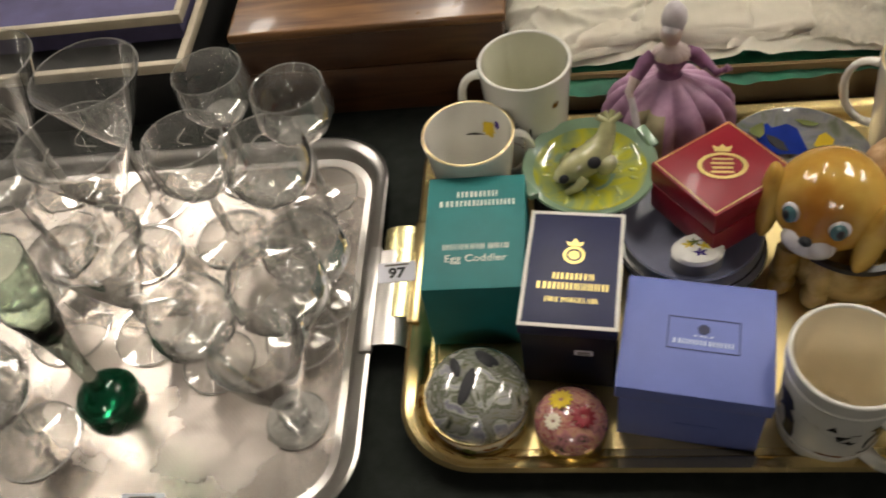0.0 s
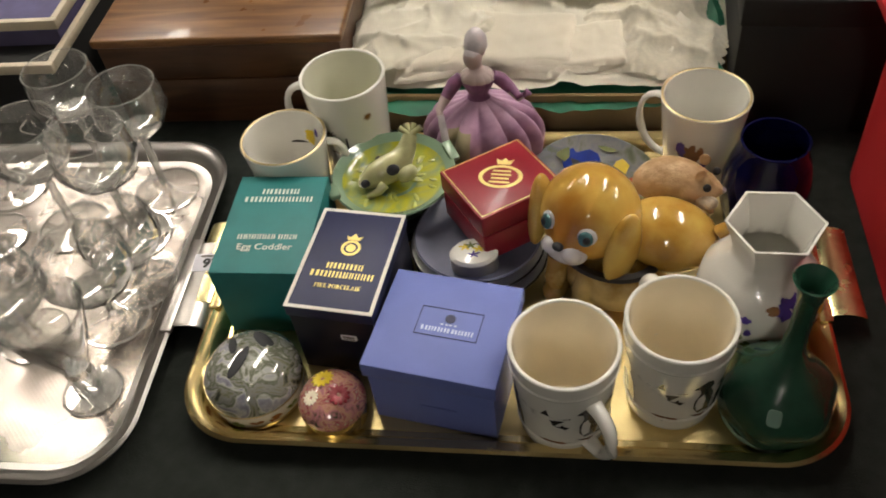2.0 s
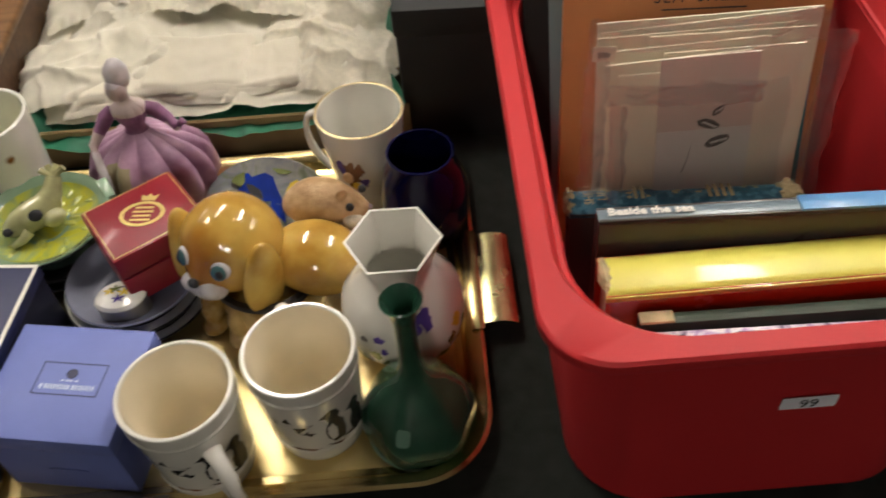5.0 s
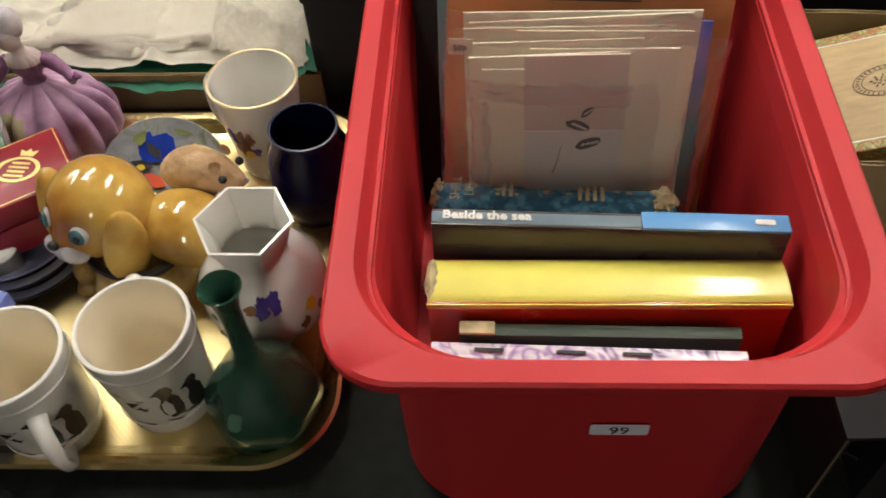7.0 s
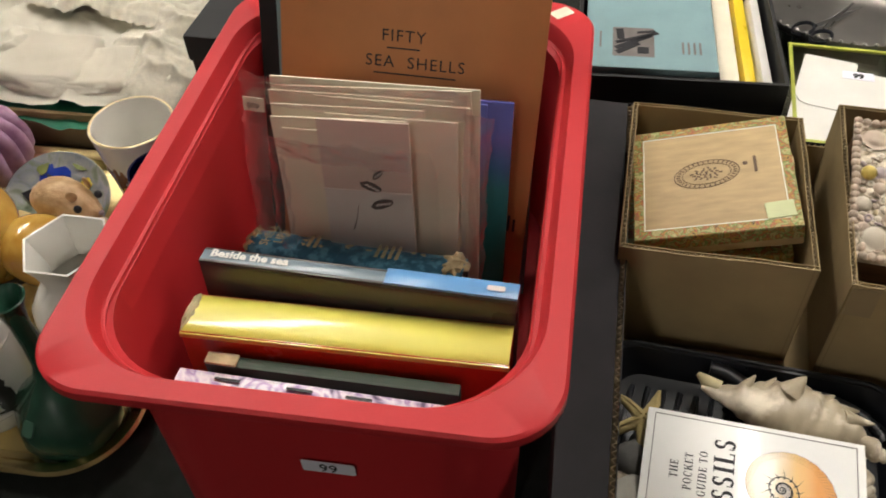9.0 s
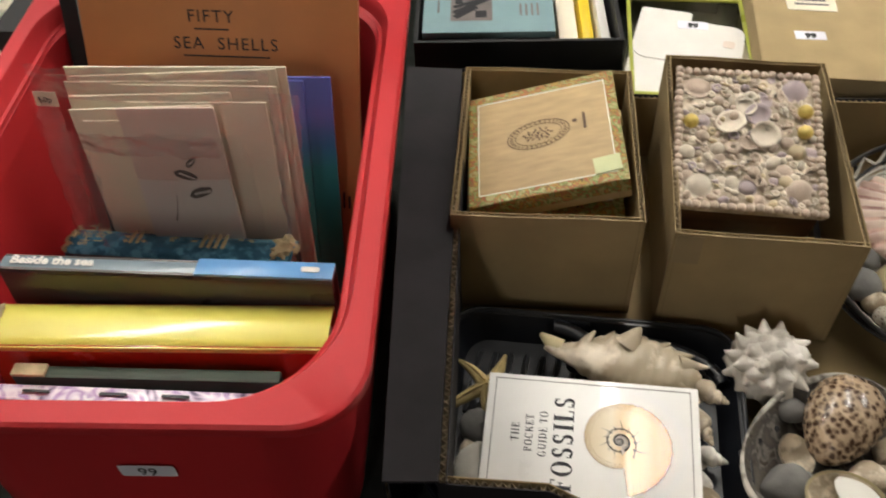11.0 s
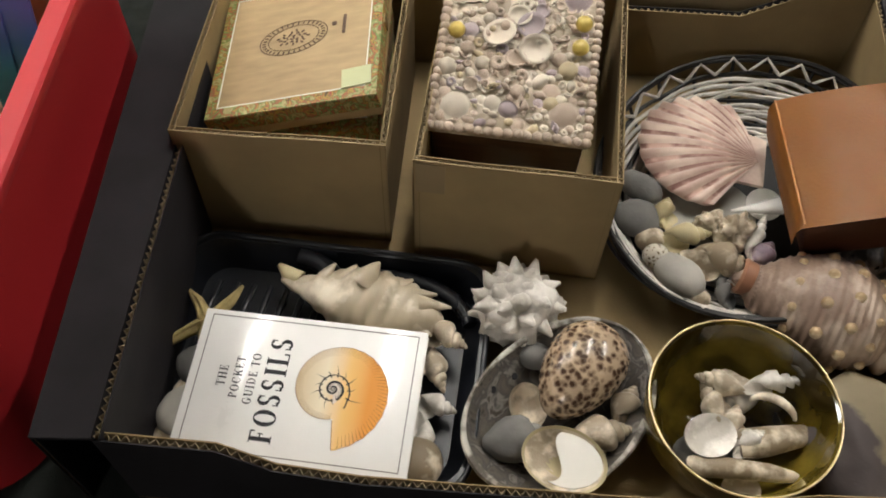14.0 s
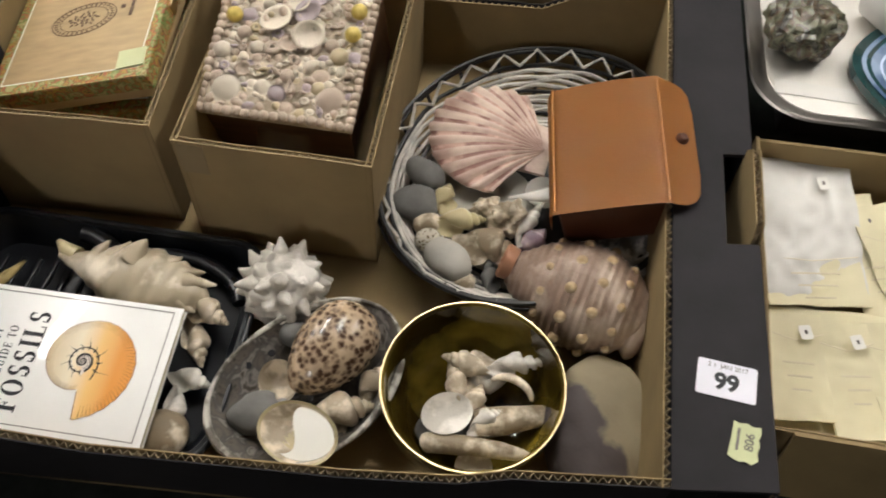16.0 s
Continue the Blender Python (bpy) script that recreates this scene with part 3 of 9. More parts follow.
def roman(name, body, size, material, parent, m, label="", thick=0.15, track=0.0):
    """Words in drawn roman capitals with thick stems, hairlines and serifs, centred on m."""
    bm = bmesh.new()
    hair = 0.055

    def quad(pts, x0):
        plate([((x0 + x) * size, (y - 0.5) * size) for x, y in pts], 0.0002, None, bm)

    def bar_(x, y, w, h, x0):
        quad([(x, y), (x + w, y), (x + w, y + h), (x, y + h)], x0)

    def stem(x, x0, lo=0.0, hi=1.0, w=thick, foot=True, head=True):
        bar_(x, lo, w, hi - lo, x0)
        if foot:
            bar_(x - 0.08, lo, w + 0.16, hair, x0)
        if head:
            bar_(x - 0.08, hi - hair, w + 0.16, hair, x0)

    def arc(cx, cy, rx, ry, a0, a1, x0, t=thick, h=hair, n=18):
        for k in range(n):
            b, c = (radians(a0 + (a1 - a0) * q / n) for q in (k, k + 1))
            pts = [(cx + rx * math.cos(b), cy + ry * math.sin(b)), (cx + rx * math.cos(c), cy + ry * math.sin(c)), (cx + (rx - t) * math.cos(c), cy + (ry - h) * math.sin(c)), (cx + (rx - t) * math.cos(b), cy + (ry - h) * math.sin(b))]
            quad(pts if a1 > a0 else pts[::-1], x0)

    wide = {"I": 0.40, "L": 0.68, "F": 0.66, "E": 0.70, "T": 0.74, "H": 0.88, "P": 0.70, "O": 0.84, "C": 0.78, "G": 0.84, "D": 0.82, "U": 0.84, "K": 0.84, "S": 0.62, "N": 0.88, "R": 0.78, "A": 0.84, " ": 0.34}
    x0 = -(sum(wide[c] + track for c in body) - track) / 2
    for c in body:
        if c in "ILFEPDKHNR":
            stem(0.13, x0)
        if c == "L":
            bar_(0.13, 0, 0.5, hair, x0), bar_(0.58, 0, 0.06, 0.26, x0)
        if c in "FE":
            bar_(0.13, 1 - hair, 0.48, hair, x0), bar_(0.55, 0.78, 0.06, 0.22, x0), bar_(0.2, 0.5, 0.28, hair, x0), bar_(0.44, 0.4, 0.05, 0.24, x0)
        if c == "E":
            bar_(0.13, 0, 0.52, hair, x0), bar_(0.6, 0, 0.06, 0.24, x0)
        if c == "T":
            stem(0.3, x0, head=False), bar_(0.04, 1 - hair, 0.66, hair, x0), bar_(0.04, 0.76, 0.05, 0.24, x0), bar_(0.65, 0.76, 0.05, 0.24, x0)
        if c in "HN":
            stem(0.6, x0, w=thick if c == "H" else hair)
        if c == "H":
            bar_(0.2, 0.48, 0.5, hair, x0)
        if c == "N":
            quad([(0.13, 1), (0.32, 1), (0.66, 0), (0.58, 0)], x0)
        if c in "PR":
            arc(0.32, 0.74, 0.32, 0.26, -90, 90, x0), bar_(0.2, 1 - hair, 0.14, hair, x0), bar_(0.2, 0.48, 0.14, hair, x0)
        if c == "R":
            quad([(0.36, 0.5), (0.52, 0.5), (0.76, 0), (0.58, 0)], x0)
        if c == "O":
            arc(0.42, 0.5, 0.38, 0.52, 0, 360, x0, n=32)
        if c in "CG":
            arc(0.42, 0.5, 0.36, 0.52, 48, 318, x0, n=28), bar_(0.64, 0.68, 0.05, 0.28, x0)
        if c == "G":
            stem(0.56, x0, 0.04, 0.44, foot=False)
        if c == "D":
            arc(0.34, 0.5, 0.42, 0.5, -90, 90, x0), bar_(0.2, 0, 0.16, hair, x0), bar_(0.2, 1 - hair, 0.16, hair, x0)
        if c == "U":
            stem(0.12, x0, 0.3, foot=False), stem(0.64, x0, 0.3, w=hair + 0.02, foot=False), arc(0.415, 0.32, 0.295, 0.34, 180, 360, x0)
        if c == "K":
            quad([(0.26, 0.42), (0.66, 0.97), (0.74, 0.97), (0.3, 0.36)][::-1], x0), quad([(0.36, 0.54), (0.5, 0.62), (0.8, 0), (0.62, 0)][::-1], x0), bar_(0.56, 1 - hair, 0.24, hair, x0), bar_(0.56, 0, 0.28, hair, x0)
        if c == "A":
            quad([(0.12, 0), (0.2, 0), (0.46, 0.95), (0.4, 1)], x0), quad([(0.38, 1), (0.48, 1), (0.78, 0), (0.6, 0)][::-1], x0), bar_(0.22, 0.3, 0.4, hair, x0), bar_(0.04, 0, 0.24, hair, x0), bar_(0.54, 0, 0.3, hair, x0)
        if c == "S":
            arc(0.31, 0.74, 0.25, 0.28, 35, 262, x0, thick * 0.9, 0.09), arc(0.31, 0.255, 0.26, 0.275, -148, 90, x0, thick * 0.95, 0.09)
            quad([(0.1, 0.62), (0.22, 0.56), (0.54, 0.38), (0.5, 0.3), (0.34, 0.44), (0.16, 0.52)][::-1], x0)
            bar_(0.46, 0.72, 0.045, 0.26, x0), bar_(0.07, 0.02, 0.045, 0.28, x0)
        x0 += wide[c] + track
    ob = part(name, bm, material, parent, label, smooth=0)
    ob.matrix_basis = m
    return ob


def blocks(name, widths, h, material, parent, m, label=""):
    """A line of print as a row of small plain upright bars."""
    bm = bmesh.new()
    x = -(sum(widths) + 0.28 * h * (len(widths) - 1)) / 2
    for w in widths:
        if w > 0:
            for a in (x, x + w * 0.68):
                plate([(a, -h / 2), (a + w * 0.32, -h / 2), (a + w * 0.32, h / 2), (a, h / 2)], 0.0003, None, bm)
        x += abs(w) + 0.28 * h
    ob = part(name, bm, material, parent, label, smooth=0)
    ob.matrix_basis = m
    return ob


def bar(name, w, h, material, parent, m, label=""):
    ob = part(name, plate(rrect(w, h, h * 0.25, 2), 0.0003), material, parent, label, smooth=0)
    ob.matrix_basis = m
    return ob


def card_wall(parent, p0, p1, profile, th=0.006, inside=CARD, outside=CARD_D, name="wall"):
    """A corrugated wall from p0 to p1 (plan, along the outer face, the inside on its left) whose height follows (share, z0, z1)."""
    p0, p1 = Vector((*p0, 0)), Vector((*p1, 0))
    d = p1 - p0
    ln = d.length
    d.normalize()
    nrm = Vector((-d.y, d.x, 0))

    def sheet(o, t, material, label):
        bm = bmesh.new()
        vs = []
        for s, z0, z1 in profile:
            base = p0 + d * (s * ln) + nrm * o
            vs.append([bm.verts.new(base + Vector((0, 0, z0))), bm.verts.new(base + nrm * t + Vector((0, 0, z0))), bm.verts.new(base + nrm * t + Vector((0, 0, z1))), bm.verts.new(base + Vector((0, 0, z1)))])
        for a, b in zip(vs, vs[1:]):
            for j in range(4):
                bm.faces.new((a[j], a[(j + 1) % 4], b[(j + 1) % 4], b[j]))
        bm.faces.new(vs[0])
        bm.faces.new(vs[-1])
        return part(label, bm, material, parent, smooth=0)

    sheet(0, 0.0008, outside, name + "_liner")
    sheet(th - 0.0008, 0.0008, inside, name + "_liner")
    # wavy core between the liners
    bm = bmesh.new()
    period, k, prev = 0.0056, 0, None
    while k * period / 4 < ln:
        s = k * period / 4 / ln
        for (s0, a0, b0), (s1, a1, b1) in zip(profile, profile[1:]):
            if s0 <= s <= s1:
                f = (s - s0) / max(s1 - s0, 1e-6)
                z0, z1 = a0 + (a1 - a0) * f, b0 + (b1 - b0) * f
        o = th / 2 + (th / 2 - 0.0012) * math.sin(k * math.pi / 2)
        b = p0 + d * (s * ln) + nrm * o
        jag = 0.0006 * math.sin(k * 1.7) - 0.0012
        row = [bm.verts.new(b + Vector((0, 0, z0))), bm.verts.new(b + Vector((0, 0, z1 + jag))), bm.verts.new(b + nrm * 0.0007 + Vector((0, 0, z1 + jag))), bm.verts.new(b + nrm * 0.0007 + Vector((0, 0, z0)))]
        if prev:
            for j in range(3):
                bm.faces.new((prev[j], prev[j + 1], row[j + 1], row[j]))
        prev, k = row, k + 1
    part("corrugation", bm, CARD_F, parent, smooth=0)

# ---- the room and the table ----
def slab(name, sx, sy, sz, m, material):
    return tagged(part(name, block(sx, sy, sz, m), material, None, "", 0), kind="structure")


slab("floor", 10, 10, 0.1, pose(0.6, 0.5, -0.85), CARPET)
slab("ceiling", 10, 10, 0.1, pose(0.6, 0.5, 2.05), CEILP)
slab("wall_north", 10, 0.15, 2.8, pose(0.6, 5.4, -0.75), WALLP)
slab("wall_south", 10, 0.15, 2.8, pose(0.6, -4.4, -0.75), WALLP)
slab("wall_west", 0.15, 9.6, 2.8, pose(-4.3, 0.5, -0.75), WALLP)
slab("wall_east", 0.15, 9.6, 2.8, pose(5.5, 0.5, -0.75), WALLP)
for lx, ly in LAMP_XY:
    lt = thing("ceiling_light", lx, ly, LAMP_Z, 0, "long fluorescent light fitting with a lit diffuser under the ceiling", "ceiling light", "fluorescent fittings")
    part("housing", block(0.2, 1.5, 0.05, pose(0, 0, 0.045), 0.006), CEILP, lt)
    part("diffuser", block(0.16, 1.42, 0.04, pose(0, 0, 0.0), 0.01), TUBEM, lt, "glowing diffuser")

table = thing("table", 0.6, 0.95, 0, 6.5, "long trestle table covered with a dark green-black cloth", "table")
bm = bmesh.new()
bmesh.ops.create_grid(bm, x_segments=90, y_segments=50, size=0.5)
for v in bm.verts:
    v.co.x *= 3.6
    v.co.y *= 1.5
    v.co.z = -0.0006 + 0.0006 * noise.fractal(v.co * 6, 0.6, 2, 3)
    if v.co.y < -0.62:
        v.co.z -= (-0.62 - v.co.y) * 2.0
        v.co.y = -0.62 + (v.co.y + 0.62) * 0.15
part("cloth", bm, CLOTH, table)
part("tabletop", block(3.55, 1.36, 0.03, pose(0, 0.06, -0.036)), BLACKC, table)
for sx in (-1.65, 1.65):
    for sy in (-0.5, 0.6):
        part("leg", block(0.05, 0.05, 0.72, pose(sx, sy, -0.75)), BLACKC, table)


# ---- trays ----
def handle_bow(w, material):
    """A strap handle, bowed up, that springs from a tray's rim."""
    bm = bmesh.new()
    prev = None
    n = 8
    for k in range(n + 1):
        a = math.pi * k / n
        x, z = 0.017 - 0.019 * math.cos(a), 0.008 * math.sin(a)
        row = [bm.verts.new((x, -w / 2, z)), bm.verts.new((x, w / 2, z)), bm.verts.new((x, w / 2, z + 0.0015)), bm.verts.new((x, -w / 2, z + 0.0015))]
        if prev:
            for j in range(4):
                bm.faces.new((prev[j], prev[(j + 1) % 4], row[(j + 1) % 4], row[j]))
        else:
            bm.faces.new(row)
        prev = row
    bm.faces.new(prev)
    return bm


def tray(name, x, y, rz, w, d, r, rim, floor_m, label, right, left, hm, hl):
    t = thing(name, x, y, 0, rz, label, "tray")
    rows = [(w - 0.05, d - 0.05, r - 0.02, 0.001), (w - 0.03, d - 0.03, r - 0.012, 0.003), (w - 0.022, d - 0.022, r - 0.008, 0.010), (w, d, r, 0.0155), (w + 0.002, d + 0.002, r, 0.018),
            (w - 0.004, d - 0.004, r - 0.002, 0.0195), (w - 0.012, d - 0.012, r - 0.005, 0.0172), (w - 0.020, d - 0.020, r - 0.008, 0.0165), (w - 0.028, d - 0.028, r - 0.012, 0.0125), (w - 0.036, d - 0.036, r - 0.016, 0.0052), (w - 0.05, d - 0.05, r - 0.02, 0.004)]
    part("rim", loops(rows, n=12, cap_last=False), rim, t)
    part("tray_floor", plate(rrect(w - 0.049, d - 0.049, r - 0.02, 12), 0.0015, pose(0, 0, 0.0028)), floor_m, t, "embossed metal floor")
    for side, yes in ((1, right), (-1, left)):
        if yes:
            h = part("handle", handle_bow(0.1, hm), hm, t, hl)
            h.matrix_basis = pose(side * (w / 2 - 0.004), 0, 0.013, 0, 0, 0 if side > 0 else 180)
            br = part("bracket", block(0.012, 0.112, 0.006, None, 0.002), rim, t)
            br.matrix_basis = pose(side * (w / 2 - 0.003), 0, 0.0155)
    return t


YG = 7.6
gold = tray("gold_tray", 0.335, 0.779, YG, 0.537, 0.378, 0.062, GOLD, GOLD_E, "rectangular gold-coloured metal tray with embossed floor and patterned handles", True, True, BRASS, "brass strap handle with a worn pattern")
silver = tray("silver_tray", -0.238, 0.67, 8.5, 0.56, 0.41, 0.065, SILVER, SILVER_E, "rectangular silver metal tray with embossed floor and rolled rim", True, False, SILVER, "plain metal handle")


def sticker(parent, w, h, m, body="", size=0.0, bars=(), label="white lot sticker with black writing", name="lot_sticker", paper=None, bold=0.0006):
    s = part(name, plate(rrect(w, h, 0.0015, 2), 0.0003), paper or LABEL, parent, label, smooth=0)
    s.matrix_basis = m
    if body:
        letters("number", body, size, INK, s, pose(0, -h * 0.08, 0.0005), bold=bold)
    for bx, by, bw, bh in bars:
        bar("small_print", bw, bh, GREYINK, s, pose(bx, by, 0.0005))
    return s


sticker(gold, 0.034, 0.022, pose(-0.284, -0.003, 0.0225, 0, 0, 4), "97", 0.015, ((0, 0.0075, 0.022, 0.002),))
sticker(silver, 0.036, 0.022, pose(0.105, -0.182, 0.0052, 0, 0, 0), "94", 0.015, ((0, 0.0075, 0.022, 0.002),))


# ---- gift boxes on the gold tray ----
FZ = 0.0045


def crest(parent, m, size, material):
    """A round badge with a crown on top, as plain shapes."""
    bm = bmesh.new()
    lathe([(size * 0.72, 0), (size, 0), (size, 0.0004), (size * 0.72, 0.0004)], 24, None, bm, close=True)
    lathe([(size * 0.18, 0), (size * 0.5, 0), (size * 0.5, 0.0004), (size * 0.18, 0.0004)], 16, None, bm, close=True)
    for k in range(8):
        box(bm, size * 0.5, size * 0.12, 0.0003, pose(0, 0, 0, 0, 0, 22.5 * k))
    plate([(-size * 0.6, size * 1.05), (size * 0.6, size * 1.05), (size * 0.85, size * 1.6), (size * 0.4, size * 1.4), (0, size * 1.95), (-size * 0.4, size * 1.4), (-size * 0.85, size * 1.6)], 0.0004, None, bm)
    ob = part("emblem", bm, material, parent, "printed emblem with a crown", smooth=0)
    ob.matrix_basis = m
    return ob


teal = thing("teal_gift_box", 0.131, 0.742, FZ, 8, "teal card gift box with pale printed lettering on its top", "gift box")
part("body", block(0.083, 0.118, 0.081, None, 0.0012), TEAL, teal)
TT = 0.0812
k_ = 0.0062
blocks("brand_print", [k_ * q for q in (0.85, 1.0, 0.9, 0.9, 0.7)], k_, CREAMP, teal, pose(0.001, 0.0385, TT))
blocks("brand_print", [k_ * q for q in (1.2, 1.0, 0.85, 0.9, 0.75, 0.75, 0.8, 0.75, 0.85)], k_, CREAMP, teal, pose(0.001, 0.0285, TT))
k_ = 0.0055
blocks("title_print", [k_ * q for q in (0.7, 0.55, 0.25, 0.6, 0.6, 0.55, 0.35, 0.55, 0.0, 0.7, 0.6, 0.25, 0.55)], k_, CREAMP, teal, pose(0.001, -0.0175, TT))
letters("title_print", "Egg Coddler", 0.0100, CREAMP, teal, pose(0.001, -0.0295, TT + 0.0002))

navy = thing("navy_gift_box", 0.214, 0.708, FZ, 1, "dark navy card gift box with white edging and gold print", "gift box")
# Body uses the darkened copy: shade below the lid is in its colour.
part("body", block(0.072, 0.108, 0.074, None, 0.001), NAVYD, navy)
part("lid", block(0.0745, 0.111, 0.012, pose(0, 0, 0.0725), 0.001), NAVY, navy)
bm = bmesh.new()
for sx, sy, w, h in ((0, 0.0538, 0.0745, 0.003), (0, -0.0538, 0.0745, 0.003), (0.0358, 0, 0.003, 0.1046), (-0.0358, 0, 0.003, 0.1046)):
    box(bm, w, h, 0.0008, pose(sx, sy, 0.0841))
part("white_edging", bm, PAPER, navy)
NT = 0.0847
crest(navy, pose(0, 0.012, NT), 0.0085, GOLDP)
k_ = 0.0060
blocks("brand_print", [k_ * q for q in (0.75, 0.95, 0.85, 0.9, 0.6)], k_, GOLDP, navy, pose(0.001, -0.0085, NT))
blocks("brand_print", [k_ * q for q in (1.15, 0.9, 0.75, 0.75, 0.6, 0.5, 0.6, 0.6, 0.75)], k_ * 1.05, GOLDP, navy, pose(0.001, -0.0178, NT))
roman("small_print", "FINE PORCELAIN", 0.0042, GOLDP, navy, pose(0.001, -0.0305, NT + 0.0002), thick=0.2)
sticker(navy, 0.014, 0.007, pose(0.012, -0.0545, 0.05, 90, 0, 0), bars=((0, 0.001, 0.01, 0.0015), (0, -0.0015, 0.01, 0.001)), label="small white price sticker", name="price_sticker")

peri = thing("blue_gift_box", 0.308, 0.66, FZ, -2.5, "periwinkle blue card gift box with a framed print on its lid", "gift box")
part("body", block(0.1015, 0.0925, 0.066, None, 0.001), PERI, peri)
part("lid", block(0.107, 0.098, 0.016, pose(0, 0, 0.0605), 0.0012), PERI, peri, "lift-off lid, slightly overhanging")
PT = 0.0767
bm = bmesh.new()
for sx, sy, w, h in ((0, 0.0135, 0.05, 0.0007), (0, -0.0135, 0.05, 0.0007), (0.025, 0, 0.0007, 0.0277), (-0.025, 0, 0.0007, 0.0277)):
    box(bm, w, h, 0.0003, pose(sx + 0.004, sy + 0.002, PT))
part("print_frame", bm, NAVY, peri)
blocks("brand_print", [0.0042 * q for q in (1.25, 0.8, 0.95, 0.95, 1.25, 0.95, 0.95, 0.9)], 0.0042, PALEB, peri, pose(0.004, -0.005, PT))
blocks("brand_print", [0.006, 0.0, 0.0, 0.006], 0.0012, PALEB, peri, pose(0.004, 0.0005, PT))
lg = part("emblem", lathe([(0.0, 0.0004), (0.0042, 0.0004), (0.0042, 0)], 16), NAVY, peri)
lg.matrix_basis = pose(0.004, 0.0065, PT)
bar("front_print", 0.03, 0.003, PERI, peri, pose(0.005, -0.0472, 0.03, 90, 0, 0))

red = thing("red_presentation_box", 0.326, 0.813, 0.045, 41, "maroon hinged presentation box with gold tooling, tilted on the plates", "gift box", rx=-4)
part("base", block(0.082, 0.078, 0.028, None, 0.002), MAROON, red)
part("lid", block(0.083, 0.079, 0.022, pose(0, 0, 0.029), 0.0025), MAROON, red)
bm = bmesh.new()
for sx, sy, w, h in ((0, 0.0365, 0.0775, 0.0008), (0, -0.0365, 0.0775, 0.0008), (0.0385, 0, 0.0008, 0.073), (-0.0385, 0, 0.0008, 0.073)):
    box(bm, w, h, 0.0003, pose(sx, sy, 0.0509))
part("gold_line", bm, GOLDP, red)
bm = bmesh.new()
lathe([(0.0145, 0), (0.018, 0), (0.018, 0.0003), (0.0145, 0.0003)], 28, Matrix.Diagonal((1.1, 0.85, 1, 1)), bm, close=True)
for k in range(4):
    box(bm, 0.018 - 0.002 * (k % 2), 0.0022, 0.0003, pose(0, -0.0075 + 0.005 * k, 0))
plate([(-0.006, 0.0165), (0.006, 0.0165), (0.008, 0.024), (0.003, 0.0215), (0, 0.0255), (-0.003, 0.0215), (-0.008, 0.024)], 0.0003, None, bm)
g = part("emblem", bm, GOLDP, red, "gold emblem of a crowned wreath", smooth=0)
g.matrix_basis = pose(0.0, 0.0, 0.0511, 0, 0, -41)


# ---- china on the gold tray ----
def splat(parent, name, material, th, z, r, sx, sy, seed, lab="", n=22):
    """A painted motif lying on a round wall of radius r, at the angle th."""
    rnd = random.Random(seed)
    bm = bmesh.new()
    cv = []
    for k in range(n):
        a = 2 * math.pi * k / n
        q = 0.55 + 0.45 * rnd.random()
        u, w = sx * q * math.cos(a), sy * q * math.sin(a)
        rr = r(z + w) + 0.0004
        t = radians(th) + u / rr
        cv.append(bm.verts.new((rr * math.cos(t), rr * math.sin(t), z + w)))
    c = bm.verts.new(((r(z) + 0.0006) * math.cos(radians(th)), (r(z) + 0.0006) * math.sin(radians(th)), z))
    for k in range(n):
        bm.faces.new((cv[k], cv[(k + 1) % n], c))
    return part(name, bm, material, parent, lab, smooth=0)


def mug(x, y, rz, r0, r1, h, label, handle, rim=None, inner=None, waist=0.0, group="", hy=0.5, z=FZ, handle_r=0.0055, tilt=0):
    """A mug: r0 foot, r1 rim; handle = (reach, height)."""
    t = thing("mug", x, y, z, rz, label, "mug", group, ry=tilt)

    def wall(zz):
        f = max(0, min(1, zz / h))
        return r0 + (r1 - r0) * f - waist * math.sin(math.pi * f)
    prof = [(0, 0.002), (r0 * 0.8, 0.002), (r0 * 0.84, 0), (r0 * 0.93, 0), (r0, 0.004)]
    prof += [(wall(h * k / 12), h * k / 12) for k in range(1, 12)]
    prof += [(r1, h - 0.001), (r1 - 0.0008, h), (r1 - 0.0028, h), (r1 - 0.0036, h - 0.0015)]
    prof2 = [(r1 - 0.0036, h - 0.0015)] + [(wall(h * k / 10) - 0.0036, h * k / 10) for k in range(9, 0, -1)] + [(r0 * 0.8, 0.006), (0, 0.006)]
    part("body", lathe(prof, 48), CHINA, t)
    part("inside", lathe(prof2, 48), inner or CHINA, t, "glazed inside")
    if rim:
        part("gilt_line", lathe([(r1 - 0.0030, h + 0.0000), (r1 - 0.0026, h + 0.0003), (r1 - 0.0010, h + 0.0003), (r1 - 0.0004, h - 0.0002)], 48), rim, t, "worn gilt line on the rim")
    reach, hh = handle
    mid = h * hy
    pts = []
    for k in range(13):
        a = radians(90 - 180 * k / 12)
        zz = mid + hh / 2 * math.sin(a)
        pts.append((wall(zz) - 0.003 + reach * max(0, math.cos(a)) ** 0.7, 0, zz))
    part("handle", tube(pts, [handle_r * (1.25 if k in (0, 12) else 1) for k in range(13)], 10, flat=0.7), CHINA, t)
    return t, wall


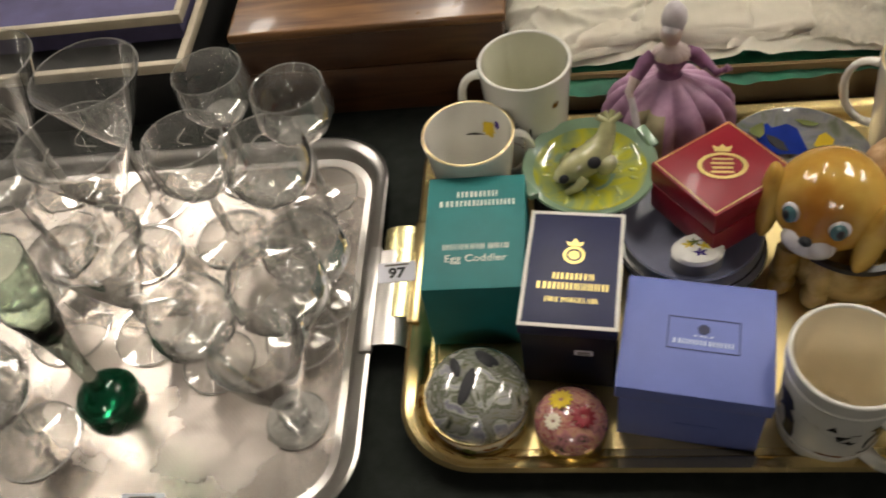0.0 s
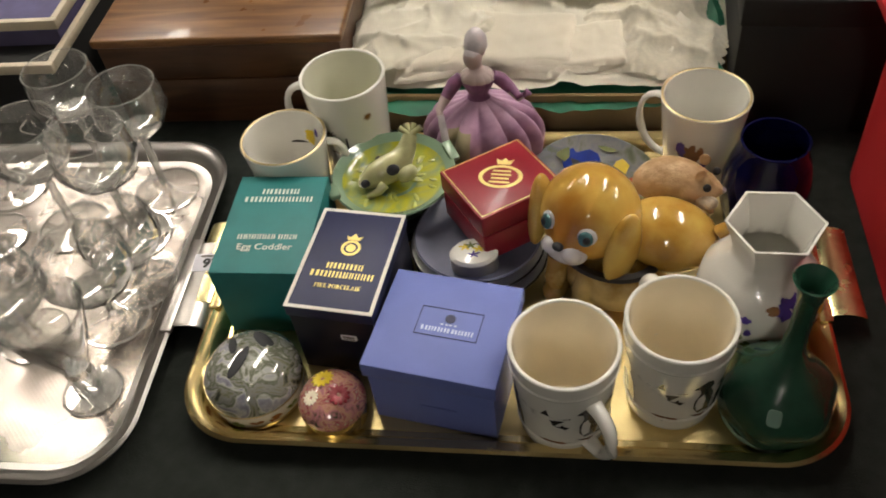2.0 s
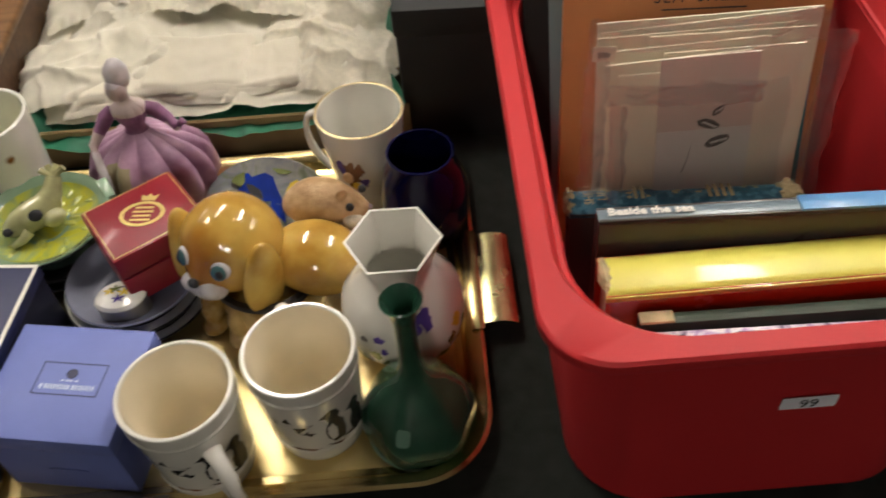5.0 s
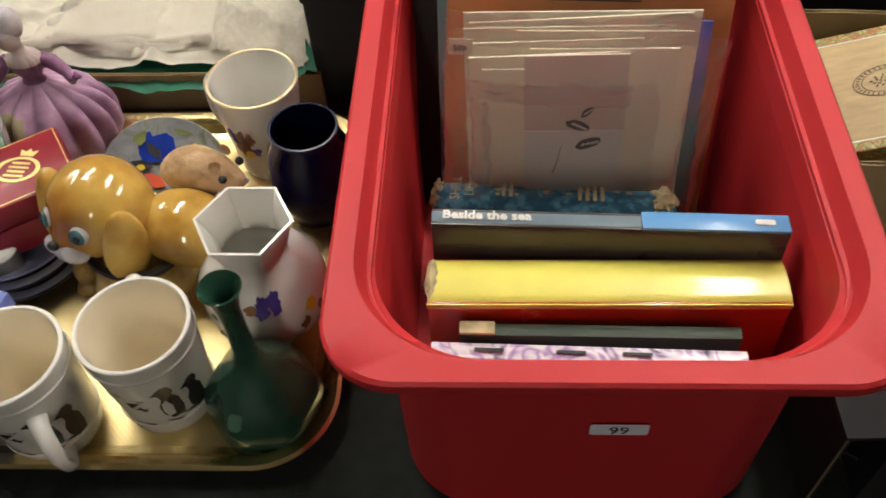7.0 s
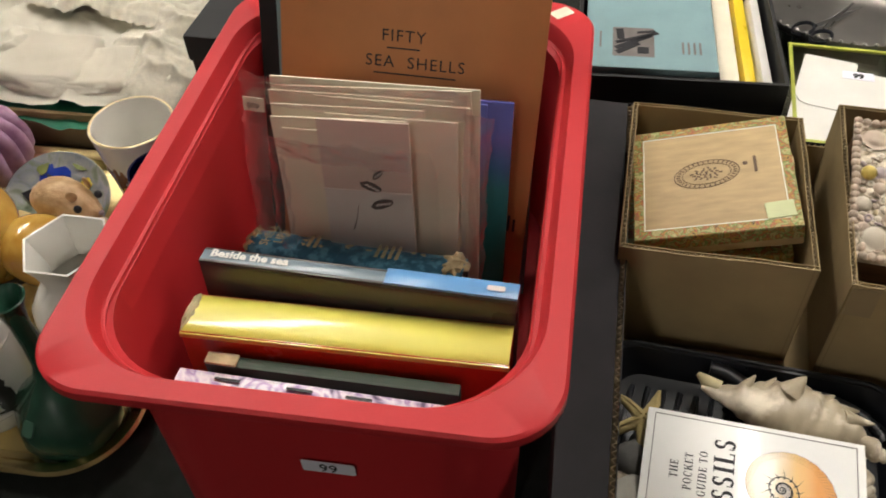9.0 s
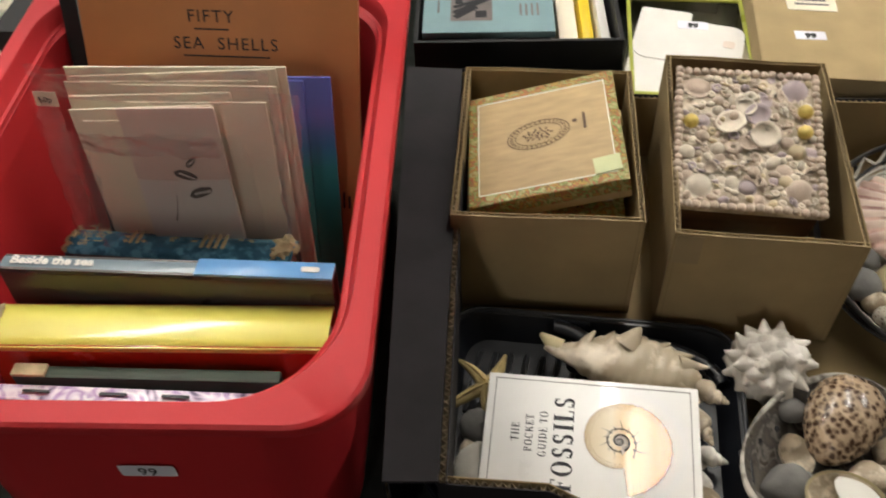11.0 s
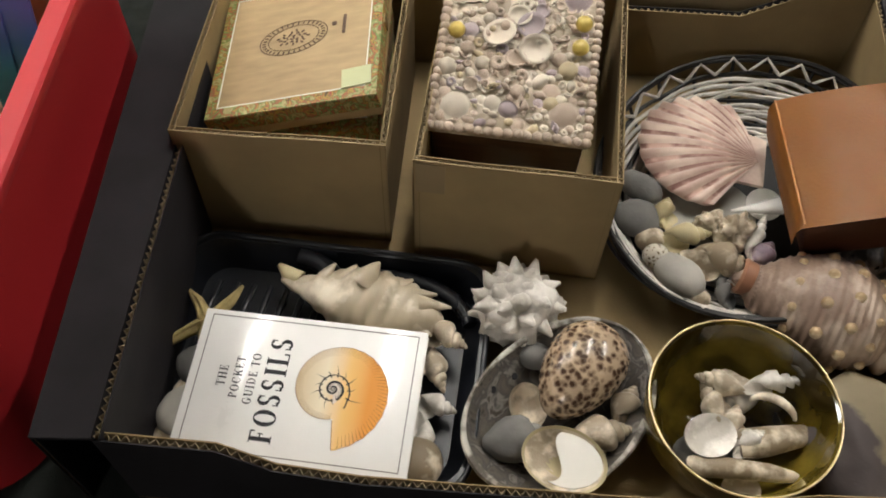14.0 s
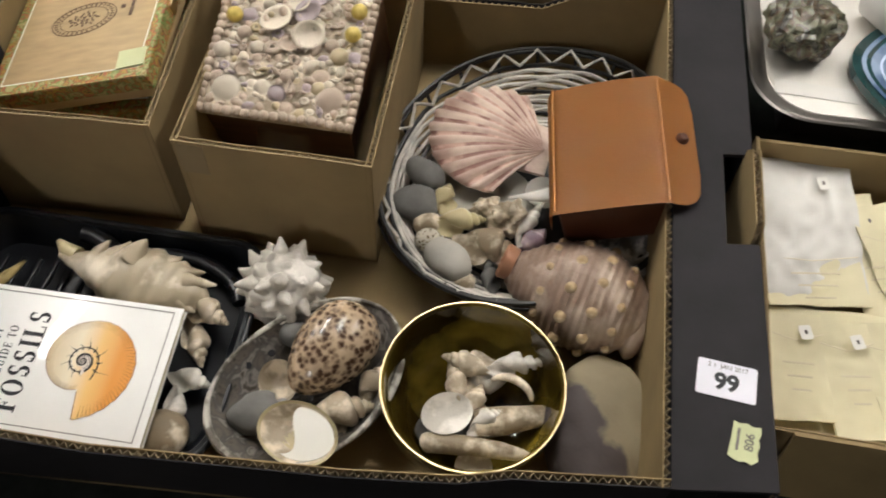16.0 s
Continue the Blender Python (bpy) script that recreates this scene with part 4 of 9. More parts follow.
m1, w1 = mug(0.405, 0.640, -48, 0.034, 0.0412, 0.1035, "white china mug with dark puffin print and cream inside", (0.027, 0.055), inner=CHINA_C, group="puffin mugs", hy=0.42, handle_r=0.0062)
m2, w2 = mug(0.485, 0.676, 118, 0.0345, 0.0412, 0.1035, "white china mug with puffin print, cream inside, handle turned away", (0.026, 0.055), inner=CHINA_C, group="puffin mugs", hy=0.6, handle_r=0.0062)
PUFFIN = [(-0.2, -1), (0.25, -1), (0.34, -0.5), (0.3, 0.1), (0.12, 0.42), (0.22, 0.62), (0.1, 0.92), (-0.14, 1.0), (-0.36, 0.86), (-0.62, 0.66), (-0.36, 0.58), (-0.3, 0.3), (-0.46, -0.1), (-0.44, -0.6)]
BELLY = [(-0.36, 0.05), (-0.16, 0.2), (-0.02, -0.2), (-0.06, -0.75), (-0.3, -0.8), (-0.4, -0.4)]
FLYER = [(-1.0, 0.35), (-0.4, 0.18), (-0.15, 0.3), (0.1, 1.0), (0.22, 0.25), (0.7, 0.05), (1.0, 0.12), (0.75, -0.12), (0.2, -0.2), (0.35, -0.85), (-0.05, -0.3), (-0.45, -0.12)]
GROUND = [(-1, 0.2), (-0.5, 0.45), (0, 0.15), (0.5, 0.5), (1, 0.1), (0.8, -0.5), (0.3, -0.2), (-0.2, -0.7), (-0.7, -0.2)]


def decal(parent, name, material, outline, th, z, wall, sx, sy, lift=0.0004, lab=""):
    """A printed silhouette wrapped on a round wall at the angle th and the height z."""
    bm = bmesh.new()
    vs = []
    for u, v in outline:
        zz = z + v * sy
        rr = wall(zz) + lift
        t = radians(th) + u * sx / rr
        vs.append(bm.verts.new((rr * math.cos(t), rr * math.sin(t), zz)))
    bmesh.ops.triangulate(bm, faces=[bm.faces.new(vs)])
    return part(name, bm, material, parent, lab, smooth=0)


for mg, w, base in ((m1, w1, -48), (m2, w2, 118)):
    for shape, a, z, sx, sy, mm, lift in [(PUFFIN, -152, 0.036, 0.020, 0.024, TRANSFER, 0.0004), (BELLY, -152, 0.036, 0.020, 0.024, CHINA, 0.0008), (FLYER, -104, 0.050, 0.015, 0.010, TRANSFER, 0.0004), (FLYER, -84, 0.040, 0.005, 0.004, TRANSFER, 0.0004), (PUFFIN, -50, 0.042, 0.015, 0.019, TRANSFER, 0.0004), (BELLY, -50, 0.042, 0.015, 0.019, CHINA, 0.0008), (GROUND, -128, 0.015, 0.018, 0.005, TRANSFER, 0.0004), (GROUND, -78, 0.017, 0.016, 0.0035, BROWNPR, 0.0004), (GROUND, -45, 0.020, 0.010, 0.004, TRANSFER, 0.0004), (PUFFIN, -20, 0.036, 0.014, 0.018, TRANSFER, 0.0004)]:
        decal(mg, "bird_print", mm, shape, a - base, 0.004 + z * 1.12, w, sx * 1.35, sy * 1.2, lift)
    part("moulded_ring", lathe([(w(0.020) + 0.0001, 0.018), (w(0.020) + 0.0012, 0.020), (w(0.022) + 0.0001, 0.022)], 48), CHINA, mg)
    part("moulded_ring", lathe([(w(0.088) + 0.0001, 0.086), (w(0.088) + 0.0010, 0.088), (w(0.090) + 0.0001, 0.090)], 48), CHINA, mg)
m3, w3 = mug(0.492, 0.936, 160, 0.029, 0.041, 0.103, "tall white china mug with gilt rim and a printed crest", (0.03, 0.07), rim=GILT, hy=0.52, handle_r=0.004)
for k, (a, z, sx, sy, mm) in enumerate([(-105, 0.055, 0.013, 0.02, BROWNPR), (-118, 0.062, 0.006, 0.012, VIOLET), (-90, 0.062, 0.006, 0.01, BROWNPR), (-100, 0.04, 0.008, 0.006, YELLOWP), (-84, 0.045, 0.005, 0.008, VIOLET)]):
    splat(m3, "crest_print", mm, a - 160, z, w3, sx, sy, k + 40)
m4, w4 = mug(0.152, 0.905, 195, 0.034, 0.042, 0.122, "tall white china mug with brown seaside print", (0.022, 0.056), hy=0.70, handle_r=0.0045, inner=mat("ivory_glaze", (0.72, 0.71, 0.58), 0.14, var=0.03, coat=0.4))
STAR = [((1.0 if k % 2 else 0.42) * math.cos(k * 0.2618), (1.0 if k % 2 else 0.42) * math.sin(k * 0.2618)) for k in range(24)]
for shape, a, z, sx, sy, mm in [(STAR, -103, 0.076, 0.009, 0.009, TRANSFER), ([(-1, 0.1), (1, 0.1), (1, -0.1), (-1, -0.1)], -78, 0.062, 0.009, 0.008, TRANSFER), ([(-0.12, 1), (0.12, 1), (0.12, -1), (-0.12, -1)], -78, 0.060, 0.008, 0.014, TRANSFER), (GROUND, -66, 0.048, 0.018, 0.006, BROWNPR), (STAR, -42, 0.094, 0.006, 0.006, BROWNPR), (FLYER, -124, 0.088, 0.008, 0.003, BROWNPR), (GROUND, -92, 0.054, 0.010, 0.003, BROWNPR)]:
    decal(m4, "seaside_print", mm, shape, a - 195, z, w4, sx, sy)
m5, w5 = mug(0.110, 0.838, 20, 0.029, 0.0415, 0.096, "white china mug with gilt rim and flowers printed inside", (0.02, 0.05), rim=GILT, hy=0.6, handle_r=0.005)
for k, (a, z, sx, sy, mm) in enumerate([(-70, 0.055, 0.012, 0.005, BROWNPR), (-45, 0.05, 0.012, 0.006, TRANSFER), (-100, 0.06, 0.008, 0.006, OLIVEPR)]):
    splat(m5, "flower_print", mm, a - 20, z, w5, sx, sy, k + 80)
for k, (a, z, sx, sy, mm) in enumerate([(70, 0.07, 0.009, 0.010, YELLOWP), (55, 0.078, 0.004, 0.005, VIOLET), (95, 0.062, 0.011, 0.0015, TRANSFER)]):
    splat(m5, "inside_print", mm, a - 20, z, lambda zz: w5(zz) - 0.0052, sx, sy, k + 90)

# frog dish on two dark saucers
for k in range(2):
    ds = thing("dark_saucer", 0.212 + 0.003 * k, 0.836, FZ + 0.013 * k, 0, "dark brown glazed saucer stacked under a green dish", "saucer", "saucers under the frog dish")
    part("body", lathe([(0, 0.003), (0.028, 0.003), (0.029, 0), (0.033, 0), (0.036, 0.006), (0.047, 0.0145), (0.0482, 0.016), (0.047, 0.0172), (0.034, 0.0105), (0, 0.0085)], 40), DARKRIM, ds)
fr = thing("frog_dish", 0.2155, 0.836, FZ + 0.0265, 10, "round green glazed dish with lime centre and pottery frog", "dish")
part("plate", lathe([(0, 0.006), (0.024, 0.006), (0.026, 0), (0.030, 0), (0.034, 0.012), (0.057, 0.0345), (0.0592, 0.037), (0.058, 0.0385), (0.0515, 0.0345), (0.044, 0.0285), (0, 0.0255)], 56), PLATEG, fr)
part("glaze_centre", lathe([(0.0495, 0.0334), (0.044, 0.0292), (0.02, 0.0268), (0, 0.0262)], 48), FROGPL, fr, "lime yellow glaze pool")
rnd = random.Random(31)
for k in range(26):
    a, q = rnd.uniform(0, 6.28), rnd.uniform(0.016, 0.043)
    part("moulded_leaf", blob(rnd.uniform(0.004, 0.008), 0.0024, 0.0009, seg=2), FROGPL, fr).matrix_basis = pose(q * math.cos(a), q * math.sin(a), 0.0262 + 0.0028 * (q / 0.044) ** 2 + 0.0004, 0, 0, math.degrees(a) + rnd.uniform(-30, 30))
for a in (28, 205):
    lug = part("lug", block(0.024, 0.010, 0.006, None, 0.0022), PLATEG, fr)
    lug.matrix_basis = pose(0.0595 * math.cos(radians(a)), 0.0595 * math.sin(radians(a)), 0.035, 0, -12, a + 90)
# the frog lies nose down with its hind feet up on the rim
bm = bmesh.new()
tube([(-0.031, -0.012, 0.0345), (-0.027, -0.011, 0.0365), (-0.016, -0.008, 0.041), (-0.003, -0.002, 0.0445), (0.009, 0.006, 0.049), (0.015, 0.013, 0.058), (0.018, 0.020, 0.067)], [0.003, 0.0075, 0.0125, 0.0140, 0.0120, 0.0085, 0.0066], 18, bm)
blob(0.0105, 0.008, 0.0085, pose(0.004, 0.016, 0.042, 0, 0, 40), bm)
blob(0.0105, 0.008, 0.0085, pose(0.014, -0.006, 0.042, 0, 0, 40), bm)
part("frog", bm, FROGM, fr, "olive glazed frog climbing", smooth=75)
for a, b in (((0.017, 0.019, 0.067), (0.008, 0.022, 0.0735)), ((0.018, 0.020, 0.067), (0.014, 0.026, 0.0745)), ((0.018, 0.020, 0.067), (0.022, 0.027, 0.0740)), ((0.019, 0.019, 0.067), (0.029, 0.022, 0.0735))):
    part("webbed_foot", tube([a, ((a[0] + b[0]) / 2, (a[1] + b[1]) / 2, (a[2] + b[2]) / 2 + 0.0006), b], [0.0036, 0.0026, 0.0032], 8), FROGM, fr, smooth=75)
for pts in ([(-0.012, 0.004, 0.040), (-0.016, 0.014, 0.036), (-0.024, 0.013, 0.030)], [(-0.006, -0.018, 0.040), (-0.012, -0.024, 0.036), (-0.022, -0.024, 0.030)]):
    part("leg", tube(pts, [0.0052, 0.0042, 0.0028], 8), FROGM, fr, smooth=75)
for k, (px_, py_, pz_, rr_) in enumerate([(-0.0235, -0.0195, 0.0425, 0.0046), (0.003, -0.0125, 0.0525, 0.0062), (-0.013, 0.004, 0.0500, 0.0048)]):
    e = part("dark_spot", blob(rr_, rr_ * 0.85, 0.0022, None), INK, fr)
    e.matrix_basis = pose(px_, py_, pz_, 48, 0, 20 if k < 2 else -60)


# lady figurine, one plain mesh
def skirt(prof, n=144):
    """A gathered crinoline with deep uneven pleats running to the waist, fuller behind."""
    bm = bmesh.new()
    rings = []
    for r, z in prof:
        ring = []
        for k in range(n):
            a = 2 * math.pi * k / n
            w = 13 * a + 1.3 * math.sin(2 * a) + 8 * z
            pleat = abs(math.sin(w / 2)) ** 0.7 - 0.6
            rr = r * (1 + 0.24 * pleat * min(1, max(0, (r - 0.008) / 0.03)) * (1 if z > 0.012 else 0.4))
            ring.append(bm.verts.new((rr * math.cos(a) * (1.04 if math.cos(a) > 0 else 0.96), rr * 0.8 * math.sin(a), z)))
        rings.append(ring)
    for a, b in zip(rings, rings[1:]):
        for k in range(n):
            bm.faces.new((a[k], a[(k + 1) % n], b[(k + 1) % n], b[k]))
    bm.faces.new(rings[0])
    bm.faces.new(rings[-1])
    return bm


bm = skirt([(0.047, 0), (0.0495, 0.004), (0.053, 0.012), (0.0565, 0.022), (0.0575, 0.034), (0.056, 0.046), (0.051, 0.057), (0.043, 0.066), (0.031, 0.0735), (0.019, 0.079), (0.0115, 0.083), (0.0095, 0.088), (0.0115, 0.093), (0.0145, 0.099), (0.0168, 0.106), (0.0155, 0.111), (0.0098, 0.1145), (0.0058, 0.1175), (0.0055, 0.124)])
skirt_faces = len(bm.faces)
blob(0.0092, 0.0102, 0.0122, pose(-0.0015, -0.004, 0.132), bm)
blob(0.0110, 0.0118, 0.0150, pose(0.001, 0.003, 0.1435, -8, 0, 0), bm, 0.08, 150)
head_faces = len(bm.faces)
tube([(-0.015, 0, 0.107), (-0.022, -0.004, 0.101), (-0.030, -0.012, 0.090), (-0.036, -0.021, 0.082), (-0.034, -0.027, 0.078)], [0.0058, 0.0072, 0.0056, 0.0040, 0.003], 12, bm)
tube([(0.015, 0.002, 0.107), (0.023, 0.004, 0.101), (0.033, 0.002, 0.091), (0.041, -0.006, 0.087), (0.046, -0.009, 0.093)], [0.0058, 0.0072, 0.0056, 0.0040, 0.003], 12, bm)
tube([(0.046, -0.009, 0.093), (0.049, -0.010, 0.097), (0.053, -0.009, 0.094)], [0.002, 0.0042, 0.001], 8, bm)
arm_faces = len(bm.faces)
tube([(-0.034, -0.026, 0.080), (-0.031, -0.034, 0.068), (-0.028, -0.041, 0.054), (-0.024, -0.047, 0.040)], [0.0035, 0.0042, 0.0046, 0.002], 12, bm, flat=0.6)
lady = solo("lady_figurine", bm, LADYV, pose(0.278, 0.934, FZ, 0, 0, 5), "violet porcelain figurine in a pleated crinoline skirt with pale hair", "figurine", smooth=70)
for mm in (mat("pale_lilac_bisque", (0.60, 0.55, 0.57), 0.5, var=0.12, scale=120), mat("flesh_bisque", (0.52, 0.42, 0.40), 0.5, var=0.06), mat("dark_violet_bisque", (0.23, 0.10, 0.2), 0.45, var=0.3, scale=90), mat("cream_olive_bisque", (0.42, 0.37, 0.22), 0.45, var=0.2, scale=80)):
    lady.data.materials.append(mm)
for k, f in enumerate(lady.data.polygons):
    c = f.center
    if k < skirt_faces:
        f.material_index = (2 if c.z > 0.104 else 3) if c.z > 0.082 else (4 if c.z < 0.067 and c.y < 0 and abs(c.x + 0.016 + 0.16 * (0.067 - c.z)) < 0.0125 + 0.12 * (0.067 - c.z) else 0)
    elif k < head_faces:
        f.material_index = 2 if c.z < 0.138 and c.y < 0.002 else 1
    else:
        f.material_index = (3 if c.z > 0.09 else 2) if k < arm_faces else 1

# plates stack and pill box
pl = thing("saucer_stack_plate", 0.306, 0.793, FZ, 0, "grey-blue ware saucer with dark edge, stacked under others", "saucer", "stacked saucers")
part("body", lathe([(0, 0.004), (0.03, 0.004), (0.032, 0), (0.036, 0), (0.04, 0.006), (0.061, 0.0145), (0.0625, 0.016), (0.061, 0.017), (0.04, 0.0095), (0, 0.008)], 48), DARKRIM, pl)
part("rim_band", lathe([(0.0612, 0.0174), (0.056, 0.0158), (0.05, 0.0142)], 48), PAPER, pl, "white band")
p2 = copy_thing(pl, pose(0.303, 0.795, FZ + 0.011))
pl3 = thing("saucer", 0.304, 0.795, FZ + 0.022, 0, "grey-blue ware saucer holding a small box, top of a stack", "saucer", "stacked saucers")
part("body", lathe([(0, 0.004), (0.03, 0.004), (0.032, 0), (0.036, 0), (0.04, 0.006), (0.057, 0.0145), (0.0585, 0.016), (0.057, 0.017), (0.04, 0.0095), (0, 0.008)], 48), PLATE_B, pl3)
pb = thing("pill_box", 0.309, 0.759, 0.0365, 15, "small oval pewter pill box with a painted china lid", "pill box")
part("body", plate(disc(0.021, 0.016, 28), 0.017), PEWTER, pb)
part("lid", lathe([(0.0205, 0), (0.0215, 0.002), (0.019, 0.005), (0.01, 0.0068), (0, 0.007)], 28, pose(0, 0, 0.017) @ Matrix.Diagonal((1, 0.77, 1, 1))), CHINA, pb)
for k, (dx, dy, mm) in enumerate([(-0.006, 0.003, YELLOWP), (0.004, 0.0, YELLOWP), (0.007, 0.004, VIOLET), (0.0, -0.005, VIOLET), (-0.002, 0.004, OLIVEPR)]):
    s = part("painted_flower", plate([(0.006 * (0.6 + 0.4 * math.sin(5 * a)) * math.cos(a), 0.0045 * (0.6 + 0.4 * math.sin(5 * a)) * math.sin(a)) for a in np.linspace(0, 6.283, 20, endpoint=False)], 0.0005), mm, pb)
    s.matrix_basis = pose(dx * 1.2, dy * 1.2, 0.0243 - 10 * (dx * dx + dy * dy))

# puppy money box
DOGF = mat("airbrushed_honey_glaze", (0.47, 0.235, 0.035), 0.12, var=0.1, scale=22, second=(0.56, 0.36, 0.08), mix_lo=0.36, mix_hi=0.6, coat=0.6)
_n, _l = DOGF.node_tree.nodes, DOGF.node_tree.links
_src = _n["Principled BSDF"].inputs["Base Color"].links[0].from_socket
_c, _d, _r, _x = _n.new("ShaderNodeTexCoord"), _n.new("ShaderNodeVectorMath"), _n.new("ShaderNodeMapRange"), _n.new("ShaderNodeMixRGB")
_d.operation, _d.inputs[1].default_value = "DISTANCE", (0.0, -0.036, 0.096)
_r.inputs[1].default_value, _r.inputs[2].default_value, _r.inputs[3].default_value, _r.inputs[4].default_value = 0.008, 0.032, 0.75, 0.0
_x.inputs[2].default_value = (0.36, 0.10, 0.012, 1)
_l.new(_c.outputs["Object"], _d.inputs[0])
_l.new(_d.outputs["Value"], _r.inputs[0])
_l.new(_r.outputs[0], _x.inputs[0])
_l.new(_src, _x.inputs[1])
_l.new(_x.outputs[0], _n["Principled BSDF"].inputs["Base Color"])
DOGB = mat("pale_honey_glaze", (0.42, 0.25, 0.05), 0.12, var=0.2, scale=26, second=(0.62, 0.47, 0.2), mix_lo=0.42, mix_hi=0.62, coat=0.7)
MUZM = mat("grey_white_glaze", (0.58, 0.55, 0.56), 0.12, var=0.08, scale=60, coat=0.6)
dg = thing("puppy_pot", 0.405, 0.793, FZ, -25, "honey-glazed pottery puppy jar with a sad face and drooping ears", "pottery jar")
bm = lathe([(0, 0), (0.034, 0), (0.041, 0.008), (0.0445, 0.024), (0.0435, 0.038), (0.040, 0.046), (0, 0.046)], 44, pose(0.022, 0.004, 0) @ Matrix.Diagonal((1.12, 0.92, 1, 1)))
part("base", bm, DOGB, dg, "honey and cream glazed jar base")
for sx in (-0.012, 0.016):
    part("paw", blob(0.011, 0.015, 0.010, pose(sx, -0.034, 0.009, 10, 0, 0)), DOGB, dg)
    part("foreleg", tube([(sx * 1.1, -0.026, 0.042), (sx, -0.034, 0.024), (sx, -0.036, 0.010)], [0.011, 0.0105, 0.009], 14), DOGB, dg, smooth=80)
part("neck_band", lathe([(0.039, 0.045), (0.0425, 0.0475), (0.0415, 0.0515), (0.036, 0.052)], 44, pose(0.019, 0.002, 0) @ Matrix.Diagonal((1.12, 0.92, 1, 1))), DARKRIM, dg, "dark gap between jar and lid")
bm = blob(0.042, 0.034, 0.030, pose(0.058, 0.032, 0.060, 0, 8, 20), seg=4)
part("rump", bm, DOGM, dg)
part("tail", tube([(0.096, 0.046, 0.072), (0.102, 0.050, 0.080), (0.103, 0.053, 0.086)], [0.007, 0.005, 0.002], 10), DOGM, dg, smooth=80)
bm = bmesh.new()
bmesh.ops.create_icosphere(bm, subdivisions=5, radius=1)
for v in bm.verts:
    p = v.co.copy()
    q = Vector((p.x * 0.0435, p.y * 0.0415, p.z * 0.041 + 0.084))
    front = max(0.0, -p.y)
    q.x *= 1 + 0.10 * max(0, -p.z) * front - 0.06 * max(0, p.z)
    q.y -= 0.007 * math.exp(-((q.x / 0.017) ** 2) - ((q.z - 0.076) / 0.014) ** 2) * (front > 0)
    q.y += 0.004 * front * (math.exp(-(((q.x - 0.0185) / 0.010) ** 2) - ((q.z - 0.093) / 0.010) ** 2) + math.exp(-(((q.x + 0.0185) / 0.010) ** 2) - ((q.z - 0.093) / 0.010) ** 2))
    q.z += 0.0012 * math.sin(q.x * 520) * max(0, p.z) * front
    v.co = q
part("head", bm, DOGF, dg, "round head with orange brow", smooth=80)
for sx in (-1, 1):
    bm = bmesh.new()
    bmesh.ops.create_icosphere(bm, subdivisions=4, radius=1)
    for v in bm.verts:
        p = v.co
        w = 0.65 + 0.35 * (0.5 - 0.5 * p.z)
        v.co = Vector((p.x * 0.010 + 0.007 * (0.5 - 0.5 * p.z) ** 2, p.y * 0.0235 * w - 0.004 * (1 - p.z), p.z * 0.036))
        v.co.x *= sx
    e = part("ear", bm, DOGM, dg, "drooping glazed ear", smooth=80)
    e.matrix_basis = pose(0.0400 * sx, -0.010, 0.0755, 0, 6 * sx, -14 * sx)
mz = part("muzzle", blob(0.021, 0.0125, 0.0125, None, seg=4), MUZM, dg, "greyish white muzzle")
mz.matrix_basis = pose(0.0, -0.0385, 0.0715, 12, 0, 0)
for sx in (-1, 1):
    part("muzzle", blob(0.010, 0.008, 0.008, seg=3), MUZM, dg, "greyish white cheek").matrix_basis = pose(0.009 * sx, -0.0435, 0.0745)
ns = part("nose", blob(0.0052, 0.004, 0.0038, None), INK, dg)
ns.matrix_basis = pose(0.0, -0.0495, 0.0835)
for sx in (-0.0185, 0.0185):
    e = part("eye", blob(0.0082, 0.0042, 0.0080, None), MUZM, dg)
    e.matrix_basis = pose(sx, -0.0345, 0.0925, -16, 0, 24 if sx > 0 else -24)
    i = part("iris", blob(0.0066, 0.003, 0.0072, None), EYEB, e)
    i.matrix_basis = pose(-0.001 if sx > 0 else 0.001, -0.0029, -0.0006)
    i = part("pupil", blob(0.0034, 0.002, 0.0042, None), INK, e)
    i.matrix_basis = pose(0, -0.0048, -0.001)

# hamster ornament
hm_ = thing("hamster_ornament", 0.478, 0.845, FZ, 4, "small tan hamster ornament standing on a pinkish base", "ornament")
part("base", lathe([(0, 0), (0.026, 0), (0.027, 0.02), (0.024, 0.036), (0.017, 0.046), (0, 0.050)], 28), mat("pinkish_bisque", (0.36, 0.24, 0.22), 0.5, var=0.25, scale=60), hm_, "pinkish mottled base")
bm = bmesh.new()
bmesh.ops.create_icosphere(bm, subdivisions=5, radius=1)
for v in bm.verts:
    p = v.co.copy()
    f = 0.5 + 0.5 * p.x
    rr = 1.0 - 0.42 * f ** 2.6
    q = Vector((-0.004 + 0.0385 * p.x, 0.0215 * p.y * rr - 0.010 * f ** 2, 0.0762 + 0.0225 * p.z * rr + 0.004 * math.sin(math.pi * f) + 0.002 * f))
    v.co = q * (1 + 0.006 * noise.fractal(q * 320, 0.6, 2, 3))
part("body", bm, HAMM, hm_, "tan furry body with tapered head", smooth=80)
part("cheek", blob(0.010, 0.006, 0.0065, pose(0.021, -0.020, 0.0735, 0, 20, 10), rough=0.04, freq=300), SHELLC, hm_, "pale cheek")
for sx, sy in ((0.0190, -0.0195), (0.0275, 0.002)):
    e = part("eye", blob(0.0036, 0.0034, 0.0038, None), INK, hm_)
    e.matrix_basis = pose(sx, sy, 0.0895)
for sx, sy, rz in ((0.013, -0.014, 20), (0.017, 0.006, -20)):
    e = part("ear", blob(0.0050, 0.0018, 0.0062, None), HAMM, hm_)
    e.matrix_basis = pose(sx, sy, 0.0985, 0, 12, rz)
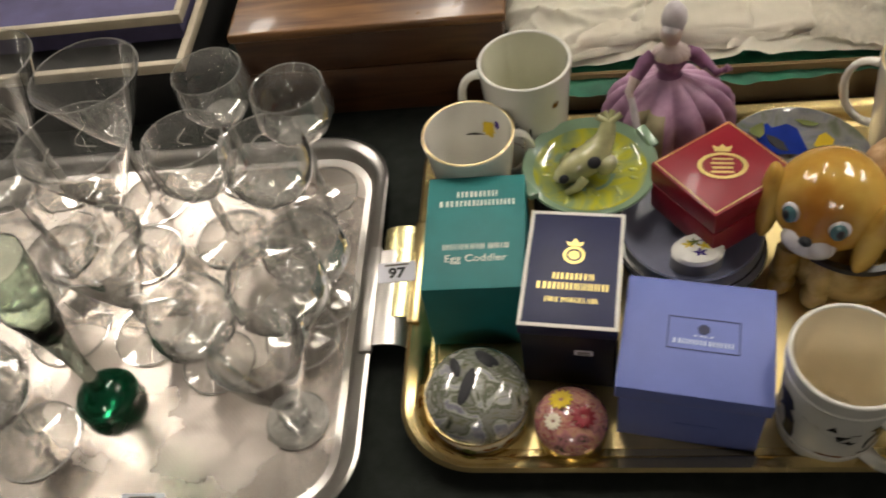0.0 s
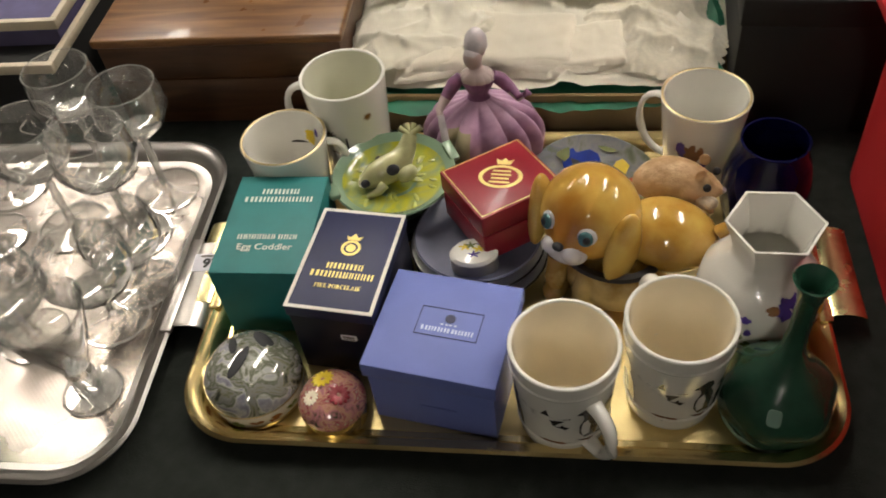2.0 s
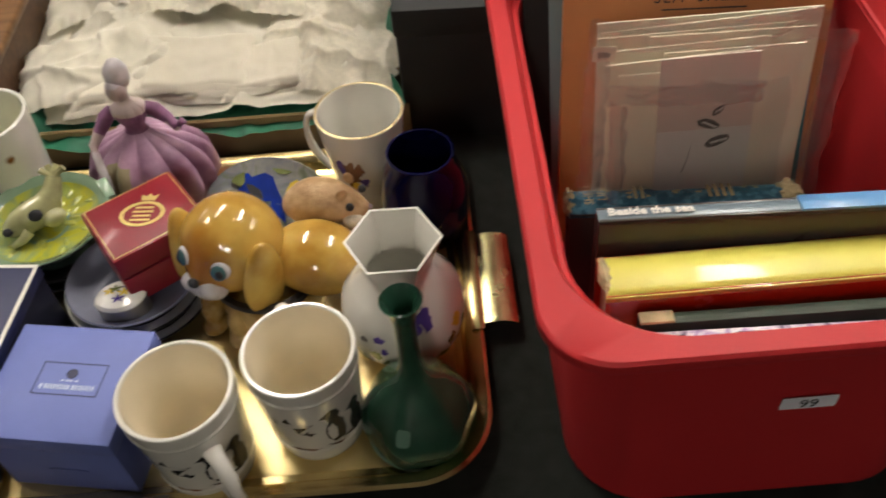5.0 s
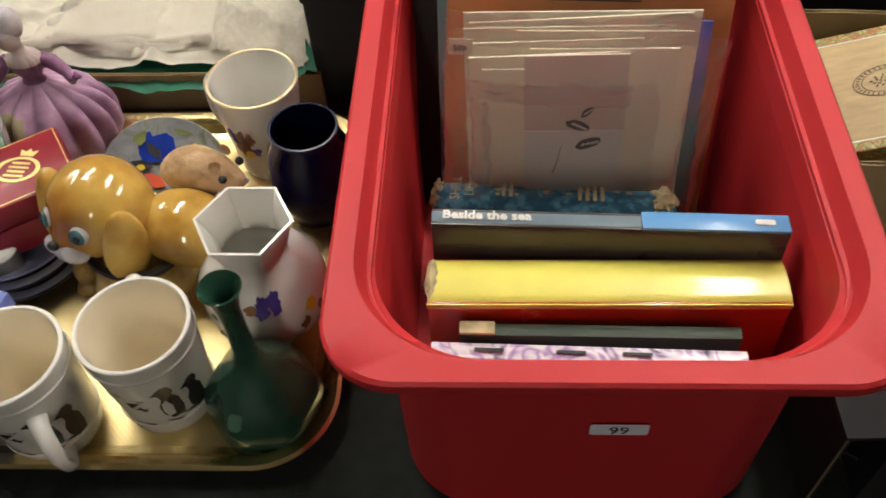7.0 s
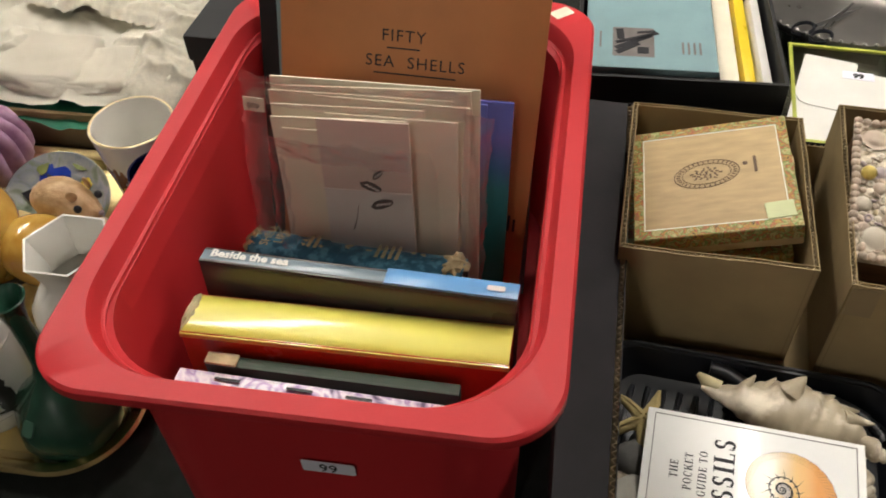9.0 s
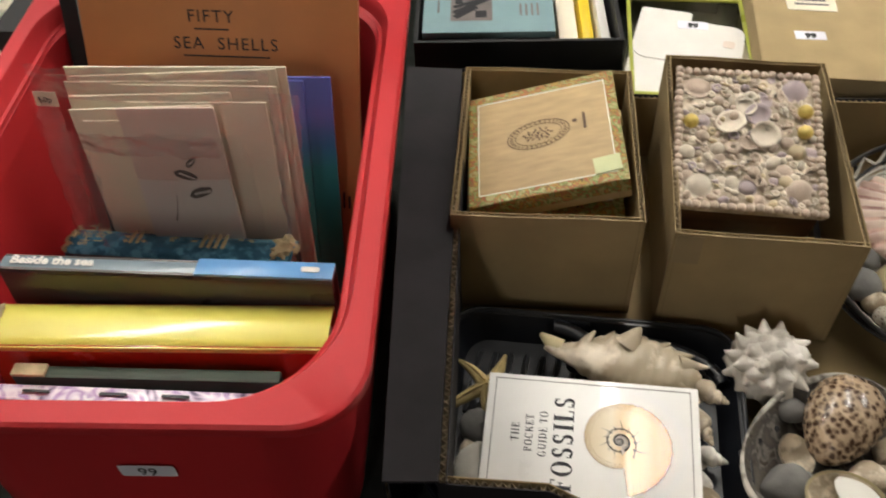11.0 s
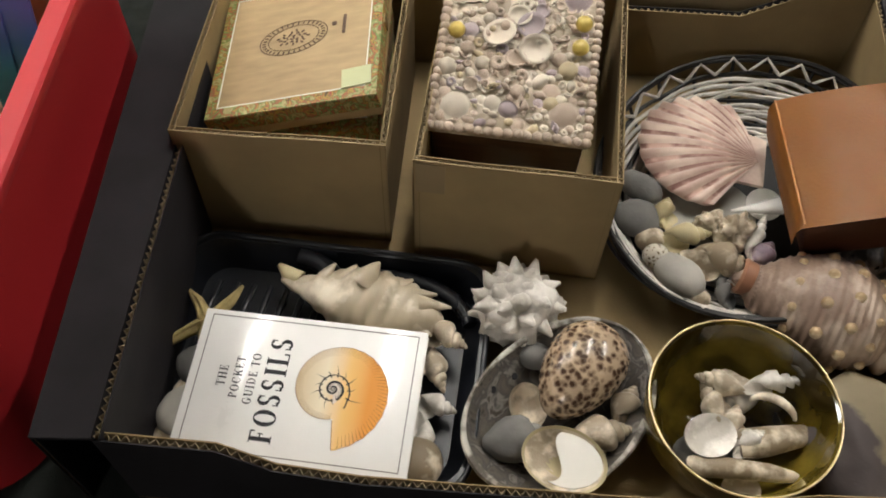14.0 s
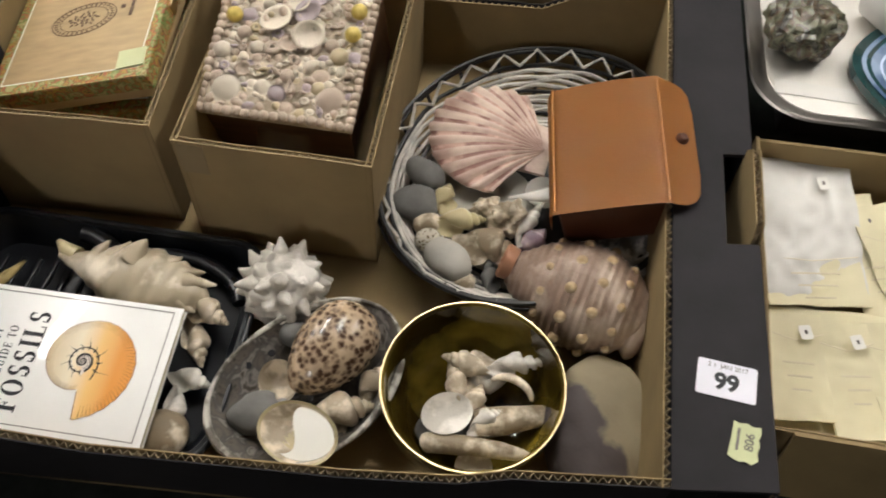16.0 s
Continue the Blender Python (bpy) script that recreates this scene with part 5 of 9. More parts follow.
part("snout", blob(0.0026, 0.003, 0.0022, pose(0.0338, -0.0102, 0.0795)), SHELLP, hm_, "pinkish snout")
for sx, sy in ((0.016, -0.017), (0.022, -0.002)):
    part("paw", tube([(sx - 0.006, sy, 0.064), (sx + 0.003, sy - 0.002, 0.056), (sx + 0.006, sy - 0.003, 0.047)], [0.006, 0.0044, 0.0032], 10), HAMM, hm_, smooth=80)

# hexagonal vase
hv = thing("hexagonal_vase", 0.546, 0.758, FZ, 6, "white bone china vase with hexagonal neck, flowers and butterflies", "vase")
bm = bmesh.new()
rings = []
prof = [(0.028, 0.0, 0), (0.033, 0.006, 0), (0.047, 0.03, 0), (0.050, 0.05, 0), (0.047, 0.068, 0), (0.037, 0.082, 0.1), (0.0275, 0.092, 0.7), (0.026, 0.1, 1), (0.030, 0.115, 1), (0.035, 0.127, 1), (0.033, 0.127, 1), (0.0275, 0.112, 1), (0.024, 0.1, 1), (0.025, 0.09, 0.7), (0.035, 0.08, 0.1), (0.045, 0.05, 0), (0.03, 0.008, 0)]
for r, z, hx_ in prof:
    ring = []
    for k in range(48):
        a = 2 * math.pi * k / 48
        h6 = math.cos(math.pi / 6) / math.cos((a % (math.pi / 3)) - math.pi / 6) * 1.06
        ring.append(bm.verts.new((r * (1 + (h6 - 1) * hx_) * math.cos(a), r * (1 + (h6 - 1) * hx_) * math.sin(a), z)))
    rings.append(ring)
for a, b in zip(rings, rings[1:]):
    for k in range(48):
        bm.faces.new((a[k], a[(k + 1) % 48], b[(k + 1) % 48], b[k]))
bm.faces.new(rings[0])
bm.faces.new(rings[-1])
part("body", bm, CHINA, hv)
wv = lambda zz: float(np.interp(zz, [0.0, 0.006, 0.03, 0.05, 0.068, 0.082, 0.092], [0.028, 0.033, 0.047, 0.050, 0.047, 0.037, 0.03])) + 0.0006
for k, (a, z, sx, sy, mm) in enumerate([(-70, 0.074, 0.006, 0.009, VIOLET), (-57, 0.076, 0.006, 0.009, VIOLET), (-140, 0.05, 0.008, 0.01, OLIVEPR), (-125, 0.03, 0.008, 0.006, BROWNPR), (-105, 0.064, 0.005, 0.004, VIOLET), (-110, 0.045, 0.006, 0.007, OLIVEPR), (-100, 0.052, 0.003, 0.004, VIOLET), (-95, 0.035, 0.008, 0.006, OLIVEPR), (-85, 0.045, 0.004, 0.004, BROWNPR), (-120, 0.06, 0.004, 0.003, GREYINK), (-25, 0.06, 0.006, 0.008, YELLOWP), (-15, 0.05, 0.004, 0.006, OLIVEPR), (-35, 0.045, 0.005, 0.008, BROWNPR), (-45, 0.03, 0.007, 0.006, OLIVEPR), (-5, 0.045, 0.005, 0.007, REDPR), (-80, 0.074, 0.007, 0.003, BROWNPR), (-130, 0.035, 0.006, 0.006, BROWNPR)]):
    splat(hv, "flower_print", mm, a - 6, z, wv, sx * 1.15, sy * 1.15, k + 100)

# bud vase
SEALG = mat("pressed_glaze_seal", (0.05, 0.12, 0.08), 0.45)
gv = thing("green_bud_vase", 0.564, 0.676, FZ, 0, "dark green glazed bud vase with tall narrow neck, wavy foot", "vase")
prof = [(0.031, 0.0), (0.0405, 0.007), (0.0432, 0.02), (0.0410, 0.035), (0.033, 0.049), (0.022, 0.061), (0.0125, 0.073), (0.0085, 0.088), (0.0075, 0.11), (0.0075, 0.135), (0.010, 0.150), (0.0145, 0.160), (0.0135, 0.161), (0.0085, 0.15), (0.0055, 0.135), (0.0055, 0.1), (0.006, 0.08)]
bm = bmesh.new()
rings = []
for j, (r, z) in enumerate(prof):
    ring = []
    for k in range(48):
        a = 2 * math.pi * k / 48
        q = 1 + (0.035 * math.sin(6 * a) if z < 0.05 and j < 6 else 0)
        ring.append(bm.verts.new((r * q * math.cos(a), r * q * math.sin(a), z)))
    rings.append(ring)
for a, b in zip(rings, rings[1:]):
    for k in range(48):
        bm.faces.new((a[k], a[(k + 1) % 48], b[(k + 1) % 48], b[k]))
bm.faces.new(rings[0])
bm.faces.new(rings[-1])
part("body", bm, GREENV, gv)
part("foot_ring", lathe([(0.036, 0.0), (0.041, 0.002), (0.0418, 0.005), (0.040, 0.006)], 40), PLATEG, gv, "pale foot line")
s = part("seal", plate(rrect(0.010, 0.013, 0.003, 3), 0.0016), SEALG, gv, "pale pressed seal")
s.matrix_basis = pose(-0.006, -0.0362, 0.0445, 48, 0, -6)

# cobalt glass and enamel dish
bg = thing("cobalt_glass_vase", 0.552, 0.884, FZ, 0, "small dark cobalt blue glass vase", "vase")
part("body", lathe([(0, 0.003), (0.024, 0.0), (0.032, 0.006), (0.038, 0.03), (0.039, 0.055), (0.034, 0.078), (0.029, 0.09), (0.0295, 0.1), (0.0275, 0.1), (0.027, 0.09), (0.032, 0.076), (0.0365, 0.055), (0.035, 0.03), (0.028, 0.008), (0, 0.007)], 44), COBALT, bg)
ed = thing("enamel_dish", 0.398, 0.905, FZ + 0.002, -12, "oval glass dish painted with blue bird and flowers, propped up", "dish", rx=24)
part("body", lathe([(0, 0.004), (0.045, 0.006), (0.058, 0.013), (0.0595, 0.0145), (0.058, 0.0155), (0.045, 0.009), (0, 0.007)], 44, Matrix.Diagonal((1.12, 0.86, 1, 1))), ENAMEL, ed)
BIRD = [(-1, 0.1), (-0.75, 0.5), (-0.45, 0.35), (-0.2, 0.9), (0.1, 0.95), (0.5, 0.5), (1.0, 0.05), (0.55, -0.1), (0.2, -0.5), (-0.1, -0.9), (-0.4, -0.75), (-0.7, -0.35)]
LEAF = [(-1, 0), (-0.4, 0.7), (0.3, 0.9), (1, 0.2), (0.5, -0.6), (-0.3, -0.8)]
for k, (shape, dx, dy, sx, sy, mm, a) in enumerate([(BIRD, -0.016, 0.004, 0.026, 0.015, BLUEEN, -22), (LEAF, -0.020, 0.002, 0.010, 0.004, INK, -30), (BIRD, 0.010, -0.014, 0.012, 0.006, BLUEEN, -45), (LEAF, 0.020, 0.010, 0.007, 0.009, YELLOWP, 20), (LEAF, 0.036, -0.006, 0.010, 0.008, REDPR, -20), (LEAF, 0.031, -0.008, 0.004, 0.005, CHINA, 0), (LEAF, -0.030, -0.018, 0.013, 0.007, INK, 12), (LEAF, -0.026, -0.017, 0.004, 0.003, YELLOWP, 0), (LEAF, -0.008, -0.026, 0.012, 0.006, REDPR, -10), (LEAF, -0.040, 0.012, 0.006, 0.009, OLIVEPR, 40), (LEAF, 0.002, 0.028, 0.009, 0.004, OLIVEPR, 0)]):
    s = part("painted_motif", plate([(sx * 1.3 * u, sy * 1.3 * v) for u, v in shape], 0.0005), mm, ed)
    s.matrix_basis = pose(dx, dy + 0.012, 0.0094 + 0.0005 * (k % 3) + 0.002 * (abs(dx) / 0.05) ** 2, 0, 0, a)

# round trinket boxes
tb = thing("trinket_box", 0.146, 0.623, FZ, 0, "domed china trinket box printed with a badger among leaves", "trinket box")
part("base", lathe([(0, 0), (0.037, 0), (0.0405, 0.004), (0.0415, 0.014), (0.041, 0.0185), (0, 0.0185)], 44), CHINA, tb, "white china base with brown print")
for k in range(16):
    decal(tb, "leaf_print", BROWNPR if k % 3 else OLIVEPR, GROUND if k % 2 else STAR, 22.5 * k, 0.0095 + 0.002 * (k % 2), lambda zz: 0.0416, 0.0065, 0.0042)
part("gilt_seam", lathe([(0.0412, 0.0184), (0.0424, 0.0192), (0.0418, 0.0200)], 44), GILT, tb, "gilt seam")
part("gilt_seam", lathe([(0.0405, 0.0002), (0.0418, 0.0012), (0.041, 0.003)], 44), GILT, tb)
part("lid", lathe([(0.0415, 0.0192), (0.042, 0.023), (0.040, 0.0305), (0.033, 0.0395), (0.02, 0.0455), (0, 0.0475)], 44), BADGERM, tb)
for k, (dx, dy, sx, sy, a) in enumerate([(-0.004, -0.006, 0.005, 0.016, -10), (0.008, 0.02, 0.012, 0.006, -30), (-0.016, 0.01, 0.004, 0.01, 30)]):
    rnd = random.Random(k + 5)
    s = part("badger_print", blob(sx, sy, 0.0012, None), INK, tb)
    q = math.hypot(dx, dy)
    s.matrix_basis = pose(dx, dy, float(np.interp(q, [0, 0.02, 0.033, 0.04], [0.0475, 0.0455, 0.0395, 0.0305])), -math.degrees(dy * 16), math.degrees(dx * 16), a)
tb2 = thing("trinket_box", 0.221, 0.611, FZ, 0, "small domed trinket box printed with yellow and pink flowers", "trinket box")
part("base", lathe([(0, 0), (0.024, 0), (0.027, 0.003), (0.0275, 0.015), (0.026, 0.017), (0, 0.017)], 36), GOLD, tb2, "gilt base")
part("lid", lathe([(0.0275, 0.0172), (0.0285, 0.020), (0.0275, 0.026), (0.022, 0.0335), (0.012, 0.038), (0, 0.039)], 36), FLOWERP, tb2)
for k, (dx, dy, r, mm) in enumerate([(-0.008, 0.008, 0.011, YELLOWP), (0.010, -0.004, 0.011, REDPR), (-0.012, -0.01, 0.008, MANILA)]):
    bm = bmesh.new()
    for j in range(12):
        blob(r * 0.42, r * 0.18, 0.0009, pose(r * 0.5 * math.cos(j * 0.524), r * 0.5 * math.sin(j * 0.524), 0, 0, 0, j * 30), bm, seg=1)
    s = part("flower_print", bm, MAROON if mm is REDPR else mm, tb2)
    q = math.hypot(dx, dy)
    s.matrix_basis = pose(dx, dy, float(np.interp(q, [0, 0.012, 0.022, 0.0275], [0.039, 0.038, 0.0335, 0.026])) + 0.0002, -math.degrees(dy * 24), math.degrees(dx * 24), 0)


# ---- red storage tub with books ----
TUB = (0.782, 0.824)
tub = thing("storage_tub", TUB[0], TUB[1], 0, 7.4, "large red plastic storage tub with wide flared rim, full of books", "storage tub")
W, D, H = 0.312, 0.435, 0.218
rows = [(0.243, 0.376, 0.05, 0.0), (0.253, 0.386, 0.055, 0.004), (W - 0.05, D - 0.05, 0.06, H - 0.02), (W - 0.046, D - 0.046, 0.06, H - 0.013), (W - 0.004, D - 0.004, 0.04, H - 0.012), (W, D, 0.042, H - 0.009), (W, D, 0.042, H - 0.002), (W - 0.004, D - 0.004, 0.041, H),
        (W - 0.029, D - 0.030, 0.07, H), (W - 0.033, D - 0.034, 0.07, H - 0.003), (W - 0.038, D - 0.039, 0.068, H - 0.012), (W - 0.049, D - 0.049, 0.066, H - 0.016), (0.247, 0.379, 0.052, 0.01), (0.22, 0.34, 0.04, 0.006)]
part("body", loops(rows, n=10), REDP, tub)
sticker(tub, 0.035, 0.013, pose(0.012, -0.1945, 0.125, 90.5, 0, 0), "99", 0.0125, label="white sticker with a handwritten number", bold=0.0)
sticker(tub, 0.018, 0.012, pose(0.128, 0.198, H + 0.0004, 0, 0, 40), label="torn scrap of masking tape", name="tape_scrap", paper=MANILA)


def book(name, x, y, z, rz, w, t, h, cover, label, lean=0.0, spine=None, group="books in the tub", tip=0.0, pages=None, rounded=0.0):
    """A book standing on its fore-edge: w along x (its height), t thick, h up to the spine; leaning back by lean degrees about its lower edge."""
    b = thing(name, x, y, z, rz, label, "book", group, rx=-lean, ry=tip)
    part("front_cover", block(w, 0.0024, h, pose(0, -t / 2 + 0.0012, 0), 0.0005), cover, b)
    part("back_cover", block(w, 0.0024, h, pose(0, t / 2 - 0.0012, 0), 0.0005), cover, b)
    part("pages", block(w - 0.008, t - 0.0052, h - 0.007, pose(0, 0, 0.004)), pages or PAGES, b, "page block")
    bm = bmesh.new()
    n = 8
    prev = None
    for k in range(n + 1):
        a = math.pi * k / n
        yy, zz = -t / 2 * math.cos(a), h - 0.001 + (rounded + 0.0012) * math.sin(a)
        row = [bm.verts.new((-w / 2, yy, zz)), bm.verts.new((w / 2, yy, zz)), bm.verts.new((w / 2, yy, zz - 0.0022)), bm.verts.new((-w / 2, yy, zz - 0.0022))]
        if prev:
            for j in range(4):
                bm.faces.new((prev[j], prev[(j + 1) % 4], row[(j + 1) % 4], row[j]))
        else:
            bm.faces.new(row)
        prev = row
    bm.faces.new(prev)
    part("spine", bm, spine or cover, b)
    b["top"] = h + rounded
    return b


BZ = 0.0104
# yellow book, leaning back
yb = book("yellow_book", 0.805, 0.706, BZ, 7.4, 0.222, 0.036, 0.149, REDJK, "thick hardback with a shiny yellow spine and red cover", lean=4, spine=YELLOWJK, rounded=0.003)
part("jacket_edge", block(0.223, 0.0028, 0.004, pose(0, -0.0177, 0.1445), 0.0004), YELLOWJK, yb, "yellow fold of the jacket")
bar("cover_panel", 0.15, 0.05, MANILA, yb, pose(0, -0.0183, 0.100, 90, 0, 0), "cream panel on the red cover")
part("worn_corner", blob(0.004, 0.016, 0.004, pose(-0.109, 0, 0.150), rough=0.4, freq=300), WORN, yb, "torn worn corner")
# grey book
gb = book("grey_book", 0.8025, 0.735, BZ, 5.0, 0.222, 0.014, 0.171, GREYJK, "large slim hardback with slate and sky blue spine", lean=4, spine=STEELJK)
part("blue_band", block(0.090, 0.0142, 0.0022, pose(0.066, 0, 0.1706), 0.0003), SKYJK, gb, "sky blue end of the spine")
letters("spine_title", "Beside the sea", 0.0098, PAPER, gb, pose(-0.076, 0.0005, 0.1723), bold=0.0003)
bar("spine_mark", 0.012, 0.0045, PAPER, gb, pose(0.096, 0, 0.1733))
# worn blue book
sb = book("worn_blue_book", 0.766, 0.806, BZ, 3.5, 0.178, 0.030, 0.100, GREYJK, "old worn book with a frayed faded blue cloth spine", lean=10, spine=BLUEBK, rounded=0.006)
part("frayed_end", blob(0.005, 0.015, 0.006, pose(-0.0875, 0, 0.101), rough=0.5, freq=260), WORN, sb, "frayed spine end")
part("frayed_end", blob(0.009, 0.013, 0.005, pose(0.0805, 0, 0.1045), rough=0.6, freq=260), WORN, sb, "frayed spine end")
letters("spine_title", "SHELL\nLIFE", 0.0105, WORN, sb, pose(-0.068, 0.0, 0.1086, 0, 0, 90))
for k, (bx, bw, n) in enumerate([(-0.032, 0.016, 2), (0.03, 0.018, 4)]):
    for j in range(n):
        bar("spine_print", bw, 0.0028, WORN, sb, pose(bx + (j - n / 2) * 0.0055, 0, 0.1085, 0, 0, 90))
for k in range(14):
    rnd = random.Random(k)
    part("rubbed_spot", plate([(0.002 * rnd.uniform(.5, 1.6) * math.cos(a), 0.0014 * rnd.uniform(.4, 1.5) * math.sin(a)) for a in np.linspace(0, 6.28, 9, endpoint=False)], 0.0003), WORN, sb, smooth=0).matrix_basis = pose(rnd.uniform(-0.08, 0.08), rnd.uniform(-0.006, 0.006), 0.1079)
# books by the front
grb = book("green_book", 0.803, 0.6815, BZ, 6.5, 0.172, 0.009, 0.137, OLIVEJK, "slim book with dark green and cream jacket", lean=2, spine=OLIVEJK)
part("spine_end", block(0.022, 0.0094, 0.0024, pose(-0.0752, 0, 0.1370), 0.0006), WORN, grb, "cream end of the spine")
pv = book("violet_book", 0.797, 0.6665, BZ, 5.5, 0.192, 0.0115, 0.133, PURPLEJK, "paperback with violet and white flower spine", lean=2, spine=PURPLEJK)
for bx in (-0.06, -0.01, 0.03):
    bar("spine_print", 0.018, 0.0022, INK, pv, pose(bx, 0, 0.1346))
wb = book("white_booklet", 0.786, 0.6545, BZ, 5, 0.200, 0.004, 0.128, PAPER, "thin white booklet with black spine marks", lean=1)
for k in range(6):
    bar("spine_print", 0.007, 0.0025, INK, wb, pose(-0.08 + 0.032 * k, 0, 0.1294))

# sheets leaning at the back of the tub
LEAN = 19


def sheet(name, x, y, w, h, t, material, label, category, lean=LEAN, rz=6, group="", z=BZ, tip=0.0):
    s = thing(name, x, y, z, rz, label, category, group, rx=-lean, ry=tip)
    part("sheet", block(w, t, h, None, min(0.0006, t / 3)), material, s)
    return s


sheet("black_binder", 0.762, 0.908, 0.235, 0.335, 0.012, BLACKC, "tall black ring binder leaning at the back", "binder", lean=20)
sheet("pale_card", 0.777, 0.889, 0.221, 0.29, 0.002, BLUEGREY, "pale grey-green card sheet", "card", lean=20.5)
fo = sheet("tan_folder", 0.777, 0.876, 0.215, 0.318, 0.006, FOLDER, "tan card folder with handwritten title", "folder", lean=20, rz=7, tip=2.6)
for body, zz, ww, xx in (("FIFTY", 0.234, 0.027, -0.006), ("SEA  SHELLS", 0.213, 0.068, 0.004)):
    letters("handwriting", body, 0.0135, INK, fo, pose(xx, -0.0034, zz, 90, 0, 0), spacing=1.15)
    bar("underline", ww, 0.0012, INK, fo, pose(xx, -0.0033, zz - 0.0095, 90, 0, 0))
for k in range(3):
    bar("pen_stroke", 0.002, 0.018 - 0.003 * k, INK, fo, pose(0.088 + 0.0045 * k, -0.0033, 0.085 - 0.002 * k, 90, 0, 6))
sheet("sea_photo_book", 0.818, 0.866, 0.112, 0.198, 0.004, SEABLUE, "glossy paperback with a blue and green sea photograph", "book", lean=18)
sheet("violet_paperback", 0.795, 0.860, 0.118, 0.197, 0.003, SEABLUE, "thin paperback with violet-blue cover", "book", lean=18)
CARDW = mat("ivory_card", (0.84, 0.78, 0.60), 0.6, var=0.05, scale=14)
bag = thing("bag_of_cards", 0.776, 0.829, BZ, 6, "clear plastic bags stuffed with cream cards and prints", "plastic bag", rx=-9.5, ry=-1.5)
for k, (dx, dy, w, h, mm) in enumerate([(0.004, 0.012, 0.16, 0.234, CARDW), (0.012, 0.009, 0.150, 0.231, MANILA), (-0.004, 0.006, 0.140, 0.226, CARDW), (0.016, 0.003, 0.118, 0.224, CARDW), (-0.008, 0.0, 0.118, 0.219, CARDW), (0.02, -0.003, 0.1, 0.214, MANILA), (-0.012, -0.006, 0.104, 0.212, CARDW), (-0.020, -0.009, 0.082, 0.203, CARDW)]):
    cbm = block(w, 0.0014, h, pose(dx, dy, 0.0, 0, (0.9, -1.4, 0.4, 1.6, -0.7)[k % 5], 0))
    part("card", cbm, mm, bag)
pc = part("print_card", block(0.070, 0.0015, 0.215, pose(0.0, 0, 0)), MAUVE, bag, "mauve-topped card with butterfly picture")
pc.matrix_basis = pose(0.004, -0.0125, 0.0)
part("print_field", block(0.0695, 0.0006, 0.125, pose(0, -0.0011, 0.03)), PAPER, pc, smooth=0)
for dx, dz, sz, a in ((-0.006, 0.163, 1.25, -52), (0.0045, 0.1665, 0.8, 12), (0.001, 0.141, 1.35, -12)):
    wing = [(0.0, 0.0), (0.002, 0.0045), (0.0065, 0.0075), (0.0115, 0.0085), (0.0128, 0.0065), (0.011, 0.0035), (0.007, 0.0005), (0.003, -0.0012)]
    s = part("butterfly_print", plate([(x * sz, y * sz) for x, y in wing], 0.0003), mat("grey_wing_print", (0.10, 0.09, 0.08), 0.5, var=0.5, scale=500), pc, smooth=0)
    s.matrix_basis = pose(dx, -0.0014, dz, 90, 0, 0) @ pose(0, 0, 0, 0, 0, a)
    for j in range(4):
        v_ = part("wing_vein", plate([(x * sz * 0.16 + sz * (0.003 + 0.0022 * j), y * sz * 0.25 + sz * (0.0016 + 0.0010 * j)) for x, y in wing], 0.0001), PAPER, s, smooth=0)
        v_.matrix_basis = pose(0, 0, 0.0003)
part("stem_print", tube([(-0.014, -0.0012, 0.118), (-0.011, -0.0014, 0.128), (-0.0085, -0.0014, 0.142)], [0.0012, 0.0005, 0.0003], 6, flat=0.4), GREYINK, pc)


def film(w, h, y, seed, bulge=0.004):
    bm = bmesh.new()
    bmesh.ops.create_grid(bm, x_segments=34, y_segments=40, size=0.5)
    for v in bm.verts:
        x, z = v.co.x * w, (v.co.y + 0.5) * h
        q = Vector((x * 18, z * 18, seed))
        if h > 0.1 and z > h - 0.03:
            x *= 1 - 0.10 * ((z - h + 0.03) / 0.03) ** 2 * (2 * abs(x) / w) ** 4
        v.co = Vector((x + 0.003 * noise.noise(q * 0.7), y - bulge * (1 - (2 * x / w) ** 2) + 0.0035 * noise.noise(q) + 0.0016 * noise.noise(q * 3.1), z + 0.004 * noise.noise(Vector((x * 40, seed, 1)))))
    return bm


part("bag_front", film(0.178, 0.245, -0.017, 3.0), FILM, bag, "crinkled clear film")
part("bag_front", film(0.12, 0.2, -0.022, 7.0), FILM, bag, "crinkled clear film")
SHINE = clear_glass("crinkled_film", (0.97, 0.965, 0.96), 2.6, 0.10, (0.85, 0.8, 0.76))
for k, (w_, h_, y_, z_, x_) in enumerate(((0.165, 0.024, -0.015, 0.224, 0.0), (0.110, 0.018, -0.023, 0.186, -0.016), (0.020, 0.150, -0.018, 0.080, 0.083), (0.018, 0.140, -0.018, 0.090, -0.083), (0.014, 0.110, -0.024, 0.080, -0.066))):
    bm = film(w_, h_, 0, 11.0 + 3 * k, 0.005)
    for v in bm.verts:
        q = Vector((v.co.x * 90, v.co.z * 90, 4.0 * k))
        v.co += 0.0022 * noise.noise_vector(q) + 0.0016 * noise.noise_vector(q * 2.3)
    part("bag_fold", bm, SHINE, bag, "crinkled shiny fold of clear film", smooth=70).matrix_basis = pose(x_, y_, z_, 10 if w_ > 0.1 else 0, 3, 0)
part("price_label", block(0.016, 0.0005, 0.011, pose(-0.073, -0.0225, 0.223, 0, 4, 0)), MANILA, bag, "small cream price label")
letters("price", "50p", 0.006, INK, bag, pose(-0.073, -0.0232, 0.228, 90, 0, 4))


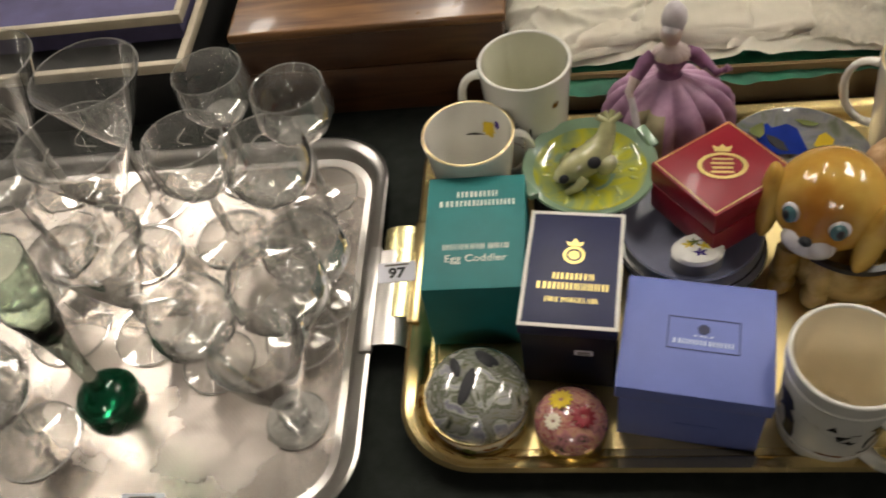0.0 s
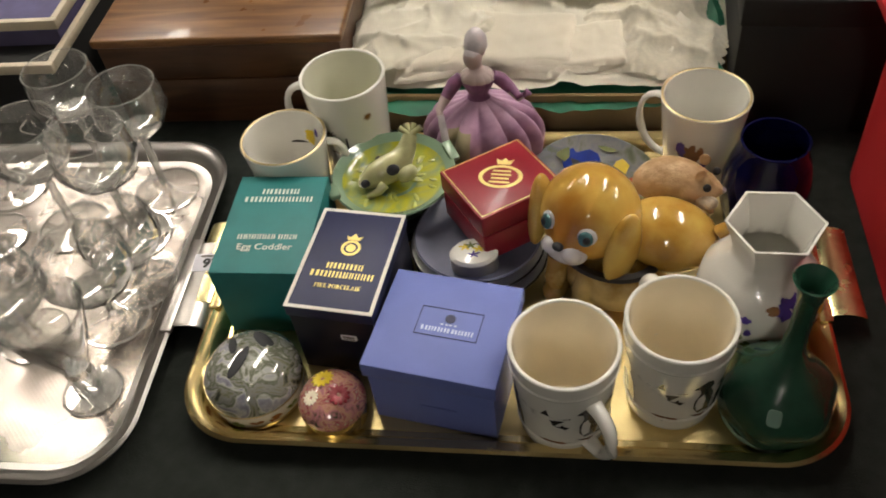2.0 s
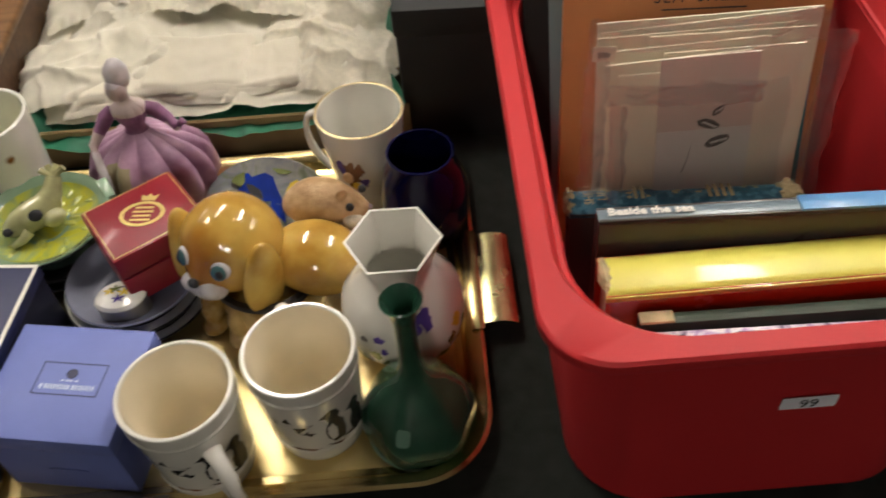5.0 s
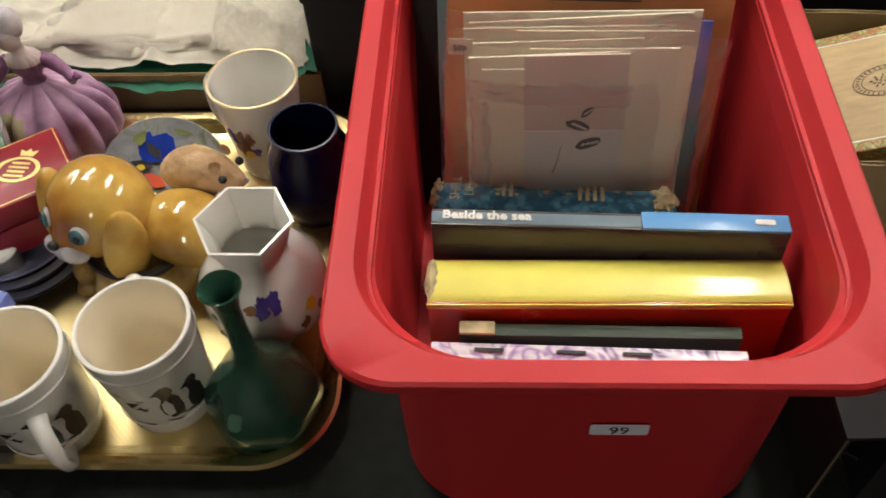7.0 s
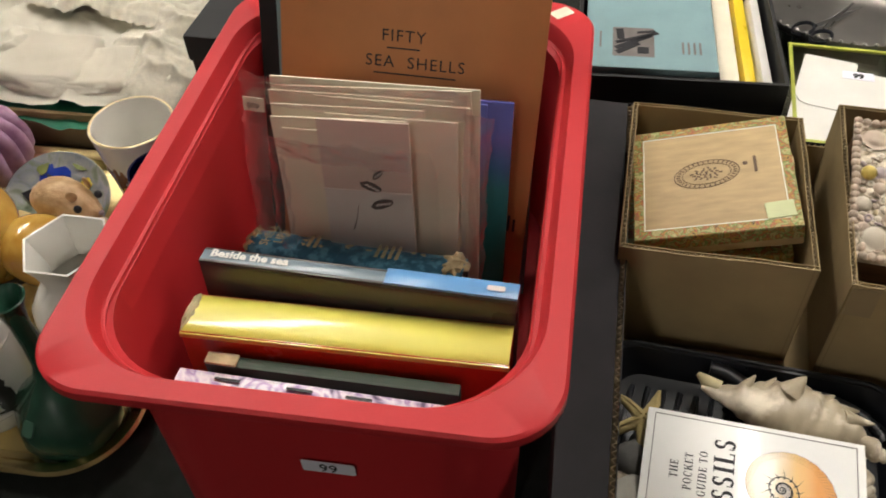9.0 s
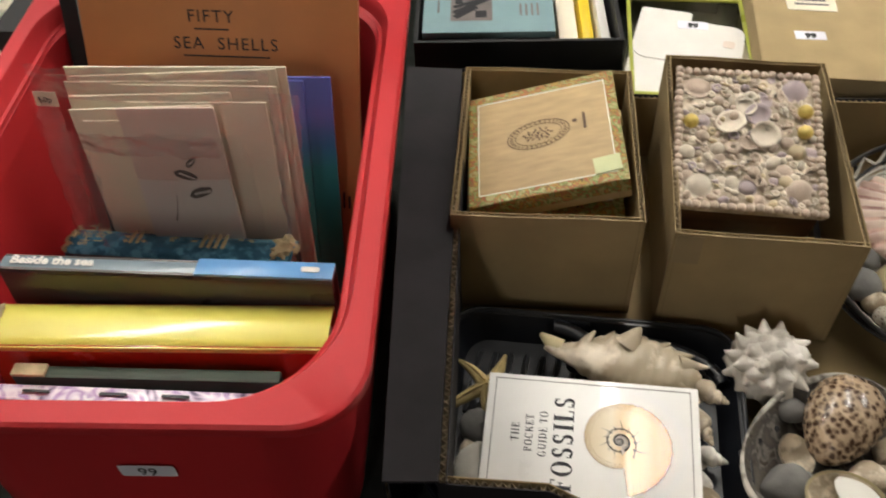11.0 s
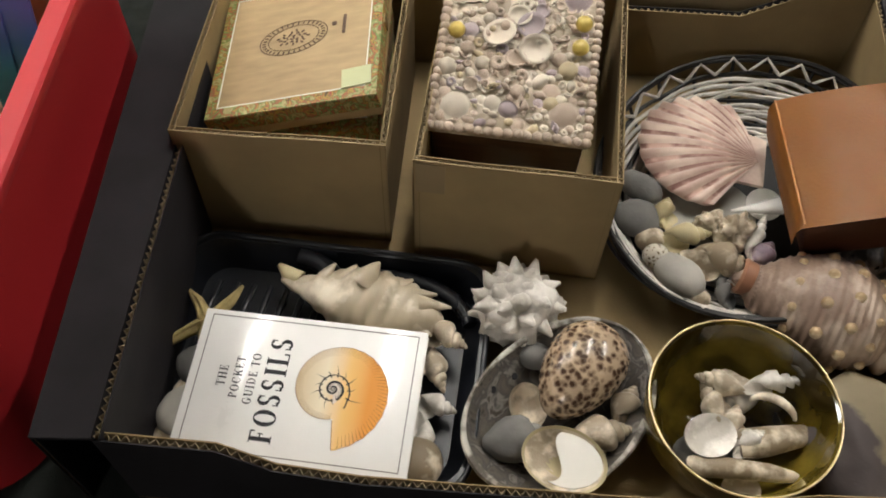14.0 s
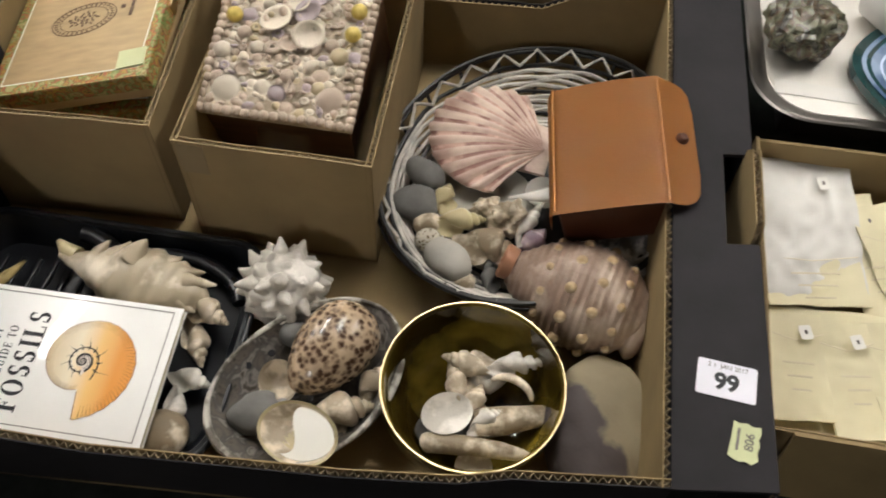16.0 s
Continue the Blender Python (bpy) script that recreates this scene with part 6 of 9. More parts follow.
# ---- large open carton ----
FL, FR, BR, BL = (0.992, 0.662), (1.489, 0.703), (1.478, 1.128), (0.945, 1.080)
carton = thing("open_carton", 0, 0, 0, 0, "big open cardboard carton, dark printed outside, holding shells and boxes", "carton")
RIM = 0.104
part("bottom", plate([FL, FR, BR, BL], 0.004, pose(0, 0, 0.0)), CARD, carton, "brown cardboard floor")
card_wall(carton, FL, FR, [(0, 0, RIM - 0.004), (0.14, 0, RIM - 0.006), (0.2, 0, 0.072), (0.3, 0, 0.062), (0.62, 0, 0.064), (0.76, 0, 0.074), (0.82, 0, RIM - 0.012), (1, 0, RIM)], name="front")
card_wall(carton, FR, BR, [(0, 0, RIM), (1, 0, RIM)], name="side")
card_wall(carton, BR, BL, [(0, 0, RIM), (0.11, 0, RIM), (0.2, 0, 0.078), (0.8, 0, 0.078), (0.9, 0, RIM), (1, 0, RIM)], name="back")
# Left wall: dark on the inner face too, unlike the other three.
card_wall(carton, BL, FL, [(0, 0, RIM), (1, 0, RIM)], name="side", inside=CARD_D)
# doubled dark side walls
bm = bmesh.new()
sl = lambda a, b, s: (a[0] + (b[0] - a[0]) * s, a[1] + (b[1] - a[1]) * s)
LO, LOB = (0.958, 0.657), (0.893, 1.078)
plate([LO, FL, BL, LOB], 0.003, pose(0, 0, RIM - 0.0035), bm)
part("left_ledge", bm, CARD_D, carton, "folded dark side wall", smooth=0)
card_wall(carton, LOB, LO, [(0, 0, RIM - 0.004), (1, 0, RIM - 0.004)], th=0.004, name="outer", inside=CARD_D)
RO, ROB = (1.549, 0.712), (1.531, 1.136)
bm = bmesh.new()
s0, s1 = sl(FR, BR, 0.40), sl(FR, BR, 0.585)
t0, t1 = sl(RO, ROB, 0.40), sl(RO, ROB, 0.585)
h0, h1 = sl(s0, t0, 0.62), sl(s1, t1, 0.62)
plate([FR, RO, t0, h0, h1, t1, ROB, BR], 0.003, pose(0, 0, RIM - 0.0035), bm)
part("right_ledge", bm, CARD_D, carton, "folded dark side wall with a hand slot", smooth=0)
card_wall(carton, RO, t0, [(0, 0, RIM - 0.004), (1, 0, RIM - 0.004)], th=0.004, name="outer", inside=CARD_D)
card_wall(carton, t0, t1, [(0, 0, 0.05), (1, 0, 0.05)], th=0.004, name="outer", inside=CARD_D)
card_wall(carton, t1, ROB, [(0, 0, RIM - 0.004), (1, 0, RIM - 0.004)], th=0.004, name="outer", inside=CARD_D)
card_wall(carton, sl(t0, t1, 0.02), sl(t0, t1, 0.98), [(0, 0.05, RIM + 0.004), (0.1, 0.05, RIM + 0.012), (0.9, 0.05, RIM + 0.016), (1, 0.05, RIM + 0.006)], name="slot_flap", outside=CARD)
sticker(carton, 0.036, 0.024, pose(1.519, 0.776, RIM + 0.0002, 0, 0, -4), "99", 0.015)
letters("date", "2 1  JAN 2017", 0.0042, GREYINK, carton, pose(1.5197, 0.7845, RIM + 0.0009, 0, 0, -4))
tag = part("paper_tag", plate([(-0.0075, 0.012), (-0.004, 0.0112), (0.0, 0.0124), (0.004, 0.0112), (0.0085, 0.0122), (0.009, 0.008), (0.008, 0.004), (0.009, 0.0), (0.008, -0.004), (0.009, -0.009), (0.0055, -0.0125), (0.002, -0.0114), (-0.002, -0.0126), (-0.006, -0.0115), (-0.0085, -0.010), (-0.0078, 0.0)], 0.0003), PRICE, carton, "pale yellow-green paper tag", smooth=0)
tag.matrix_basis = pose(1.529, 0.738, RIM + 0.0003, 0, 0, -8)
letters("tag_number", "806", 0.0075, GREYINK, tag, pose(0.003, 0.001, 0.0005, 0, 0, 90))
bar("small_print", 0.014, 0.0016, GREYINK, tag, pose(-0.004, 0.001, 0.0004, 0, 0, 90))


def small_box(x, y, rz, w, d, h, label, group="small cartons"):
    b = thing("small_carton", x, y, 0.0045, rz, label, "carton", group)
    part("bottom", block(w, d, 0.003), CARD, b)
    c = [(-w / 2, -d / 2), (w / 2, -d / 2), (w / 2, d / 2), (-w / 2, d / 2)]
    for k in range(4):
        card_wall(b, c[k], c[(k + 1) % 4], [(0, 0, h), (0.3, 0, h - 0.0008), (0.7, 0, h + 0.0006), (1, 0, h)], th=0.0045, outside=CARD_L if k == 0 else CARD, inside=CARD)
    return b


boxA = small_box(1.034, 0.976, 4.5, 0.150, 0.188, 0.114, "open brown cardboard box holding stacked cigar boxes")
boxB = small_box(1.204, 0.989, 1.5, 0.140, 0.222, 0.118, "open brown cardboard box holding a shell-covered box")
part("tape", block(0.02, 0.0006, 0.03, pose(-0.058, -0.1113, 0.085)), mat("brown_tape", (0.30, 0.225, 0.12), 0.35, var=0.1), boxB, "scrap of shiny brown tape")

STAMP = mat("brown_stamp_ink", (0.13, 0.085, 0.055), 0.7, var=0.4, scale=200)
# cigar boxes stacked and tilted
for k, (dr, dx, tl) in enumerate([(-2, -0.001, 3), (1, 0.001, 6.5), (-1, -0.001, 10), (0, 0.001, 14.5)]):
    cb = thing("cigar_box", 0, 0, 0, 0, "flat wooden cigar box edged with gaudy printed paper", "cigar box", "stacked cigar boxes")
    cb.matrix_basis = pose(1.034 + dx, 0.982 + 0.001 * k, 0.0085 + 0.0222 * k + 0.064 * math.sin(radians(tl)), 1, -tl, 8 + dr)
    part("body", block(0.130, 0.134, 0.0215, None, 0.0012), CIGAR, cb)
    bm = bmesh.new()
    for sx, sy, w, h in ((0, 0.0625, 0.1305, 0.0096), (0, -0.0625, 0.1305, 0.0096), (0.0612, 0, 0.008, 0.1154), (-0.0612, 0, 0.008, 0.1154)):
        box(bm, w, h, 0.0006, pose(sx, sy, 0.0214))
    for sx, sy, w, h in ((0, 0.0672, 0.1306, 0.0008), (0, -0.0672, 0.1306, 0.0008), (0.0652, 0, 0.0008, 0.1336), (-0.0652, 0, 0.0008, 0.1336)):
        box(bm, w, h, 0.0122, pose(sx, sy, 0.0085))
    part("paper_edging", bm, CIGTRIM, cb, "multicoloured paper edging")
    bm = bmesh.new()
    for sx, sy, w, h in ((0, 0.0570, 0.1142, 0.0011), (0, -0.0570, 0.1142, 0.0011), (0.0566, 0, 0.0009, 0.1129), (-0.0566, 0, 0.0009, 0.1129)):
        box(bm, w, h, 0.0003, pose(sx, sy, 0.0216))
    part("gold_line", bm, CREAMP, cb, "pale printed line")
    part("lid_joint", block(0.1308, 0.1348, 0.0007, pose(0, 0, 0.0148)), WOODD, cb, "dark joint under the lid")
    part("clasp", block(0.0016, 0.010, 0.009, pose(0.0662, 0.006 * (k - 1), 0.010), 0.0005), GILT, cb, "small brass clasp")
    if k == 3:
        bm = bmesh.new()
        for r_, w_ in ((0.0158, 0.0005), (0.0118, 0.0004)):
            lathe([(r_, 0), (r_ + w_, 0), (r_ + w_, 0.0002), (r_, 0.0002)], 30, Matrix.Diagonal((0.8, 1.3, 1, 1)), bm, close=True)
        for j in range(34):
            box(bm, 0.0008, 0.0022, 0.0002, pose(0.0114 * math.cos(j * 0.185), 0.0183 * math.sin(j * 0.185), 0, 0, 0, 10.6 * j - 90))
        for j in range(26):
            box(bm, 0.0022, 0.0011, 0.0002, pose(0.006 * math.sin(j * 2.4) * (j / 26) ** 0.5, 0.010 * math.cos(j * 2.4) * (j / 26) ** 0.5, 0, 0, 0, 47 * j))
        e = part("emblem", bm, STAMP, cb, "stamped oval emblem", smooth=0)
        e.matrix_basis = pose(-0.004, 0.004, 0.0218, 0, 0, -82) @ Matrix.Scale(1.3, 4)
        bar("stamp", 0.020, 0.0026, STAMP, cb, pose(0.036, 0.010, 0.0218, 0, 0, 90))
        bar("stamp", 0.004, 0.004, STAMP, cb, pose(0.028, 0.012, 0.0218, 0, 0, 90))
        part("torn_label", block(0.022, 0.018, 0.0008, pose(0.050, -0.048, 0.0222, 0, 0, 4)), PRICE, cb, "torn yellowish label")


# ---- shells ----
def whelk(length=0.04, turns=5.0, fat=0.5, n=20, per=22, ridge=0.0, seed=0, roll=200.0):
    """A coiled shell lying along x with its tip at +x, resting on z = 0: a tapering tube wound round the axis, drawn out to a canal, with an open flared mouth."""
    grow = 0.50 + 0.05 * min(turns, 8) / 2
    bm = bmesh.new()
    rings = []
    steps = int(per * turns)
    tall = 1.05 if fat > 0.5 else 0.7

    def section(th, squeeze=1.0, flare=1.0):
        s = grow ** (th / (2 * math.pi))
        ring = []
        for j in range(n):
            f = 2 * math.pi * j / n
            c, d = math.cos(f) * squeeze, math.sin(f) * squeeze
            low = max(0.0, -d)
            rad = 0.44 + 0.56 * c * (1 - 0.38 * low) * flare - 0.13 * low
            if ridge:
                rad += ridge * 0.5 * max(0.0, math.cos(9 * th)) * max(0.0, c) * max(0.0, d + 0.35) + 0.05 * ridge * math.cos(8 * f)
            along = 1.50 * (1 - s) + s * tall * d * (0.42 if d > 0 else 0.95)
            ring.append(bm.verts.new((along, rad * s * math.cos(th), rad * s * math.sin(th))))
        return ring

    for k, (q, fl) in enumerate(((0.5, 1.0), (0.8, 1.0), (0.93, 1.06))):
        rings.append(section(0.5 - 0.22 * k, q, fl))
    for i in range(steps + 1):
        th = 2 * math.pi * turns * i / steps
        rings.append(section(th, 1.0, 1.10 if i == 0 else (1.05 if i == 1 else 1.0)))
    for p, q in zip(rings, rings[1:]):
        for j in range(n):
            bm.faces.new((p[j], p[(j + 1) % n], q[(j + 1) % n], q[j]))
    bm.faces.new(rings[0])
    bm.faces.new(rings[-1])
    xs = [v.co.x for v in bm.verts]
    ys = [math.hypot(v.co.y, v.co.z) for v in bm.verts]
    kx, ky = length / (max(xs) - min(xs)), fat * length * 0.5 / max(ys)
    mid = (max(xs) + min(xs)) / 2
    ca, sa = math.cos(radians(roll)), math.sin(radians(roll))
    for v in bm.verts:
        y, z = v.co.y * ky, v.co.z * ky
        v.co = Vector(((v.co.x - mid) * kx, y * ca - z * sa, y * sa + z * ca))
    low = min(v.co.z for v in bm.verts)
    bmesh.ops.translate(bm, verts=bm.verts, vec=(0, 0, -low))
    return bm


def valve(r=0.02, deep=0.3, ribs=0, elong=1.0, n=32, rings=7, t=0.0012, thin=0.0):
    """Half a bivalve, hollow side up, hinge towards +y; ribs scallop its edge."""
    bm = bmesh.new()
    out = []
    for side in (0, 1):
        grid = []
        for i in range(rings + 1):
            f = i / rings
            row = []
            for j in range(n):
                a = 2 * math.pi * j / n
                q = f * r * (1 + (0.05 * math.cos(ribs * a) * f if ribs else 0))
                x, y = q * math.cos(a) * elong, q * math.sin(a) * 0.92 - 0.25 * r * (1 - f) * -1
                z = deep * r * f ** 2.2 - (t if side else 0) + (0.02 * r * math.cos(ribs * a) * f if ribs else 0)
                row.append(bm.verts.new((x, y, z)))
            grid.append(row)
        for a, b in zip(grid, grid[1:]):
            for j in range(n):
                bm.faces.new((a[j], a[(j + 1) % n], b[(j + 1) % n], b[j]))
        out.append(grid)
    for j in range(n):
        bm.faces.new((out[0][-1][j], out[0][-1][(j + 1) % n], out[1][-1][(j + 1) % n], out[1][-1][j]))
    bmesh.ops.remove_doubles(bm, verts=bm.verts, dist=1e-6)
    low = min(v.co.z for v in bm.verts)
    bmesh.ops.translate(bm, verts=bm.verts, vec=(0, 0, -low))
    return bm


def shell(name, bm, material, x, y, z, rz, label, group="loose shells", rx=0, ry=0, cat="shell"):
    return solo(name, bm, material, pose(x, y, z, rx, ry, rz), label, cat, group, smooth=85)


CF = 0.0045
# black moulded tray
bt = thing("black_plastic_tray", 1.087, 0.772, CF, 1.5, "shiny black moulded plastic tray holding shells under a book", "plastic tray")
rows = [(0.2, 0.145, 0.02, 0.0), (0.224, 0.17, 0.025, 0.022), (0.232, 0.178, 0.028, 0.0225), (0.232, 0.178, 0.028, 0.024), (0.222, 0.168, 0.025, 0.0242), (0.2, 0.146, 0.02, 0.0015)]
part("body", loops(rows, n=6), BLACKP, bt)
for k in range(7):
    part("moulded_rib", block(0.0045, 0.060, 0.004, pose(-0.092 + 0.013 * k, 0.030, 0.001, 0, 0, -6), 0.0015), BLACKP, bt)
for lab_, pts, r_ in (("moulded_arch", [(-0.03 - 0.055 * math.cos(a), 0.078 - 0.085 * (1 - math.sin(a)), 0.016 + 0.004 * math.sin(a)) for a in np.linspace(1.57, 3.0, 14)], 0.0075), ("moulded_arch", [(0.045 - 0.060 * math.cos(a), 0.030 + 0.042 * math.sin(a), 0.017) for a in np.linspace(0.25, 2.9, 20)], 0.006)):
    part(lab_, tube(pts, r_, 12, flat=0.8), BLACKP, bt, smooth=80)
part("rolled_edge", tube([(x, y, 0.0236) for x, y in rrect(0.231, 0.177, 0.028, 8)], 0.0022, 8, closed=True), BLACKP, bt, "rolled glossy edge", smooth=80)

# the guide book
fb = thing("fossil_guide_book", 1.0885, 0.735, 0.0405, 1.5, "white pocket guide book with orange ammonite cover, on shells", "book", ry=-1.5, rx=5)
part("back_cover", block(0.153, 0.1, 0.001, None, 0.0003), PAPER, fb)
part("pages", block(0.151, 0.098, 0.005, pose(0, 0, 0.001)), PAGES, fb, "page block")
part("front_cover", block(0.153, 0.1, 0.001, pose(0, 0, 0.006), 0.0003), COVERP, fb, "white printed cover")
FT = 0.0072
for body, x, size, w in (("THE", -0.054, 0.0095, 0), ("POCKET", -0.044, 0.0095, 0), ("GUIDE TO", -0.034, 0.0095, 0), ("FOSSILS", -0.0195, 0.0185, 0)):
    roman("cover_title", body, size * (0.78 if size > 0.01 else 0.60), INK, fb, pose(x, -0.0024 if size > 0.01 else 0.0035, FT, 0, 0, 90), thick=0.19 if size > 0.01 else 0.16, track=0.10)
bm = bmesh.new()
for sx, sy, w, h in ((0, 0.046, 0.142, 0.0006), (0, -0.046, 0.142, 0.0006), (0.0708, 0, 0.0006, 0.092), (-0.0708, 0, 0.0006, 0.092)):
    box(bm, w, h, 0.0002, pose(sx, sy, FT - 0.0001))
part("cover_line", bm, GREYINK, fb, smooth=0)
# ammonite: one wide outer whorl round a tight dark spiral
U = 0.000275
OUT = lambda t: U * float(np.interp(t, [0, 0.4, 1.57, 3.14, 4.71, 6.0, 6.28], [147, 142, 130, 104, 89, 76, 73]))
INN = lambda t: U * float(np.interp(t, [0, 0.35, 0.8, 1.57, 3.14, 4.71, 6.28], [76, 60, 46, 38, 35, 32, 29]))
at = lambda r, t, z=0.0002: (r * math.cos(t - 1.42), r * math.sin(t - 1.42), z)
bm = bmesh.new()
pv_ = None
for k in range(241):
    t = 6.2832 * k / 240
    row = [bm.verts.new(at(INN(t) * 0.5, t)), bm.verts.new(at(OUT(t) * (1 + 0.012 * math.sin(t * 26)), t))]
    if pv_:
        bm.faces.new((pv_[0], pv_[1], row[1], row[0]))
    pv_ = row
am = part("ammonite_print", bm, AMMON, fb, "orange and cream printed ammonite", smooth=0)
am.matrix_basis = pose(0.0205, 0.003, FT)
bm = bmesh.new()
flat_line = lambda pts, r: tube(pts, r, 4, bm, flat=0.3)
for t in np.linspace(0.1, 6.2, 88):
    ro = OUT(t)
    flat_line([at(ro * 0.80, t + 0.05, 0.0003), at(ro * 0.92, t + 0.015, 0.0003), at(ro, t, 0.0003)], [0.00004, 0.00013, 0.00024])
flat_line([at(OUT(t), t, 0.0003) for t in np.linspace(0, 6.25, 90)], 0.00015)
flat_line([at(OUT(0) * f, 0.0, 0.0003) for f in (0.52, 0.75, 1.0)], 0.0002)
part("print_rib", bm, BROWNPR, am, "fine dark printed ribs", smooth=0)
bm = bmesh.new()
for k, t in enumerate(np.linspace(0.9, 6.2, 12)):
    r0 = INN(t)
    flat_line([at(r0 * 0.85, t, 0.00035), at(r0 * 1.15, t + 0.03, 0.00035), at(r0 * (1.35 if k % 2 else 1.7), t + 0.16, 0.00035)], [0.0006, 0.00025, 0.00004])
flat_line([at(INN(t), t, 0.00035) for t in np.linspace(0.5, 6.28, 50)], 0.00045)
sp = lambda t: 0.0078 * math.exp(-0.16 * t)
flat_line([at(sp(t), t + 0.3, 0.00035) for t in np.linspace(0, 16, 110)], [0.0007 * math.exp(-0.09 * t) + 0.00012 for t in np.linspace(0, 16, 110)])
for t in np.linspace(0, 9, 44):
    flat_line([at(sp(t) * 0.62, t + 0.3, 0.00033), at(sp(t), t + 0.3, 0.00033)], [0.00008, 0.00026])
part("print_spiral", bm, INK, am, "black spiral centre", smooth=0)
part("print_core", lathe([(0.0, 0.00012), (0.0108, 0.00012)], 24), MAUVE, am, smooth=0)

# spider conch
bm = bmesh.new()
rings = []
for i in range(49):
    f = i / 48
    r = 0.025 * float(np.interp(f, [0, 0.05, 0.18, 0.3, 0.45, 0.62, 0.8, 0.93, 1], [0.08, 0.2, 0.36, 0.66, 0.95, 1.0, 0.82, 0.5, 0.12]))
    row = []
    for j in range(36):
        a = 2 * math.pi * j / 36
        w = r * (1 + 0.05 * math.cos(f * 70 + 2 * a)) + 0.0035 * max(0, math.cos(f * 30 - 1.0)) * max(0, math.cos(a - 1.5)) ** 3 * min(1, 4 * f) * (1 if 0.2 < f < 0.85 else 0)
        w *= 1 + 0.10 * noise.noise(Vector((f * 6, math.cos(a) * 1.6, math.sin(a) * 1.6)))
        row.append(bm.verts.new((-0.068 + 0.122 * f, w * math.cos(a) * 1.05 + 0.012 * (0.4 - f) * (1 if f < 0.4 else 0), w * math.sin(a) * 0.8 + 0.022 + 0.004 * f)))
    rings.append(row)
for p, q in zip(rings, rings[1:]):
    for j in range(36):
        bm.faces.new((p[j], p[(j + 1) % 36], q[(j + 1) % 36], q[j]))
bm.faces.new(rings[0])
bm.faces.new(rings[-1])
conch = shell("spider_conch", bm, CONCH, 1.116, 0.812, 0.010, -6, "large cream spider conch shell with short pointed fingers")
for ax, ay, az, bx, by, bz, r in [(-0.036, 0.010, 0.030, -0.031, 0.021, 0.034, 0.005), (-0.022, 0.013, 0.031, -0.016, 0.024, 0.034, 0.0045), (-0.004, 0.010, 0.040, 0.003, 0.020, 0.051, 0.0095), (0.018, 0.012, 0.034, 0.027, 0.021, 0.037, 0.006), (0.030, 0.010, 0.033, 0.046, 0.016, 0.033, 0.006), (0.036, 0.004, 0.034, 0.058, 0.009, 0.032, 0.0065), (0.036, -0.010, 0.028, 0.050, -0.013, 0.026, 0.006)]:
    part("finger", tube([(ax, ay, az), (0.65 * ax + 0.35 * bx, 0.6 * ay + 0.4 * by, 0.6 * az + 0.4 * bz + 0.001), (0.25 * ax + 0.75 * bx, 0.2 * ay + 0.8 * by, 0.2 * az + 0.8 * bz), (bx, by, bz)], [r * 1.2, r * 0.7, r * 0.36, 0.0008], 12), CONCH, conch, smooth=80)
part("tip", tube([(-0.055, 0.007, 0.022), (-0.066, 0.010, 0.024), (-0.073, 0.014, 0.025)], [0.0072, 0.0052, 0.002], 12), SHELLY, conch, "ochre-stained tip", smooth=80)

# starfish, leaning on the pebbles
bm = bmesh.new()
for a_ in (124, 70, 205, 278, 350):
    a = radians(a_)
    tube([(0, 0, 0.0), (0.011 * math.cos(a), 0.011 * math.sin(a), -0.002), (0.026 * math.cos(a + 0.05), 0.026 * math.sin(a + 0.05), -0.008), (0.043 * math.cos(a + 0.12), 0.043 * math.sin(a + 0.12), -0.015)], [0.0072, 0.0052, 0.0042, 0.0014], 10, bm, flat=0.75)
    tube([(0.004 * math.cos(a), 0.004 * math.sin(a), 0.0050), (0.012 * math.cos(a), 0.012 * math.sin(a), 0.0022), (0.026 * math.cos(a + 0.05), 0.026 * math.sin(a + 0.05), -0.0046), (0.040 * math.cos(a + 0.11), 0.040 * math.sin(a + 0.11), -0.0128)], [0.001, 0.0014, 0.0011, 0.0004], 6, bm)
shell("starfish", bm, STARF, 1.0085, 0.778, 0.0345, 0, "dried yellow-brown starfish with slender arms")
for k, (x, y, r, mm, lb) in enumerate([(1.004, 0.752, 0.019, GREYST, "round grey pebble"), (1.008, 0.716, 0.022, PALEST, "rounded pale grey pebble"), (0.9985, 0.735, 0.012, SHELLT, "small brownish shell piece"), (1.0, 0.70, 0.015, SHELLT, "rounded reddish stone"), (1.003, 0.772, 0.009, GREYST, "small dark pebble")]):
    shell("pebble", blob(r, r * 0.9, r * 0.7, pose(0, 0, r * 0.7), rough=0.12, freq=40, seed=k), mm, x + 0.006, y, CF + 0.002, 30 * k, lb + " in the tray corner", "pebbles", cat="pebble")
for k, (x, y, ln, rz, mm, ft) in enumerate([(1.170, 0.799, 0.044, -25, SHELLC, 0.6), (1.168, 0.779, 0.046, -62, SHELLC, 0.55), (1.173, 0.750, 0.034, -12, SHELLW, 0.66), (1.170, 0.728, 0.034, -80, SHELLW, 0.6)]):
    shell("whelk_shell", whelk(ln, 4.5, ft), mm, x, y, CF + 0.008 + (0.010 if k == 0 else 0), rz, "small cream pointed whelk shell at the tray edge")
shell("limpet_shell", blob(0.018, 0.017, 0.013, pose(0, 0, 0.013), rough=0.06), SHELLT, 1.168, 0.708, CF + 0.004, 0, "rounded brown-green limpet shell in the tray")

